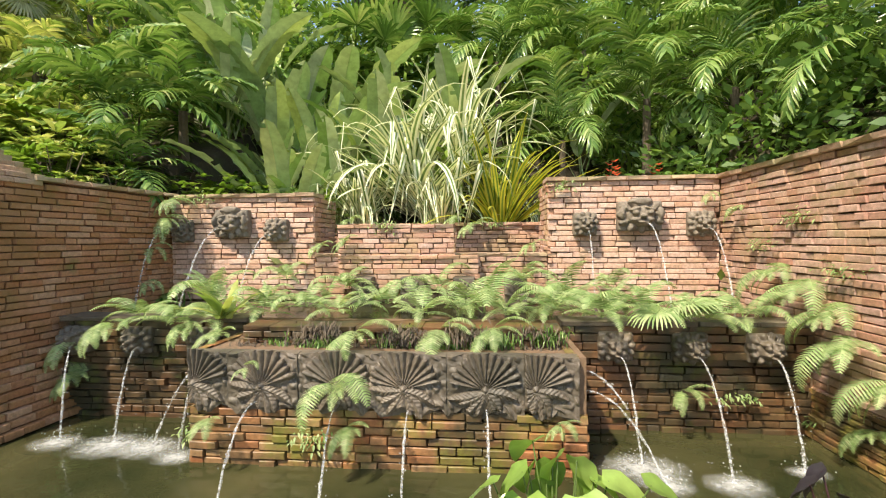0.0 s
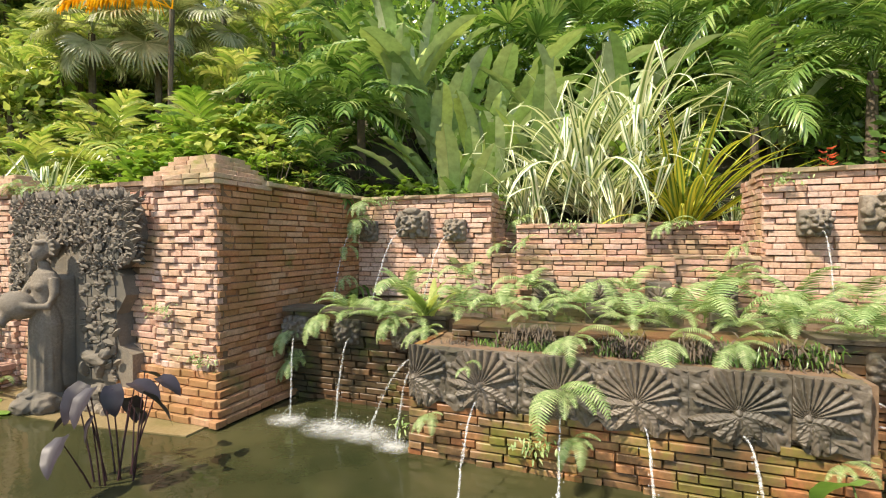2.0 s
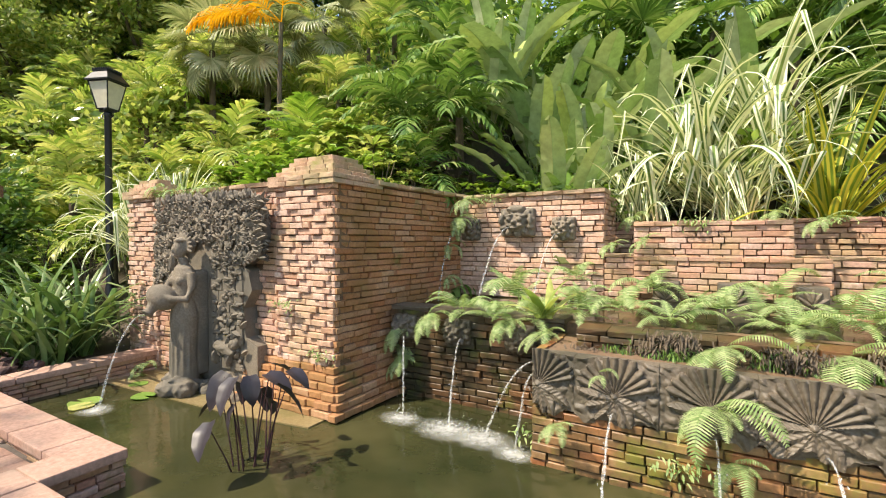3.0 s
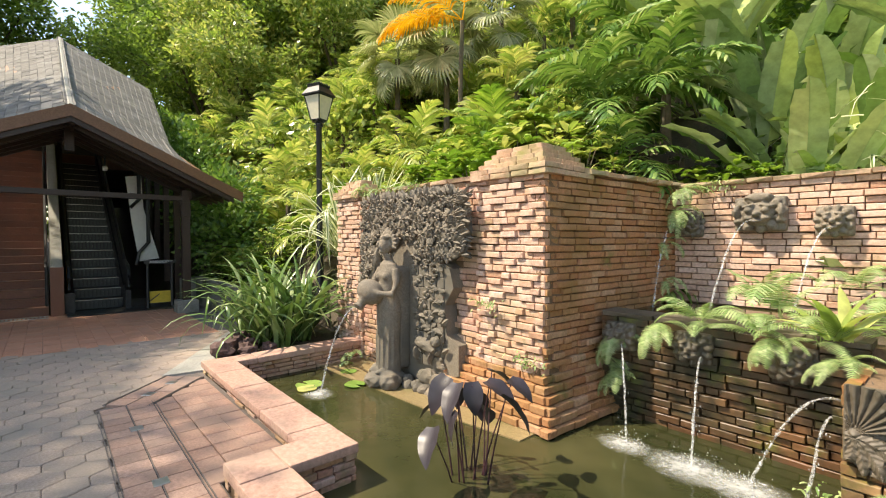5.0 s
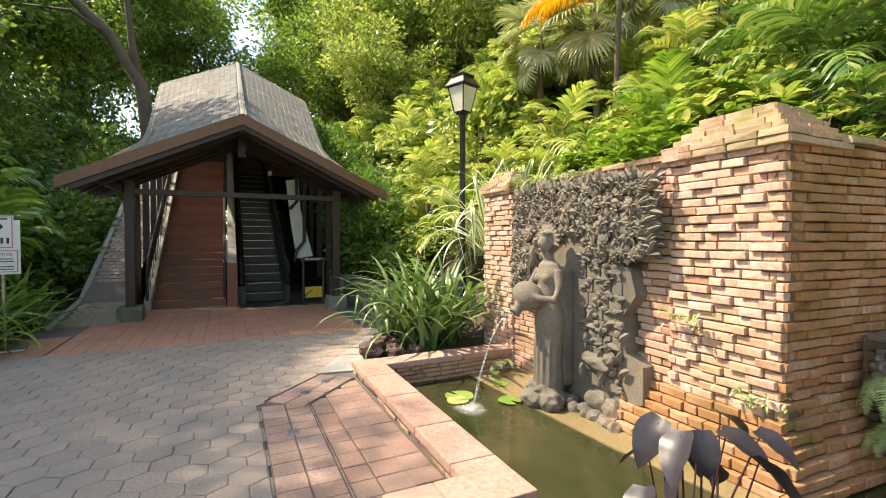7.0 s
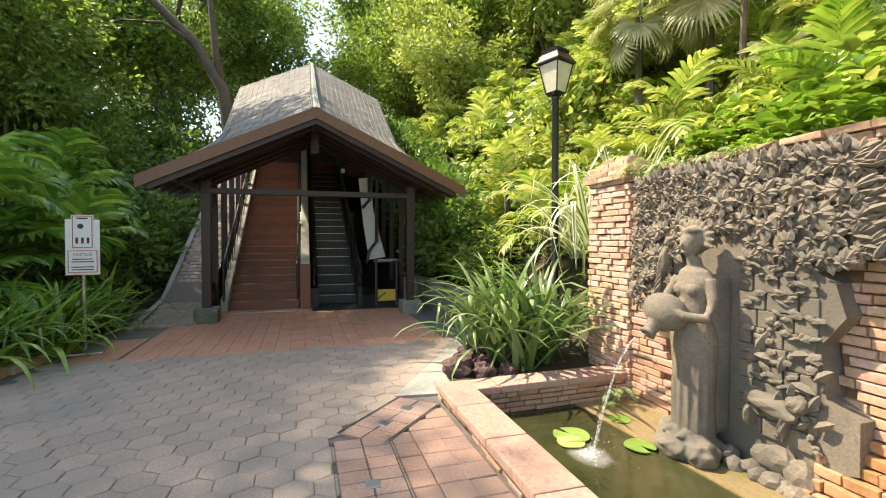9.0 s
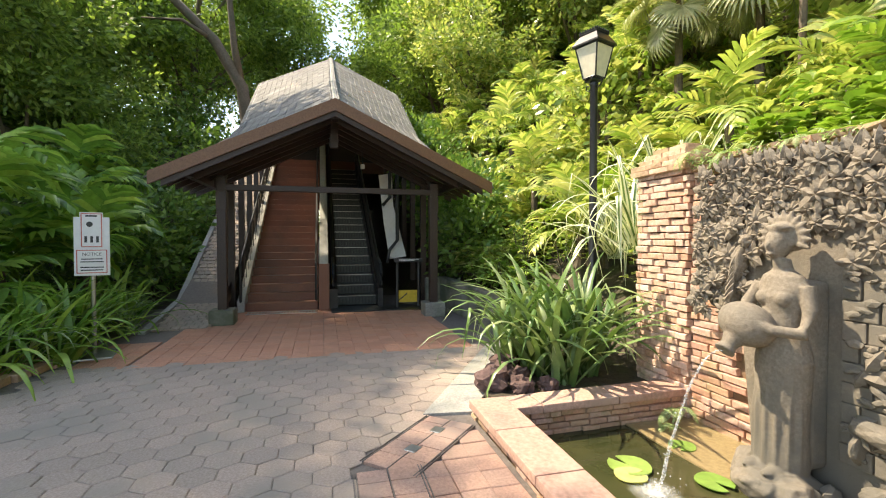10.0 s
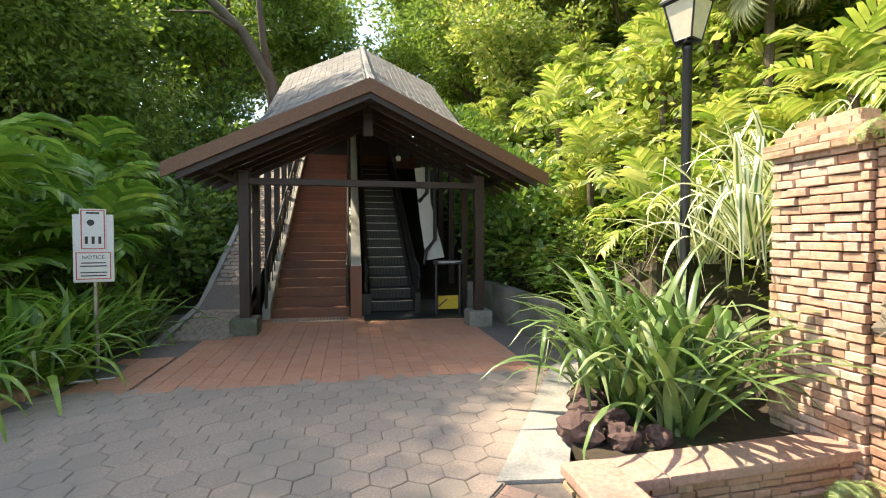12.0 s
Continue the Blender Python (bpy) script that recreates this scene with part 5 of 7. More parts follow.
# stair
st = tagged(empty("staircase", (-13.9, -0.6, 0)), "red tiled staircase climbing under the pavilion roof", "staircase", kind="structure")
for k in range(26):
    x = -13.9 - k * 0.285
    part("step", solid((x - 0.30, x, -1.33, 0.09, max(0.0, k * 0.165 - 0.3) if k else -0.05, (k + 1) * 0.165), bevel=0.006), M_redtile, st)
bm = bmesh.new()
prism(bm, [(-13.78, -0.02), (-13.78, 0.22), (-21.4, 4.62), (-21.4, 4.0)], "y", -1.46, -1.33)
part("stringer", bm, M_concrete, st, "pale grey stringer wall")
for y in (-1.40, 0.06):
    rail = empty("railing", (-14, y, 0))
    bm = bmesh.new()
    tube(bm, [(-13.80, y, 0.2), (-13.80, y, 0.98), (-14.0, y, 1.10), (-21.2, y, 5.26)], 0.028, 8)
    part("handrail", bm, M_dark_steel, rail)
    for k in range(26):
        x = -13.95 - k * 0.285
        z = 0.18 + (k * 0.165)
        bm = bmesh.new()
        tube(bm, [(x, y, z - 0.05), (x, y, z + 0.88)], 0.010, 5)
        part("baluster", bm, M_dark_steel, rail)
    tagged(rail, "dark steel stair railing with thin balusters", "railing")
gr = tagged(empty("floor_grating", (-13.4, -0.6, 0)), "steel drain grating before the stair", "grating")
for k in range(22):
    part("bar", solid((-13.72, -13.46, -1.25 + k * 0.06, -1.22 + k * 0.06, -0.01, 0.012)), M_steel, gr)
part("frame", solid((-13.74, -13.72, -1.27, 0.08, -0.02, 0.013), (-13.46, -13.44, -1.27, 0.08, -0.02, 0.013)), M_steel, gr)
bm = bmesh.new()
prism(bm, [(-13.7, -0.05), (-13.7, 0.98), (-14.0, 1.18), (-21.4, 5.45), (-21.4, 4.0), (-14.3, -0.05)], "y", 0.13, 0.31)
dv = tagged(part("divider_wall", bm, M_concrete), "grey parapet wall between stair and escalator", "wall", kind="structure")
part("tiled_end", solid((-13.72, -13.66, 0.115, 0.325, 0, 0.97), bevel=0.004), M_redtile, dv, "orange tiled end of the parapet")

# escalator
es = tagged(empty("escalator", (-13.6, 0.92, 0)), "dark escalator with ribbed steps and black handrails", "escalator")
part("floor_plate", solid((-14.1, -13.3, 0.36, 2.25, -0.02, 0.014)), M_tread, es, "grey ribbed floor plate")
for k in range(20):
    x, z = -14.25 - k * 0.36, 0.03 + max(0, k - 0) * 0.208
    s = part("step", solid((x - 0.42, x, 0.50, 1.36, z - 0.02, z + 0.185), bevel=0.012), M_tread, es)
    bm = bmesh.new()
    for q in range(12):
        yy = 0.53 + q * 0.072
        box(bm, x, x + 0.008, yy, yy + 0.03, z + 0.01, z + 0.175)
    part("rib", bm, M_rubber, s)
    # Pale strip added in place of the light that catches each step's edge.
    part("nosing", solid((x - 0.03, x + 0.010, 0.505, 1.355, z + 0.178, z + 0.19)), M_steel, s, "pale strip standing in for the lit step edge")
for y0, y1 in ((0.313, 0.50), (1.36, 1.46)):
    bm = bmesh.new()
    prism(bm, [(-13.85, 0), (-13.85, 0.42), (-14.3, 0.50), (-21.4, 4.60), (-21.4, 3.9), (-14.6, -0.02)], "y", y0, y1)
    part("skirt", bm, M_dark_steel, es)
    bm = bmesh.new()
    y = (y0 + y1) / 2
    prism(bm, [(-14.0, 0.42), (-13.75, 0.55), (-13.72, 0.75), (-13.85, 0.92), (-14.4, 1.02), (-21.4, 5.06), (-21.4, 4.5), (-14.3, 0.45)], "y", y - 0.012, y + 0.012)
    part("balustrade_panel", bm, M_dark_steel, es)
    bm = bmesh.new()
    tube(bm, [(-14.0, y, 0.40), (-13.74, y, 0.52), (-13.69, y, 0.75), (-13.82, y, 0.94), (-14.4, y, 1.05), (-21.4, y, 5.10)], 0.036, 8)
    part("handrail", bm, M_rubber, es, "black rubber handrail")
bm = bmesh.new()
tube(bm, [(-13.9, 0.39, 0.3), (-14.4, 0.39, 0.85), (-21.0, 0.39, 4.7)], 0.012, 5)
part("edge_strip", bm, M_yellow, es, "thin yellow edge strip")

# white wall panel beside the escalator, and the barrier table
bm = bmesh.new()
prism(bm, [(1.54, 3.05), (1.86, 3.1), (1.90, 2.3), (2.22, 1.05), (1.80, 0.98), (1.66, 1.9)], "x", -15.26, -15.2)
tagged(part("white_panel", bm, M_white), "white board panel beside the escalator", "panel")
bm = bmesh.new()
tube(bm, [(-15.1, 1.98, 3.1), (-15.1, 1.98, 1.45), (-15.1, 1.78, 1.2), (-15.1, 1.72, 0.9)], 0.045, 8)
tube(bm, [(-15.12, 1.80, 3.1), (-15.12, 1.80, 2.5), (-15.12, 1.62, 2.3)], 0.045, 8)
tagged(part("cable_duct", bm, M_black), "black cable duct bent down beside the panel", "duct")
bt = tagged(empty("barrier_stand", (-13.7, 2.0, 0)), "dark barrier stand with a notice and yellow hazard board", "barrier stand")
for y in (1.75, 2.22):
    bm = bmesh.new()
    tube(bm, [(-13.7, y, 0), (-13.7, y, 1.0)], 0.03, 6)
    part("leg", bm, M_black, bt)
part("notice_plate", solid((-13.76, -13.64, 1.68, 2.30, 0.98, 1.06), bevel=0.008), M_black, bt, "narrow black notice plate with pale lettering bars")
hz = part("hazard_board", solid((-13.78, -13.76, 1.78, 2.2, 0.10, 0.36)), M_yellow, bt, "yellow board with black diagonal bars")
for k in range(1):
    bm = bmesh.new()
    prism(bm, [(1.78, 0.12 + k * 0.09), (1.98, 0.28 + k * 0.09), (1.98, 0.31 + k * 0.09), (1.78, 0.15 + k * 0.09)], "x", -13.758, -13.754)
    part("bar", bm, M_ink, hz)
bm = bmesh.new()
for k in (0, 1):
    box(bm, -13.638, -13.635, 1.78, 2.22 - k * 0.1, 1.035 - k * 0.025, 1.045 - k * 0.025)
part("lettering_bar", bm, M_white, bt)
tagged(part("hanging_lamp", solid((-14.05, -13.95, 1.0, 1.09, 3.0, 3.10), bevel=0.02), M_white), "small white lamp under the pavilion roof", "lamp")
part("bracket", solid((-14.01, -13.99, 1.03, 1.06, 3.09, 3.5)), M_black, bpy.data.objects["hanging_lamp"])

# low planter wall beside the apron, gutter, and the cobbled ramp on the other side
tagged(part("planter_wall", solid((-14.2, -10.75, 2.78, 2.98, -0.3, 0.62), (-14.2, -14.0, 2.45, 2.9, -0.3, 0.6), bevel=0.02), M_mossy_concrete), "low mossy concrete planter wall", "planter", kind="structure")
rp = tagged(empty("ramp", (-13, -2.2, 0)), "cobbled ramp climbing beside the pavilion", "ramp", kind="structure")
bm = bmesh.new()
prism(bm, [(-12.2, -0.04), (-14.0, 0.25), (-22, 4.4), (-22, 3.4), (-12.2, -0.3)], "y", -2.5, -1.62)
part("ramp_bed", bm, M_joint, rp)
cob = []
for i in range(70):
    x = -12.3 - i * 0.135
    z = -0.02 + (max(0, -12.2 - x) * 0.16 if x > -14 else 0.29 + (-14 - x) * 0.519)
    slope = 9 if x > -14 else 27.4
    for j in range(6):
        cob.append(Matrix.Translation((x, -2.42 + j * 0.135 + (i % 2) * 0.05, z)) @ pose(0, 0, 0, 0, slope, 0) @ pose(0, 0, 0, -90, 0, 0) @ Matrix.Diagonal((0.125, 0.06, 0.125, 1)))
lay(rp, "cobble", cob, M_hex, (-13, -2.2, 0), 120)
bm = bmesh.new()
prism(bm, [(-12.0, -0.05), (-12.0, 0.02), (-14.0, 0.30), (-22, 4.47), (-22, 4.0), (-14, -0.05)], "y", -2.6, -2.5)
part("ramp_kerb", bm, M_concrete, rp)
# brick edging of the planting bed on the far side of the path
be = tagged(empty("bed_edging", (-9, -2.8, 0)), "low worn brick edging of the planting bed", "edging", kind="structure")
for k in range(26):
    x = -10.3 + k * 0.25
    part("edge_brick", solid((x - 0.12, x + 0.12, -2.95 - k * 0.05, -2.80 - k * 0.05, -0.05, 0.06 + rnd.uniform(-0.012, 0.012)), (x - 0.11, x + 0.11, -3.1 - k * 0.05, -2.97 - k * 0.05, -0.05, 0.10 + rnd.uniform(-0.02, 0.02)), bevel=0.012), M_brick, be)

# ---- plants: leaves ----
def bend(length, rise, droop, n, power=1.4):
    """Points of a stalk in the x-z plane that starts at rise degrees and droops."""
    pts, x, z = [(0.0, 0.0)], 0.0, 0.0
    for k in range(n):
        a = radians(rise - droop * ((k + 0.5) / n) ** power)
        x += math.cos(a) * length / n
        z += math.sin(a) * length / n
        pts.append((x, z))
    return pts


def ribbon(g, spine, side, widths, fold=0.25, kink=0.0):
    """A folded blade along spine (Vectors); side is its sideways direction."""
    v, f, u = [], [], []
    n = len(spine)
    for i, (p, w) in enumerate(zip(spine, widths)):
        d = (spine[min(i + 1, n - 1)] - spine[max(i - 1, 0)]).normalized()
        s = (side - d * side.dot(d)).normalized()
        up = s.cross(d)
        v += [tuple(p - s * w + up * w * fold), tuple(p), tuple(p + s * w + up * w * fold)]
        u += [0.0, 0.5, 1.0]
        if i:
            a = 3 * (i - 1)
            f += [(a, a + 1, a + 4, a + 3), (a + 1, a + 2, a + 5, a + 4)]
    g.add(v, f, u)


def strap_mesh(name, mat, length, width, rise, droop, r, n=8, fold=0.35, power=1.4, snap=None):
    g = Geo()
    pts = bend(length, rise, droop, n, power)
    if snap:
        k = int(n * snap)
        x, z = pts[k]
        pts = pts[:k + 1] + [(x + 0.05 * (i + 1), z - length / n * 0.95 * (i + 1)) for i in range(n - k)]
    sway = r.uniform(-0.1, 0.1) * length
    spine = [Vector((x, sway * (i / n) ** 2, z)) for i, (x, z) in enumerate(pts)]
    ribbon(g, spine, Vector((0, 1, 0)), [width * (0.55 + 0.45 * min(1, i / n * 4)) * max(0.03, 1 - (i / n) ** 3) for i in range(n + 1)], fold)
    return g.mesh(name, mat)


def frond_mesh(name, mat, r, length=1.6, pairs=24, leaflet=0.42, width=0.016, rise=55, droop=75, hang_down=35, stalk=0.18, vee=25):
    """A feather palm frond: a rachis with leaflets on both sides."""
    g = Geo()
    n = 12
    pts = [Vector((x, 0, z)) for x, z in bend(length, rise, droop, n)]
    ribbon(g, pts, Vector((0, 1, 0)), [0.016 * (1 - 0.8 * i / n) for i in range(n + 1)], -0.8)
    for k in range(pairs):
        t = stalk + (1 - stalk) * (k + 0.5) / pairs
        i = min(n - 1, int(t * n))
        p = pts[i].lerp(pts[i + 1], t * n - i)
        d = (pts[i + 1] - pts[i]).normalized()
        up = Vector((-d.z, 0, d.x))
        size = leaflet * (0.45 + 0.75 * math.sin(math.pi * min(1, 0.18 + t * 0.80))) * r.uniform(0.88, 1.1)
        for s in (-1, 1):
            a = radians(62 - 34 * t + r.uniform(-6, 6))
            out = (d * math.cos(a) + Vector((0, s, 0)) * math.sin(a) + up * math.sin(radians(vee)) * 0.6).normalized()
            sp, q, dr = [p], p.copy(), out.copy()
            for m in range(3):
                dr = (dr + Vector((0, 0, -1)) * math.sin(radians(hang_down)) * 0.33 * (m + 0.5)).normalized()
                q = q + dr * size / 3
                sp.append(q.copy())
            ribbon(g, sp, d, [width * 0.5, width, width * 0.85, width * 0.08], 0.35)
    return g.mesh(name, mat)


def paddle_mesh(name, mat, r, length=1.5, width=0.2, rise=78, droop=40, stalk=0.35):
    """A banana-like blade on a long stalk, with a few tears and a wavy edge."""
    g = Geo()
    n = 30
    pts = [Vector((x, 0, z)) for x, z in bend(length, rise, droop, n, 2.0)]
    ribbon(g, pts, Vector((0, 1, 0)), [0.016 * (1 - 0.7 * i / n) for i in range(n + 1)], -0.9)
    k0 = int(n * stalk)
    m = 4
    whole, faces = [], []
    for s in (-1, 1):
        rows = []
        for i in range(k0, n + 1):
            t = (i - k0) / (n - k0)
            w = width * max(0.02, (1 - abs(2 * t - 1) ** 3.2) ** 0.6) * (1 + 0.04 * math.sin(i * 2.3))
            d = (pts[min(i + 1, n)] - pts[i - 1]).normalized()
            up = Vector((-d.z, 0, d.x))
            rows.append([pts[i] + Vector((0, s * w * q / m, 0)) + up * (w * (0.30 * q / m - 0.10 * (q / m) ** 2) + (0.012 * math.sin(i * 2.4 + s) + 0.010 * math.sin(i * 0.9)) * q / m) - d * w * 0.10 * q / m for q in range(m + 1)])
        whole += [p for row in rows for p in row]
        q = m + 1
        base = len(whole) - len(rows) * q
        torn = {i for i in range(2, len(rows) - 2) if r.random() < 0.06}
        for i in range(len(rows) - 1):
            for k in range(m):
                if i in torn and k >= 1:
                    continue
                faces.append(tuple(base + j for j in (i * q + k, i * q + k + 1, (i + 1) * q + k + 1, (i + 1) * q + k)))
    g.add([tuple(p) for p in whole], faces)
    return g.mesh(name, mat)


def fan_mesh(name, mat, r, radius=0.7, stalk=0.9, rays=26, rise=60, droop=70, limp=50, spread=290):
    """A fan palm leaf: pleated rays from the end of a stalk, limp at the tips."""
    g = Geo()
    pts = [Vector((x, 0, z)) for x, z in bend(stalk, rise, droop * 0.6, 6)]
    ribbon(g, pts, Vector((0, 1, 0)), [0.014] * 7, -0.8)
    p = pts[-1]
    d = (pts[-1] - pts[-2]).normalized()
    side = Vector((0, 1, 0))
    up = side.cross(d)
    for k in range(rays):
        a = radians(-spread / 2 + spread * (k + 0.5) / rays)
        out = (d * math.cos(a) + side * math.sin(a)).normalized()
        size = radius * (0.75 + 0.25 * math.cos(a / 2)) * r.uniform(0.9, 1.08)
        sp, q, dr = [p], p.copy(), (out - up * 0.15).normalized()
        for m in range(4):
            if m > 1:
                dr = (dr + Vector((0, 0, -1)) * math.sin(radians(limp)) * 0.42 * m / 2).normalized()
            q = q + dr * size / 4
            sp.append(q.copy())
        w = size * math.tan(radians(spread / rays / 2))
        ribbon(g, sp, up.cross(out), [0.004, w * 0.28, w * 0.55, w * 0.42, 0.003], 0.45)
    return g.mesh(name, mat)


def fern_mesh(name, mat, r, length=0.5, rise=50, droop=95, wide=0.13):
    """A fern frond: tapering, with toothed leaflets."""
    g = Geo()
    n = 12
    pts = [Vector((x, 0, z)) for x, z in bend(length, rise, droop, n)]
    ribbon(g, pts, Vector((0, 1, 0)), [0.004 * (1 - 0.7 * i / n) for i in range(n + 1)], -0.5)
    pairs = 24
    for k in range(pairs):
        t = 0.14 + 0.86 * (k + 0.5) / pairs
        i = min(n - 1, int(t * n))
        p = pts[i].lerp(pts[i + 1], t * n - i)
        d = (pts[i + 1] - pts[i]).normalized()
        size = wide * math.sin(math.pi * min(0.97, 0.30 + 0.66 * t)) ** 0.9 * r.uniform(0.88, 1.1)
        w = length * 0.86 / pairs * 0.36
        for s in (-1, 1):
            out = (d * 0.38 + Vector((0, s, 0)) + Vector((0, 0, -0.12))).normalized()
            sp = [p + out * size * m / 5 + Vector((0, 0, -1)) * size * 0.22 * (m / 5) ** 2 for m in range(6)]
            ribbon(g, sp, d, [w * 0.8, w * 1.05, w * 0.62, w * 0.75, w * 0.38, w * 0.05], 0.1)
    return g.mesh(name, mat)


def blade_leaf(g, at, out, size, wide, r, cup=0.25):
    """One simple leaf as a small folded blade."""
    out = out.normalized()
    side = out.cross(Vector((0, 0, 1)))
    if side.length < 0.05:
        side = Vector((1, 0, 0))
    sag = Vector((0, 0, -0.25 * size))
    ribbon(g, [at, at + out * size * 0.35, at + out * size * 0.72 + sag * 0.35, at + out * size + sag], side, [wide * 0.15, wide, wide * 0.75, wide * 0.03], cup)


def shrub_mesh(name, mat, r, radius=0.5, height=0.9, leaves=260, size=0.14, wide=0.03):
    """A crown of leaves in whorls at the ends of many twigs."""
    g = Geo()
    whorls = leaves // 7
    for k in range(whorls):
        a, e = r.uniform(0, 6.28), math.asin(r.uniform(-0.15, 1))
        rad = radius * r.uniform(0.55, 1.05) * (1 + 0.25 * noise.noise(Vector((a, e * 2, radius * 9))))
        c = Vector((math.cos(a) * math.cos(e) * rad, math.sin(a) * math.cos(e) * rad, height * 0.45 + math.sin(e) * rad * height * 0.62 / radius))
        axis = (c - Vector((0, 0, height * 0.25))).normalized()
        for j in range(7):
            b = r.uniform(0, 6.28)
            d = axis * r.uniform(0.2, 0.9) + Vector((math.cos(b), math.sin(b), r.uniform(-0.2, 0.5)))
            blade_leaf(g, c, d, size * r.uniform(0.7, 1.2), wide * r.uniform(0.8, 1.2), r)
    return g.mesh(name, mat)


# ---- plants: whole ----
def put(name, meshes, poses, parent, label=""):
    for k, m in enumerate(poses):
        ob = new(name, meshes[k % len(meshes)])
        ob.parent = parent
        ob.matrix_basis = m
        if label:
            ob["label"] = label


PR = random.Random(21)


def rosette(n, tilt, scale=(0.8, 1.15), lift=0.0, spread=0.0, r=None, start=None):
    """Poses of leaves round a centre; tilt: how far each leans over or up from its own shape."""
    r = r or PR
    out = []
    a0 = r.uniform(0, 360)
    for k in range(n):
        az = a0 + k * 137.5 + r.uniform(-12, 12) if start is None else start[0] + (start[1] - start[0]) * (k + 0.5) / n + r.uniform(-8, 8)
        s = r.uniform(*scale)
        t = k / max(1, n - 1)
        tip = tilt[0] + (tilt[1] - tilt[0]) * t + r.uniform(-6, 6)
        out.append(pose(r.uniform(-spread, spread), r.uniform(-spread, spread), lift * t, 0, 0, az) @ pose(0, 0, 0, r.uniform(-9, 9), -tip, 0) @ Matrix.Diagonal((s, s, s, 1)))
    return out


def palm(name, x, y, trunk, fronds, count, label, tilt=(-25, 35), scale=1.0, z=None, r=None, lean=(0, 0)):
    r = r or PR
    z = hill(x, y) - 0.15 if z is None else z
    ob = empty(name, (x, y, z), r.uniform(0, 360))
    if trunk > 0.05:
        bm = bmesh.new()
        n = 8
        tube(bm, [(lean[0] * (k / n) ** 2, lean[1] * (k / n) ** 2, trunk * k / n) for k in range(n + 1)], [0.09 * scale * (1.25 if k == 0 else 1 - 0.25 * k / n) * (1 + 0.08 * (k % 2)) for k in range(n + 1)], 9)
        t = part("trunk", bm, M_bark)
        t.parent = ob
    poses = [pose(lean[0], lean[1], max(0, trunk - 0.05)) @ m for m in rosette(count, tilt, (0.82 * scale, 1.15 * scale), 0.12, 0.03, r)]
    put("frond", fronds, poses, ob)
    return tagged(ob, label, "palm", "palms on the hillside")


def clump(name, x, y, z, leaves, count, tilt, scale, label, category, group="", spread=0.06, r=None):
    ob = empty(name, (x, y, z))
    put("leaf", leaves, rosette(count, tilt, scale, 0.0, spread, r), ob)
    return tagged(ob, label, category, group)


rr = random.Random(11)
F_dark = [frond_mesh("dark_frond", L_palm, rr, 1.5, 14, 0.50, 0.036, rise=50 + 8 * k, droop=80, hang_down=55) for k in range(3)]
F_long = [frond_mesh("long_frond", L_palm, rr, 2.2, 28, 0.55, 0.024, rise=58 + 6 * k, droop=110, hang_down=50) for k in range(3)]
F_lime = [frond_mesh("lime_frond", L_lime, rr, 1.25, 11, 0.44, 0.042, rise=60 + 6 * k, droop=85, hang_down=40) for k in range(3)]
F_green = [frond_mesh("green_frond", L_green, rr, 1.3, 13, 0.42, 0.036, rise=60 + 6 * k, droop=75, hang_down=40) for k in range(2)]
F_wide = [frond_mesh("wide_frond", L_wide, rr, 1.1, 11, 0.46, 0.045, rise=62 + 6 * k, droop=80, hang_down=38, vee=10) for k in range(3)]
F_fan = [fan_mesh("fan_leaf", L_grey, rr, 0.78, 0.75, 32, 55, 100, 120, 240) for k in range(2)]
F_fang = [fan_mesh("green_fan_leaf", L_palm, rr, 0.75, 0.8, 24, 60, 60, 30) for k in range(2)]
B_leaf = [paddle_mesh("paddle_leaf", L_banana, rr, 1.7 + 0.2 * k, 0.13 + 0.02 * k, 80, 20 + 16 * k) for k in range(4)]
V_leaf = [strap_mesh("striped_leaf", L_varieg, 1.5, 0.034, 80, d, rr, 14, 0.35, 1.9, s) for d, s in ((40, None), (110, None), (60, 0.7), (140, None), (60, 0.55), (100, None), (50, 0.8), (80, 0.62), (70, 0.45), (160, None), (60, 0.75))]
G_leaf = [strap_mesh("gold_leaf", L_gold, 1.3, 0.034, 78, d, rr, 9, 0.3, 1.8) for d in (30, 60, 90, 45)]
S_leaf = [strap_mesh("strap_leaf", L_strap, 0.95, 0.025, 80, d, rr, 8, 0.3, 1.7, s) for d, s in ((60, None), (110, None), (150, None), (90, None), (60, 0.7))]
D_leaf = [strap_mesh("dark_strap_leaf", L_wide, 0.95, 0.030, 75, d, rr, 8, 0.3, 1.6) for d in (50, 90, 130, 70)]
FERN = [fern_mesh("fern_frond", L_fern, rr, 0.42 + 0.08 * k, 40 + 6 * k, 60 + 24 * k, 0.085 + 0.015 * k) for k in range(4)]
SHRUB = {}
for key, mat, size, wide in (("lime", L_lime, 0.19, 0.045), ("green", L_green, 0.20, 0.048), ("dark", L_dark, 0.17, 0.03), ("small", L_lime, 0.10, 0.022)):
    SHRUB[key] = [shrub_mesh(key + "_foliage", mat, rr, 0.55, 0.9, 330, size, wide) for k in range(2)]

STEM = bmesh.new()
for k in range(6):
    a = k * 1.05
    tube(STEM, [(0, 0, -0.3), (0.06 * math.cos(a), 0.06 * math.sin(a), 0.2), (0.28 * math.cos(a), 0.28 * math.sin(a), 0.75)], [0.018, 0.014, 0.006], 5)
STEM_ME = bpy.data.meshes.new("stem")
STEM.to_mesh(STEM_ME)
STEM.free()
STEM_ME.materials.append(M_bark)
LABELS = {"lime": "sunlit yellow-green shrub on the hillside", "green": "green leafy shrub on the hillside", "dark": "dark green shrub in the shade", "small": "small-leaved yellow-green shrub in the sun"}


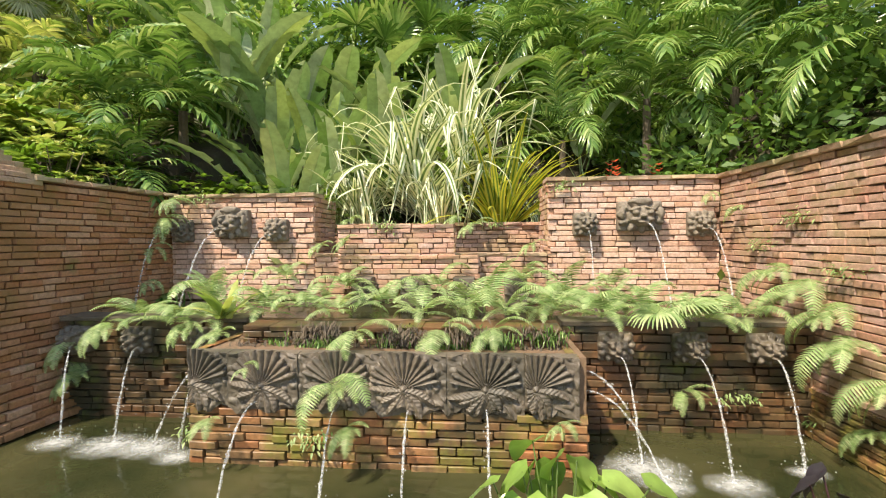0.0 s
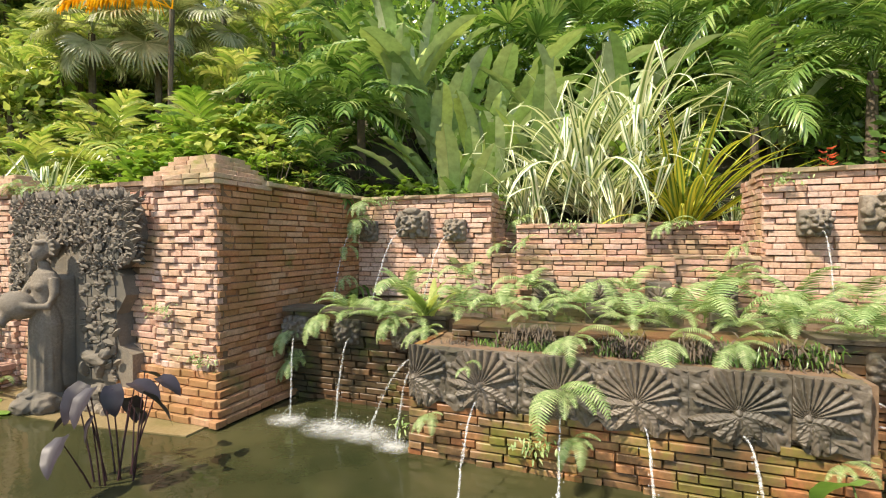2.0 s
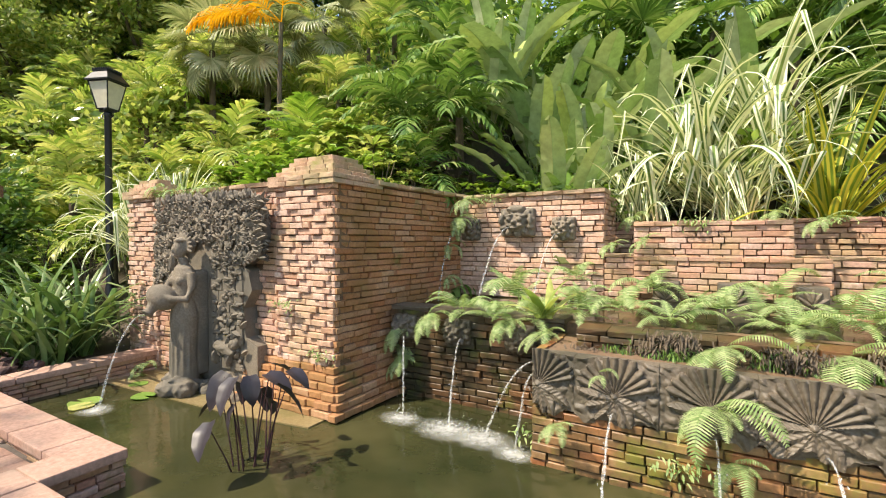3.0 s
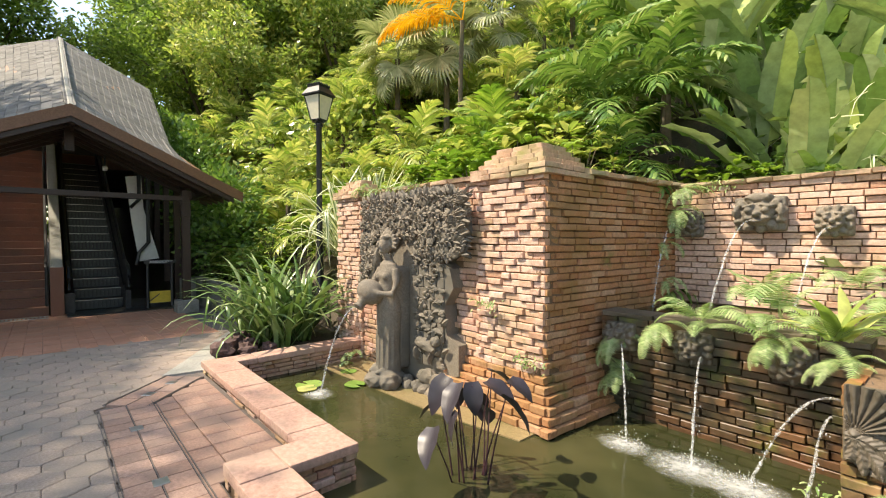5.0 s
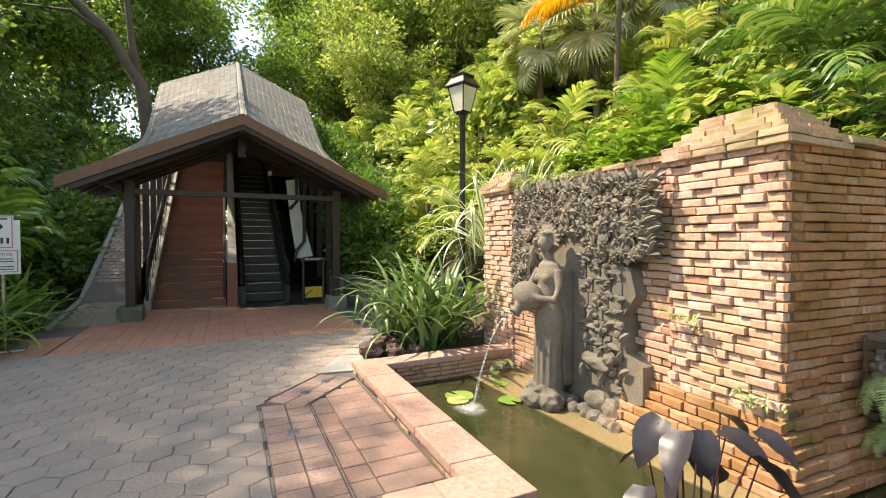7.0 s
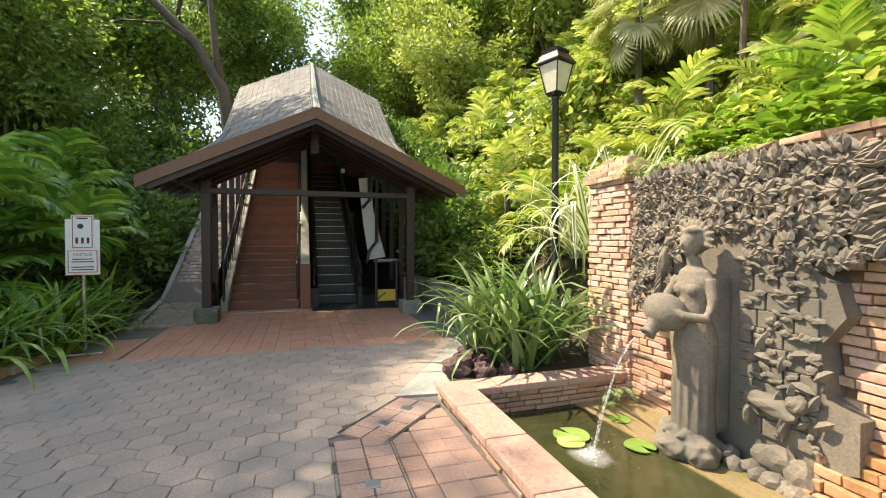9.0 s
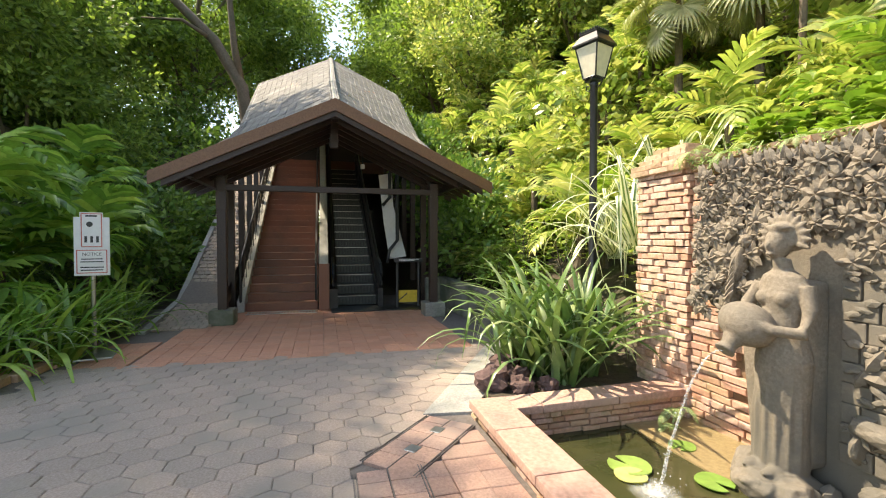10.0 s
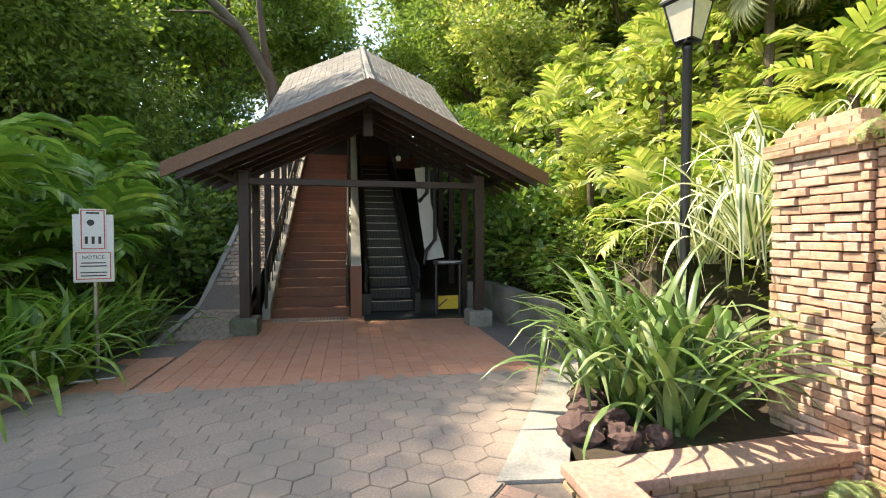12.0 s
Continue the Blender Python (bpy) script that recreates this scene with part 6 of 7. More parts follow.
def shrub(key, x, y, s, z=None):
    ob = empty("shrub", (x, y, (hill(x, y) - 0.15) if z is None else z), PR.uniform(0, 360))
    for nm, me in (("foliage", PR.choice(SHRUB[key])), ("stem", STEM_ME)):
        o = new(nm, me)
        o.parent = ob
        o.matrix_basis = Matrix.Diagonal((s * PR.uniform(0.9, 1.15), s * PR.uniform(0.9, 1.15), s * PR.uniform(0.85, 1.2), 1))
    return tagged(ob, LABELS[key], "shrub", key + " shrubs")


UNDER = {}


def far_shrub(key, x, y, s, z=None):
    """Undergrowth that nobody could count: gathered here, joined later."""
    UNDER.setdefault(key, []).append((x, y, (hill(x, y) - 0.15) if z is None else z, s))


def undergrowth():
    r = random.Random(77)
    mats = {"lime": L_lime, "green": L_green, "dark": L_dark}
    for key, spots in UNDER.items():
        g = Geo()
        for x, y, z, s in spots:
            for k in range(300):
                d = Vector((r.gauss(0, 1), r.gauss(0, 1), r.gauss(0.25, 0.8))).normalized()
                rad = s * 0.62 * r.uniform(0.6, 1.05) * (1 + 0.3 * noise.noise(d * 2 + Vector((x, y, 0))))
                p = Vector((x, y, z + s * 0.45)) + Vector((d.x * rad, d.y * rad, d.z * rad * 1.0))
                L = 0.13 * (0.6 + 0.5 * s) * r.uniform(0.7, 1.3)
                b = (d + Vector((r.gauss(0, 0.6), r.gauss(0, 0.6), r.gauss(-0.1, 0.5)))).normalized()
                sd = b.cross(Vector((r.gauss(0, 1), r.gauss(0, 1), r.gauss(0, 1)))).normalized() * L * 0.24
                g.add([tuple(p), tuple(p + b * L * 0.5 + sd), tuple(p + b * L), tuple(p + b * L * 0.5 - sd)], [(0, 1, 2, 3)])
        tagged(new("undergrowth", g.mesh("undergrowth", mats[key], False)), "dense leafy undergrowth covering the hill", "undergrowth", kind="stuff")


# behind the back wall: striped screw pines, banana-like plants, palms
clump("screw_pine", -1.1, 7.6, 2.0, V_leaf, 92, (-52, 14), (1.4, 2.0), "tall screw pine with white-striped arching leaves", "plant", spread=0.15)
clump("screw_pine", -0.35, 8.0, 2.7, V_leaf, 60, (-50, 12), (1.3, 1.8), "tall screw pine with white-striped arching leaves", "plant", spread=0.15)
clump("screw_pine", -1.95, 7.25, 1.65, V_leaf, 60, (-34, 14), (0.85, 1.2), "small screw pine with drooping white-striped leaves", "plant", spread=0.12)
clump("screw_pine", -0.7, 7.15, 1.75, V_leaf, 64, (-34, 12), (0.8, 1.1), "small screw pine with drooping white-striped leaves", "plant", spread=0.12)
clump("golden_screw_pine", 0.30, 7.35, 1.65, G_leaf, 54, (-46, 12), (1.1, 1.6), "screw pine with golden striped leaves", "plant", spread=0.08)
clump("screw_pine", 0.95, 7.3, 1.6, V_leaf, 20, (-30, 12), (0.5, 0.8), "small screw pine with drooping white-striped leaves", "plant", spread=0.1)
for x, y, n, s, t in ((-3.5, 7.7, 9, 0.95, 26), (-2.9, 7.3, 8, 0.72, 30), (-2.5, 7.9, 9, 0.95, 22), (-3.9, 9.0, 9, 1.55, 16), (-3.2, 9.6, 8, 1.6, 18), (-4.6, 9.4, 7, 1.4, 18), (-0.6, 9.2, 8, 1.5, 18), (-2.2, 6.95, 5, 0.55, 40), (2.0, 9.3, 5, 1.2, 25), (-1.8, 9.5, 7, 1.4, 22)):
    clump("banana_plant", x, y, hill(x, y) - 0.1, B_leaf, n, (-t, 4), (0.8 * s, 1.15 * s), "banana-like plant with broad upright green leaves", "plant", "banana plants", 0.1)
for x, y, n, s, t in ((-2.75, 6.85, 9, 0.95, 24), (-3.15, 7.1, 9, 1.15, 20), (-2.3, 7.0, 7, 0.6, 40), (-3.0, 8.3, 10, 1.3, 20), (-2.0, 8.4, 9, 1.15, 24), (-4.5, 7.9, 11, 1.45, 15), (-3.9, 8.4, 10, 1.5, 15)):
    clump("banana_plant", x, y, hill(x, y) - 0.1, B_leaf, n, (-t, 4), (0.8 * s, 1.15 * s), "banana-like plant with broad upright green leaves", "plant", "banana plants", 0.12)
for x, y, tr, n, s in ((-5.4, 6.5, 0.9, 13, 0.95), (-4.2, 6.6, 0.7, 14, 0.85), (-4.7, 6.9, 0.8, 12, 0.9), (-5.6, 7.9, 1.6, 12, 1.05), (-4.9, 6.0, 0.2, 10, 0.7)):
    palm("palm", x, y, tr, F_dark, n, "dark green feather palm with glossy drooping fronds", (-40, 30), s)
for x, y, tr, n, s in ((1.5, 8.6, 1.2, 11, 0.85), (3.0, 8.6, 1.9, 13, 0.95), (4.3, 8.2, 1.6, 12, 0.9), (2.3, 10.4, 2.6, 13, 1.1), (4.6, 10.5, 2.2, 13, 1.1), (0.4, 10.6, 2.4, 12, 1.0), (6.0, 8.6, 1.8, 12, 1.0), (5.4, 6.4, 1.5, 11, 0.9), (6.4, 4.8, 1.5, 11, 0.9)):
    palm("palm", x, y, tr, F_long, n, "feather palm with long arching fronds", (-50, 30), s)
for x, y, tr, n in ((-2.1, 11.0, 2.2, 12), (-0.9, 11.4, 2.4, 12), (-3.2, 11.6, 2.6, 11), (1.2, 12.2, 2.6, 11)):
    palm("fan_palm", x, y, tr, F_fang, n, "fan palm with pleated green leaves", (-60, 35), 1.1)
for x, y, tr, n in ((-11.4, 6.9, 3.9, 17), (-10.3, 7.6, 3.6, 17), (-12.8, 8.6, 3.6, 15), (-9.4, 8.6, 3.6, 15)):
    palm("fan_palm", x, y, tr, F_fan, n, "tall fan palm with pale limp hanging leaves", (-80, 40), 0.95)
W_frond = [frond_mesh("withered_frond", L_orange, rr, 1.9, 30, 0.46, 0.022, rise=35, droop=70, hang_down=60)]
ob = empty("withered_palm_frond", (-8.9, 6.8, 6.15), 195)
put("frond", W_frond, [pose(0, 0, 0), pose(0, 0, 0.05, 0, 15, 28), pose(0, 0, 0.05, 0, -5, 130), pose(0, 0, 0.02, 0, 10, 75)], ob)
st_bm = bmesh.new()
tube(st_bm, [(0, 0, 0.03), (0.05, 0, -1.3), (0.08, 0, -4.6)], 0.05, 7)
o = part("stalk", st_bm, M_bark)
o.parent = ob
tagged(ob, "withered orange palm frond on a thin stalk", "palm frond")
for x, y, z in ((2.15, 7.9, 0.9), (2.25, 8.1, 0.7), (1.2, 7.6, 0.5), (2.9, 8.0, 0.8)):
    ob = empty("heliconia", (x, y, hill(x, y)))
    bm = bmesh.new()
    tube(bm, [(0, 0, -0.1), (0.02, 0, z * 0.6), (0.05, 0.02, z)], [0.012, 0.01, 0.006], 6)
    part("stem", bm, M_stem).parent = ob
    bm = bmesh.new()
    for k in range(9):
        s = -1 if k % 2 else 1
        tube(bm, [(0.04, 0, z - 0.05 * k), (0.04 + s * 0.05, -0.01, z - 0.05 * k - 0.01), (0.04 + s * 0.11, -0.02, z - 0.05 * k + 0.03)], [0.012, 0.016, 0.002], 5)
    part("flower", bm, M_flower).parent = ob
    tagged(ob, "red heliconia flower spike on a green stem", "flower")

# hillside shrubs and lime palms
for k in range(46):
    x, y = PR.uniform(-8.0, -4.9), PR.uniform(4.3, 8.0)
    if x > -6.6 and y > 5.2:
        continue
    shrub(PR.choice(("lime", "green", "small", "green", "small")), x, y, PR.uniform(0.75, 1.15))
for x, y, z in ((-6.3, 6.2, 2.4), (-6.9, 6.5, 2.6), (-5.9, 7.4, 3.0), (-6.5, 7.6, 3.3), (-7.3, 7.4, 3.1), (-6.9, 8.3, 3.9), (-5.6, 8.4, 3.9), (-6.1, 5.5, 1.9), (-7.6, 8.9, 4.2)):
    shrub(PR.choice(("small", "small", "lime")), x, y, PR.uniform(1.15, 1.5), z)
for k in range(84):
    x, y = PR.uniform(-17.5, -8.4), PR.uniform(3.6, 14.5)
    if -10.2 < x < -8.6 and y < 4.6:
        continue
    if x < -13.2 and y < 4.4:
        continue
    shrub(PR.choice(("lime", "green", "green", "small", "lime")), x, y, PR.uniform(0.8, 1.3))
for k in range(66):
    x, y = PR.uniform(-17.0, -8.4), PR.uniform(4.4, 12.5)
    palm("areca_palm", x, y, PR.uniform(0.5, 1.6) if y < 8 else PR.uniform(1.2, 3.0), F_lime, PR.randint(9, 11), "sunlit yellow-green areca palm on the slope", (-35, 30), PR.uniform(0.75, 1.15))
for k in range(40):
    x, y = PR.uniform(-20.0, -12.5), PR.uniform(4.6, 10.5)
    palm("areca_palm", x, y, PR.uniform(1.8, 3.4), F_lime, PR.randint(9, 12), "tall yellow-green areca palm on the slope", (-45, 35), PR.uniform(0.8, 1.1))
for x, y, tr, s in ((-7.2, 4.9, 0.1, 0.7), (-6.2, 4.7, 0.1, 0.6), (-5.5, 4.8, 0.2, 0.7), (-8.5, 5.2, 0.4, 0.8), (-7.0, 5.8, 0.6, 0.9), (-9.6, 5.4, 0.4, 0.8), (-10.9, 5.0, 0.6, 0.9)):
    palm("young_palm", x, y, tr, F_green, 10, "young bright green palm behind the wall", (-30, 30), s)
for k in range(70):
    x, y = PR.uniform(-6.5, 8.5), PR.uniform(7.6, 14)
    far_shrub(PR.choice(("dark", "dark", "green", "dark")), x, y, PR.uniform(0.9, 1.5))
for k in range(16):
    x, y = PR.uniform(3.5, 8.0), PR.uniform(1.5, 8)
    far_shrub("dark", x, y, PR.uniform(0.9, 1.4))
for x, y, s in ((-11.4, 3.35, 0.9), (-11.9, 3.5, 1.0), (-10.9, 3.5, 0.9), (-12.5, 3.5, 1.0), (-13.2, 3.5, 1.1), (-13.9, 3.6, 1.2)):
    shrub(PR.choice(("green", "green", "lime")), x, y, s, 0.35)
for x, y, s, z in ((-11.1, 3.55, 0.75, 0.95), (-10.5, 3.9, 0.7, 0.9), (-11.7, 3.7, 0.75, 1.0)):
    shrub("small", x, y, s, z)

# dense woods that close the view behind the pavilion
for k in range(16):
    x, y = PR.uniform(-31, -26), PR.uniform(-9.5, -2.6)
    far_shrub(PR.choice(("dark", "green")), x, y, PR.uniform(3.0, 4.0), PR.uniform(3.0, 8.0))
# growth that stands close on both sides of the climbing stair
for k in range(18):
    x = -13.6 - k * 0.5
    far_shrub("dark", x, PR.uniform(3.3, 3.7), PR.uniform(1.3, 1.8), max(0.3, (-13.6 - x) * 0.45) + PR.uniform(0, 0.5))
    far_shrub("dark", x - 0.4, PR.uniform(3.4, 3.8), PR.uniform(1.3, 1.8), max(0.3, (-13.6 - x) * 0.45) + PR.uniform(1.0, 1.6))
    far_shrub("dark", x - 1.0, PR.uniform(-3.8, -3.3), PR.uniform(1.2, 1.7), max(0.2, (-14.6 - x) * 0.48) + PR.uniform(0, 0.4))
# understorey that closes the hill
for k in range(30):
    x, y = PR.uniform(-21, -12.0), PR.uniform(5.0, 12)
    far_shrub(PR.choice(("lime", "lime", "green")), x, y, PR.uniform(1.4, 2.4), hill(x, y) + PR.uniform(0.4, 2.2))
for k in range(170):
    x, y = PR.uniform(-17.5, -8.0), PR.uniform(4.6, 13)
    far_shrub(PR.choice(("lime", "green", "green")), x, y, PR.uniform(0.8, 1.3))
for k in range(150):
    x, y = PR.uniform(-20, 9), PR.uniform(10.5, 17)
    far_shrub(PR.choice(("lime", "green", "dark")) if x < -7 else PR.choice(("dark", "dark", "green")), x, y, PR.uniform(1.8, 3.2))
for k in range(40):
    x, y = PR.uniform(-30, -17.5), PR.uniform(3.6, 15)
    far_shrub(PR.choice(("lime", "green", "green")), x, y, PR.uniform(1.6, 2.8))
for k in range(34):
    x, y = PR.uniform(-30, -15), PR.uniform(-12, -4.2)
    far_shrub("dark", x, y, PR.uniform(1.8, 3.0))
for k in range(34):
    x, y = PR.uniform(3.4, 9.5), PR.uniform(2.0, 11)
    far_shrub("dark", x, y, PR.uniform(1.2, 2.2))

for x, y, s, z in ((-4.1, 6.35, 0.7, 1.75), (-3.5, 6.45, 0.7, 1.7), (-2.9, 6.4, 0.65, 1.7), (-2.4, 6.6, 0.6, 1.6), (-4.7, 5.6, 0.8, 1.9), (-4.9, 4.9, 0.7, 1.8), (1.2, 6.6, 0.7, 1.6), (2.0, 6.7, 0.8, 1.6), (2.8, 6.6, 0.8, 1.7), (-4.6, 6.6, 0.9, 1.9), (-5.2, 5.9, 0.9, 2.0), (-3.8, 6.9, 0.8, 1.9), (-3.2, 7.1, 0.7, 1.9)):
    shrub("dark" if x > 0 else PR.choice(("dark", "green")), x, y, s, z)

# planting bed by the pond: strap-leaved lilies, lava rocks, a pale striped plant behind
for x, y, n, s in ((-8.35, 2.35, 36, 1.5), (-8.75, 2.25, 30, 1.35), (-8.2, 2.85, 34, 1.55), (-9.0, 2.7, 34, 1.55), (-8.6, 3.05, 30, 1.6), (-9.5, 3.0, 24, 1.4), (-7.98, 2.5, 24, 1.25)):
    clump("spider_lily", x, y, 0.02, S_leaf, n, (-28, 10), (0.8 * s, 1.2 * s), "spider lily with long arching pale-edged leaves", "plant", "spider lilies by the pond", 0.1)
for x, y, z, s in ((-8.8, 3.95, 1.6, 1.1), (-9.7, 4.3, 1.5, 1.1), (-8.6, 4.5, 1.9, 1.0), (-9.3, 4.8, 2.1, 1.1)):
    clump("screw_pine", x, y, z - 0.3, V_leaf, 36, (-45, 5), (0.75 * s, 1.15 * s), "screw pine with pale drooping striped leaves", "plant", spread=0.1)
bm = bmesh.new()
prism(bm, [(-7.68, 1.66), (-7.68, 3.4), (-9.3, 3.6), (-10.4, 3.45), (-10.42, 3.28), (-8.0, 1.66)], "z", -0.3, 0.05)
tagged(part("planting_bed", bm, M_soil), "dark soil of the planting bed", "soil", kind="structure")
for x, y, s in ((-8.05, 1.78, 0.17), (-8.35, 1.97, 0.14), (-7.90, 1.98, 0.12), (-8.6, 2.12, 0.15), (-8.2, 2.12, 0.12), (-8.9, 2.33, 0.14), (-7.88, 2.25, 0.1), (-9.3, 2.6, 0.14)):
    bm = bmesh.new()
    ball(bm, (0, 0, 0), (s, s * 0.85, s * 0.75), 0.55, 3)
    ob = part("lava_rock", bm, M_lava)
    ob.matrix_basis = pose(x, y, 0.05 + s * 0.45, 0, 0, PR.uniform(0, 360))
    tagged(ob, "dark reddish lava rock at the bed's edge", "rock", "lava rocks")

# planting bed on the far side of the path
for k in range(26):
    x = PR.uniform(-12.8, -9.3)
    y = -2.78 - max(0, x + 10.3) * 0.3 - PR.uniform(0, 1.3)
    clump("lily_clump", x, y, hill(x, y) - 0.1, D_leaf, 22, (-30, 8), (1.05, 1.55), "clump of broad dark green strap leaves", "plant", "strap-leaved clumps by the path", 0.08)
for x, y in ((-11.2, -3.0), (-10.0, -3.1), (-12.0, -2.75), (-10.5, -3.3)):
    clump("lily_clump", x, y, 0.0, S_leaf, 26, (-25, 5), (0.8, 1.1), "clump of bright green strap leaves", "plant", "strap-leaved clumps by the path", 0.08)
for x, y, tr, n, s in ((-9.6, -4.9, 1.8, 11, 1.3), (-11.6, -4.5, 1.9, 11, 1.3), (-12.4, -4.6, 1.0, 11, 1.25), (-13.6, -3.9, 1.3, 11, 1.25), (-11.2, -4.5, 0.5, 10, 1.2), (-10.0, -5.0, 0.6, 11, 1.35), (-14.8, -4.6, 1.8, 11, 1.3), (-9.0, -4.9, 0.9, 10, 1.3), (-13.0, -6.0, 1.8, 12, 1.4), (-16.2, -5.2, 2.0, 12, 1.3), (-8.4, -5.6, 1.4, 10, 1.4)):
    palm("wide_palm", x, y, tr, F_wide, n, "palm with broad dark green leaflets beside the path", (-40, 25), s)
for k in range(60):
    x, y = PR.uniform(-22, -9), PR.uniform(-10, -3.4)
    if x > -12.4 and y > -4.6:
        continue
    far_shrub("dark", x, y, PR.uniform(0.9, 1.6))
for k in range(22):
    x = -12.8 - PR.uniform(0, 8)
    shrub(PR.choice(("dark", "green")), x, PR.uniform(-3.9, -3.0), PR.uniform(0.6, 0.95))

# ferns on the fountain and walls
def fern(x, y, z, n, s, face=None, lean=(-25, 20)):
    ob = empty("fern", (x, y, z))
    put("frond", FERN, rosette(n, lean, (0.75 * s, 1.15 * s), 0, 0.02, PR, face), ob)
    return tagged(ob, "light green fern growing from the wet stones", "fern", "ferns on the fountain")


FRONT = (190, 350)
for x, y, z, n, s in ((-3.25, 4.15, 0.84, 9, 0.95), (-2.85, 4.10, 0.80, 8, 0.9), (-2.45, 4.05, 0.82, 8, 0.9), (-2.1, 4.3, 0.85, 8, 0.9), (-1.75, 4.5, 0.9, 9, 0.9), (-1.35, 4.3, 0.88, 9, 0.85), (-0.95, 4.6, 0.92, 8, 0.9), (-0.55, 4.25, 0.88, 9, 0.85), (-0.15, 4.5, 0.92, 8, 0.95), (0.25, 4.2, 0.88, 9, 0.9),
                       (0.7, 4.35, 0.92, 10, 1.05), (1.05, 4.1, 0.88, 10, 1.05), (1.45, 4.25, 0.92, 9, 1.0), (1.95, 4.12, 0.88, 9, 0.85), (2.3, 4.2, 0.88, 8, 0.85), (-1.6, 5.35, 1.0, 8, 0.9), (-0.5, 5.3, 1.0, 8, 0.9), (0.5, 5.4, 1.1, 8, 0.9), (1.5, 5.3, 1.0, 8, 0.8), (-2.4, 5.5, 1.1, 8, 0.8)):
    fern(x, y, z, n, s)
for x, y, z, n, s in ((-1.05, 3.27, 0.52, 9, 0.75), (-1.0, 3.62, 0.82, 7, 0.75), (-0.35, 3.75, 0.82, 7, 0.75), (0.1, 3.74, 0.83, 7, 0.7), (-2.05, 3.28, 0.22, 5, 0.45), (-1.75, 3.27, 0.62, 4, 0.3), (0.55, 3.27, 0.26, 5, 0.4), (-0.95, 3.27, 0.2, 6, 0.55), (-2.3, 3.9, 0.75, 6, 0.6), (1.75, 4.1, 0.25, 6, 0.5), (-1.7, 5.6, 1.55, 6, 0.55), (-2.05, 5.72, 1.5, 6, 0.6), (-0.1, 5.7, 1.75, 7, 0.6), (0.6, 5.72, 1.5, 6, 0.5), (-0.35, 6.6, 1.9, 8, 0.6), (-1.9, 6.6, 1.85, 8, 0.6)):
    fern(x, y, z, n, s, FRONT, (-60, 0))
for x, y, z, n, s, f in ((-4.10, 4.5, 0.75, 6, 0.8, (-80, 60)), (-4.12, 4.3, 0.42, 6, 0.75, (-80, 60)), (-4.0, 5.45, 1.86, 8, 0.75, (-90, 30)), (-4.05, 5.3, 1.5, 4, 0.6, (-80, 20)), (-3.95, 5.5, 2.1, 8, 0.7, (-120, 60)), (-3.9, 5.0, 1.1, 5, 0.5, (-90, 40)),
                          (2.84, 4.3, 1.15, 9, 0.95, (120, 260)), (2.86, 3.8, 0.75, 9, 0.9, (120, 260)), (2.86, 4.0, 0.95, 8, 0.9, (120, 260)), (2.84, 4.7, 1.25, 8, 0.8, (120, 260)), (2.88, 3.4, 0.55, 8, 0.85, (120, 260)), (2.84, 5.3, 1.9, 6, 0.5, (120, 260)), (2.88, 3.6, 0.15, 6, 0.6, (120, 260)), (2.82, 4.4, 0.1, 7, 0.5, (120, 260)),
                          (-6.95, 3.42, 2.2, 7, 0.45, (180, 360)), (-7.3, 3.36, 2.24, 7, 0.4, (180, 360)), (-6.4, 3.42, 2.2, 6, 0.4, (180, 360)), (-7.25, 3.2, 0.0, 7, 0.55, (180, 360)), (-7.15, 3.1, -0.1, 5, 0.4, (150, 300)), (2.7, 5.7, 2.1, 5, 0.4, FRONT)):
    fern(x, y, z, n, s, f, (-70, -15))
for x, y, z, n, s in ((-3.98, 4.22, 0.62, 6, 0.8), (-3.55, 4.08, 0.80, 6, 0.75), (-3.98, 4.15, 0.28, 5, 0.65), (-2.75, 4.05, 0.80, 6, 0.7)):
    fern(x, y, z, n, s, (200, 340), (-75, -20))
clump("umbrella_sedge", 1.62, 4.05, 0.95, [fan_mesh("sedge_head", L_fern, rr, 0.30, 0.12, 34, 20, 60, 90)], 3, (-20, 20), (0.9, 1.1), "pale green umbrella sedge hanging over the basin", "plant")
clump("bromeliad", -2.35, 4.05, 0.86, [strap_mesh("bird_nest_leaf", L_lime, 0.5, 0.045, 60, 50, rr, 6)], 11, (-25, 10), (0.8, 1.1), "bird's nest fern with broad pale leaves", "plant")
# moss and roots hanging from the ledge
for k in range(26):
    g = Geo()
    for q in range(PR.randint(50, 110)):
        blade_leaf(g, Vector((PR.gauss(0, 0.09), PR.uniform(-0.05, 0.02), PR.gauss(0, 0.03))), Vector((PR.gauss(0, 0.5), PR.uniform(-1, -0.2), PR.uniform(-2.4, 0.5))), PR.uniform(0.03, 0.09), 0.006, PR)
    ob = new("moss_tuft", g.mesh("moss_tuft", PR.choice((L_dark, M_bark, M_bark))))
    ob.matrix_basis = pose(PR.uniform(-2.0, 0.65), PR.uniform(3.62, 3.70), PR.uniform(0.70, 0.86))
    tagged(ob, "tuft of moss and brown roots under the ledge", "moss", kind="stuff")

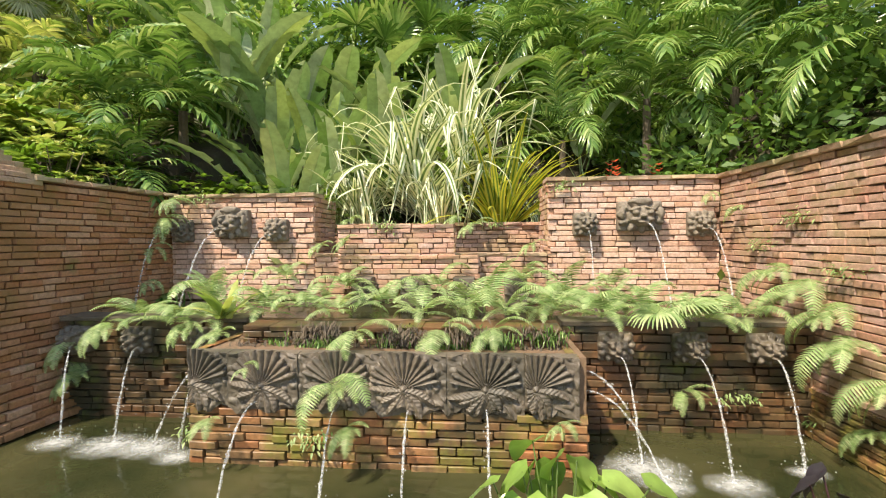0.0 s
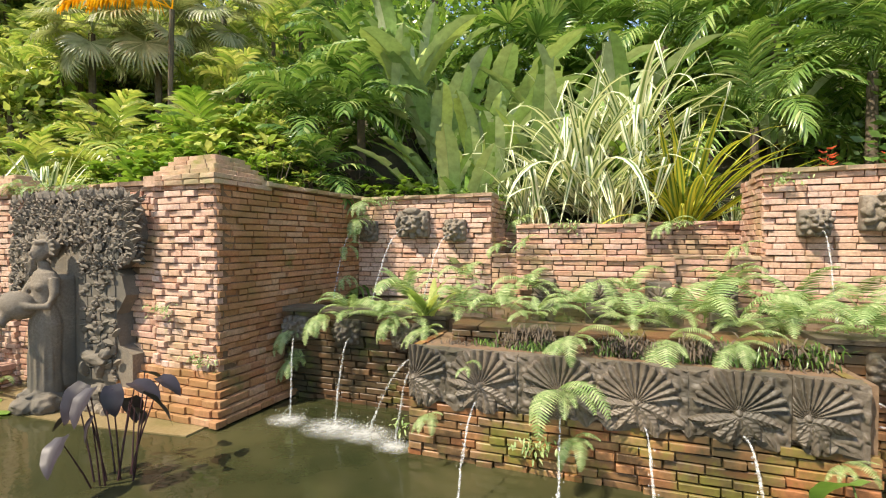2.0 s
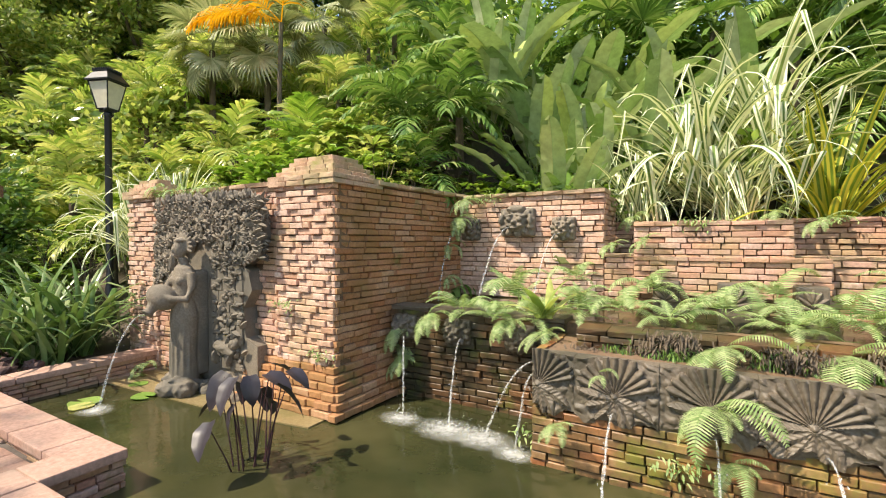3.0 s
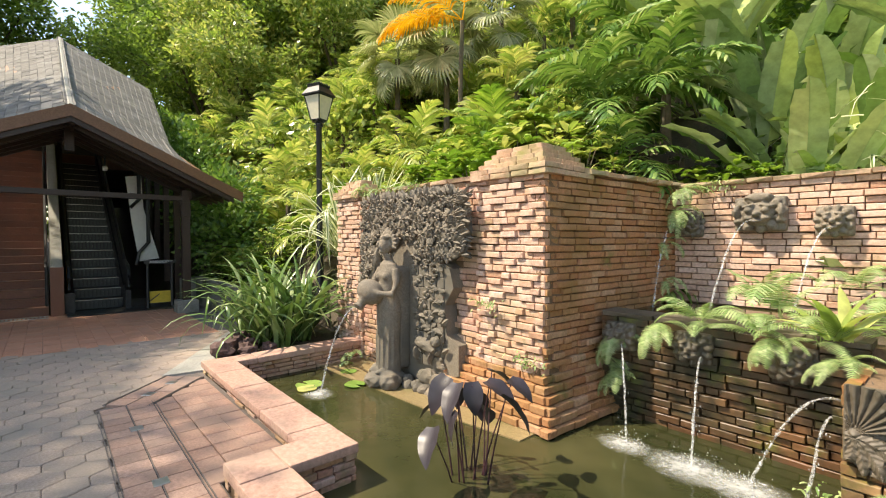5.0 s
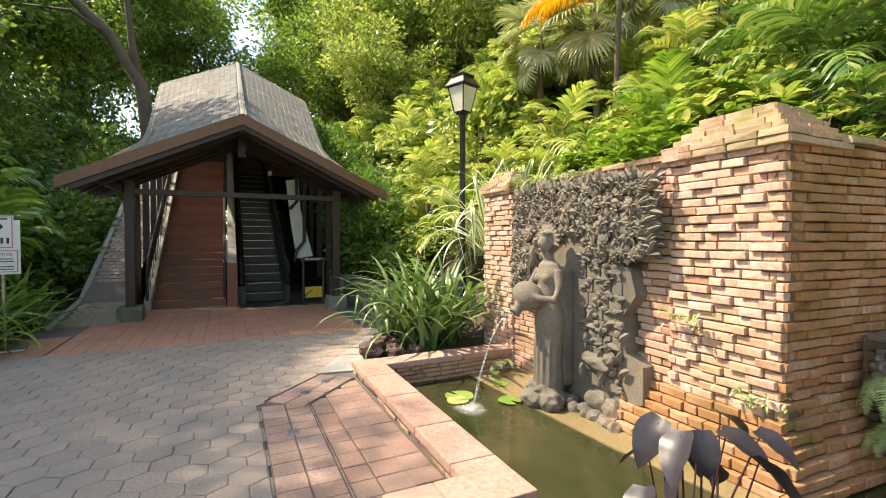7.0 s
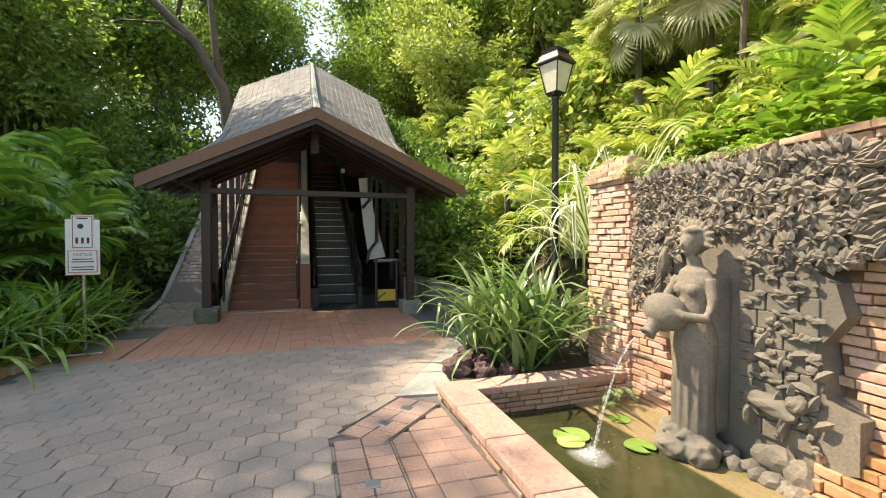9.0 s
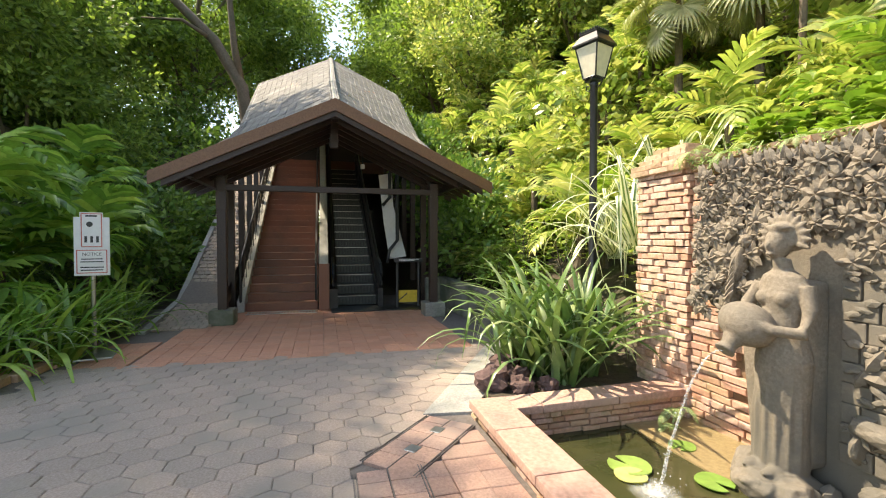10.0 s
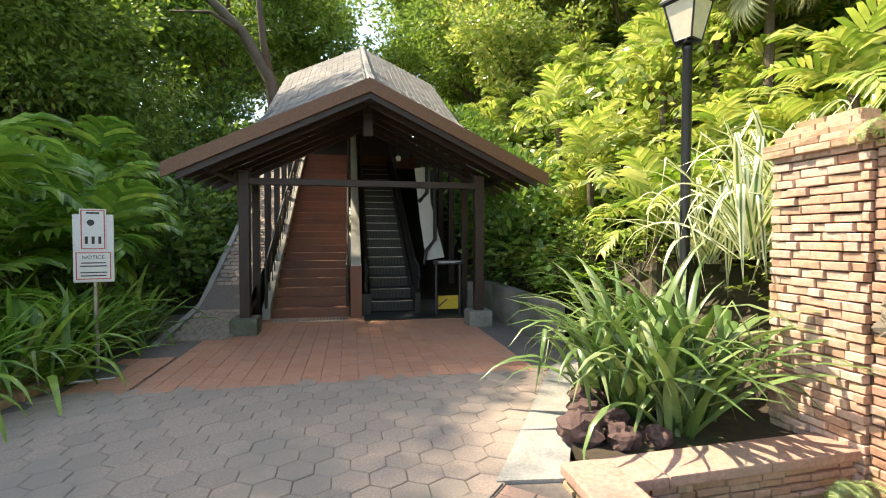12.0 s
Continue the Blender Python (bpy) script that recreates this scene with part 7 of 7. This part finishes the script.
for k in range(13):
    x = -3.3 + 5.9 * (k + PR.uniform(0.1, 0.9)) / 13
    fern(x, PR.uniform(4.35, 5.35), PR.uniform(0.72, 0.95), PR.randint(4, 7), PR.uniform(0.6, 1.3), None, (-20, 45))
undergrowth()
for x, y, z in ((-7.0, 3.34, 2.16), (-6.6, 3.35, 2.17), (-7.2, 3.33, 2.15), (-6.1, 3.34, 2.16), (-4.9, 3.30, 0.9), (-4.4, 3.33, 0.42), (2.84, 4.9, 1.5), (2.86, 4.4, 1.75), (2.86, 3.9, 1.3), (1.0, 5.68, 2.22), (-3.6, 5.68, 2.15), (-1.2, 5.6, 1.75), (-0.8, 6.65, 1.8), (0.2, 6.65, 1.8), (2.82, 4.3, 0.0), (2.2, 4.12, 0.2), (-2.24, 3.5, 0.0), (-1.2, 3.28, 0.1)):
    g = Geo()
    for k in range(60):
        blade_leaf(g, Vector((PR.gauss(0, 0.10), PR.uniform(-0.02, 0.02), PR.gauss(0, 0.035))), Vector((PR.gauss(0, 0.6), -1, PR.uniform(-1.0, 0.9))), 0.05, 0.009, PR)
    ob = new("moss_tuft", g.mesh("moss_tuft", L_fern))
    ob.matrix_basis = pose(x, y, z, 0, 0, -90 if x > 2.5 else 0)
    tagged(ob, "tuft of small green weeds on the bricks", "weeds", kind="stuff")

# ---- pond plants ----
def heart_mesh(name, mat, r, length=0.24, width=0.10, tip=1.0):
    """A pointed heart-shaped leaf hanging from the end of its stalk."""
    g = Geo()
    n = 9
    rows = []
    for i in range(n + 1):
        t = i / n
        w = width * (math.sin(math.pi * min(1, 0.18 + 0.82 * t)) ** 0.8) * (1 - 0.15 * t)
        rows.append([Vector((length * (t - 0.12), s * w, -length * 0.35 * t * t + 0.25 * abs(s) * w - 0.004 * math.sin(i * 1.7) * abs(s))) for s in (-1, -0.5, 0, 0.5, 1)])
    g.add([tuple(p) for row in rows for p in row], [(5 * i + k, 5 * i + k + 1, 5 * i + k + 6, 5 * i + k + 5) for i in range(n) for k in range(4)])
    return g.mesh(name, mat)


def stalked(name, x, y, stems, leafs, stem_mat, label, spread, size, r):
    ob = empty(name, (x, y, WATER))
    for k in range(stems):
        a = 2 * math.pi * k / stems + r.uniform(-0.3, 0.3)
        h = r.uniform(*size)
        out = r.uniform(0.3, 1.0) * spread
        tip = Vector((math.cos(a) * out, math.sin(a) * out, h))
        foot = Vector((r.uniform(-0.07, 0.07), r.uniform(-0.07, 0.07), -0.3))
        bm = bmesh.new()
        tube(bm, [foot, foot.lerp(tip, 0.55) + Vector((0, 0, h * 0.08)), tip], [0.008, 0.006, 0.004], 6)
        s = part("stem", bm, stem_mat)
        s.parent = ob
        lf = new("leaf", leafs[k % len(leafs)])
        lf.parent = ob
        q = r.uniform(0.8, 1.2)
        lf.matrix_basis = Matrix.Translation(tip) @ pose(0, 0, 0, r.uniform(-25, 25), r.uniform(10, 60), math.degrees(a) + r.uniform(-40, 40)) @ Matrix.Diagonal((q, q, q, 1))
    return tagged(ob, label, "pond plant")


pr = random.Random(5)
T_leaf = [heart_mesh("taro_leaf", L_taro, pr, 0.25, 0.085) for k in range(2)]
A_leaf = [heart_mesh("arrowhead_leaf", L_pond, pr, 0.26, 0.085) for k in range(2)]
stalked("black_taro", -4.08, 2.28, 13, T_leaf, M_taro_stem, "black taro with purple stems standing in the pond", 0.34, (0.40, 0.72), pr)
stalked("black_taro", 1.75, 2.2, 7, T_leaf, M_taro_stem, "black taro with purple stems standing in the pond", 0.25, (0.35, 0.6), pr)
stalked("arrowhead_plant", 0.42, 2.30, 26, A_leaf, M_stem, "glossy green arrowhead plant standing in the pond", 0.42, (0.25, 0.62), pr)
for x, y, s in ((-6.74, 2.30, 0.15), (-6.62, 2.22, 0.11), (-6.40, 2.70, 0.12), (-6.9, 2.9, 0.1)):
    bm = bmesh.new()
    n = 18
    c = bm.verts.new((0, 0, 0.004))
    rim = [bm.verts.new((s * math.cos(a), s * math.sin(a), 0.006 + 0.004 * math.sin(a * 3))) for a in (0.25 + (2 * math.pi - 0.5) * k / n for k in range(n + 1))]
    for k in range(n):
        bm.faces.new((c, rim[k], rim[k + 1]))
    r2 = bmesh.ops.extrude_face_region(bm, geom=list(bm.faces))
    bmesh.ops.translate(bm, vec=(0, 0, -0.006), verts=[v for v in r2["geom"] if isinstance(v, bmesh.types.BMVert)])
    ob = part("lily_pad", bm, L_pond if s != 0.11 else L_lime)
    ob.matrix_basis = pose(x, y, WATER + 0.012 + PR.uniform(0, 0.006), 0, 0, PR.uniform(0, 360))
    tagged(ob, "flat round lily pad floating on the pond", "lily pad", "lily pads")

# ---- trees ----
def tree_meshes(name, mat, r, height=9.0, crown=3.0, clumps=34, leaves=110, leaf=0.2):
    bm = bmesh.new()
    top = height - crown * 0.7
    sway = Vector((r.uniform(-0.6, 0.6), r.uniform(-0.6, 0.6), 0))
    spine = [sway * (k / 7) ** 2 + Vector((0, 0, top * k / 7 - 0.4)) for k in range(8)]
    tube(bm, spine, [0.24 * height / 9 * (1.3 if k == 0 else 1 - 0.1 * k) for k in range(8)], 9)
    tips = []
    for k in range(9):
        a = k * 2.4 + r.uniform(-0.3, 0.3)
        s = spine[3 + k % 5]
        e = s + Vector((math.cos(a) * crown * r.uniform(0.5, 0.85), math.sin(a) * crown * r.uniform(0.5, 0.85), crown * r.uniform(0.4, 1.1)))
        mid = s.lerp(e, 0.5) + Vector((0, 0, -0.2 + r.uniform(0, 0.3)))
        tube(bm, [s, mid, e], [0.10 * height / 9, 0.06, 0.02], 6)
        tips += [e, mid.lerp(e, 0.5)]
    tm = bpy.data.meshes.new(name + "_trunk")
    bm.to_mesh(tm)
    bm.free()
    tm.materials.append(M_bark)
    g = Geo()
    for k in range(clumps):
        b = tips[k % len(tips)] + Vector((r.gauss(0, 0.5), r.gauss(0, 0.5), r.gauss(0.1, 0.45))) * crown / 3
        rad = crown * r.uniform(0.20, 0.36)
        for j in range(leaves):
            d = Vector((r.gauss(0, 1), r.gauss(0, 1), r.gauss(0, 0.7))).normalized()
            p = b + Vector((d.x, d.y, d.z * 0.65)) * rad * r.uniform(0.5, 1.05)
            blade = d + Vector((r.gauss(0, 0.6), r.gauss(0, 0.6), r.gauss(-0.1, 0.5)))
            blade.normalize()
            sd = blade.cross(Vector((r.gauss(0, 1), r.gauss(0, 1), r.gauss(0, 1)))).normalized() * leaf * 0.22
            L = leaf * r.uniform(0.7, 1.3)
            g.add([tuple(p), tuple(p + blade * L * 0.5 + sd), tuple(p + blade * L), tuple(p + blade * L * 0.5 - sd)], [(0, 1, 2, 3)])
    return tm, g.mesh(name + "_crown", mat, False)


tr = random.Random(31)
TREES = [tree_meshes("tree", L_far, tr, 9.5, 4.0, 84, 260, 0.25), tree_meshes("dark_tree", L_dark, tr, 9, 3.8, 84, 260, 0.25), tree_meshes("tall_tree", L_far, tr, 12, 4.0, 84, 260, 0.25), tree_meshes("shade_tree", L_far, tr, 20, 6.0, 110, 420, 0.17), tree_meshes("lime_tree", L_lime, tr, 6.5, 3.0, 70, 200, 0.22)]


def tree(kind, x, y, s, label, z=None):
    ob = empty("tree", (x, y, hill(x, y) - 0.2 if z is None else z), tr.uniform(0, 360))
    for nm, me in zip(("trunk", "crown"), TREES[kind]):
        o = new(nm, me)
        o.parent = ob
        o.matrix_basis = Matrix.Diagonal((s, s, s * tr.uniform(0.9, 1.1), 1))
    return tagged(ob, label, "tree", "trees round the garden")


for x, y, s in ((-14.5, 17, 1.0), (-10.5, 15.5, 0.9), (-6.5, 15.5, 1.0), (-2.5, 15.5, 0.95), (1.5, 15, 1.0), (5.5, 13.5, 1.0), (9, 10.5, 1.0), (9.5, 6, 0.95), (-4.5, 19, 1.2), (3.5, 19, 1.2), (-9, 20, 1.2), (-13, 21, 1.2), (-18.5, 16, 0.9), (-22, 13, 0.9)):
    tree(1 if x > -3 else tr.choice((0, 1, 2)), x, y, s, "tall leafy tree on the hill behind the garden")
for k, x, y, s in ((3, -14.5, -12.5, 1.0), (3, -10.7, -13.6, 1.0), (3, -6.9, -14.1, 1.0), (0, -18.6, -10.6, 1.2), (0, -21.5, -10.8, 1.2), (0, -20.0, -8.0, 0.8), (0, -24, -11, 1.2), (1, -20.5, -13.0, 1.2), (2, -31, -6.5, 1.2), (0, -29, -11, 1.2), (2, -36, -3.5, 1.2), (2, -34, 4.5, 1.3), (0, -26, 6.5, 1.0), (0, -22.5, 9.5, 1.0), (2, -30, 9, 1.2), (0, -25.5, 13, 1.1), (2, -33, 14, 1.3), (0, -20.0, 13.5, 1.0), (2, -40, -9, 1.4), (2, -40, 9, 1.4), (2, -38, 2.5, 1.0)):
    tree(k, x, y, s, "tall shady tree beyond the path", hill(x, y) - (3.2 if x < -19 else 0.2))
for x, y, s in ((-19.2, 9.5, 1.0), (-20.5, 6.4, 0.9), (-18.0, 12.2, 1.0), (-23.0, 7.5, 1.1)):
    tree(4, x, y, s, "small yellow-green tree on the sunlit slope")
# leaning trunk behind the pavilion
bm = bmesh.new()
tube(bm, [(-22.9, -2.4, 2.0), (-23.0, -2.5, 5.2), (-23.3, -2.8, 7.4), (-23.6, -3.8, 9.2), (-24.1, -5.5, 11.0), (-24.8, -7.6, 12.8)], [0.30, 0.26, 0.23, 0.20, 0.16, 0.08], 9)
tube(bm, [(-23.3, -2.8, 7.3), (-23.5, -3.1, 9.0), (-23.4, -3.3, 11.5), (-23.6, -3.2, 14.0)], [0.16, 0.13, 0.10, 0.05], 8)
tube(bm, [(-23.6, -3.8, 9.2), (-23.4, -4.9, 9.8), (-23.8, -6.4, 9.9)], [0.10, 0.07, 0.03], 6)
tagged(part("leaning_trunk", bm, M_bark, smooth=True), "bare leaning brown tree trunk behind the pavilion", "tree")

# ---- bricks and other pieces of the walls ----
lay_all()
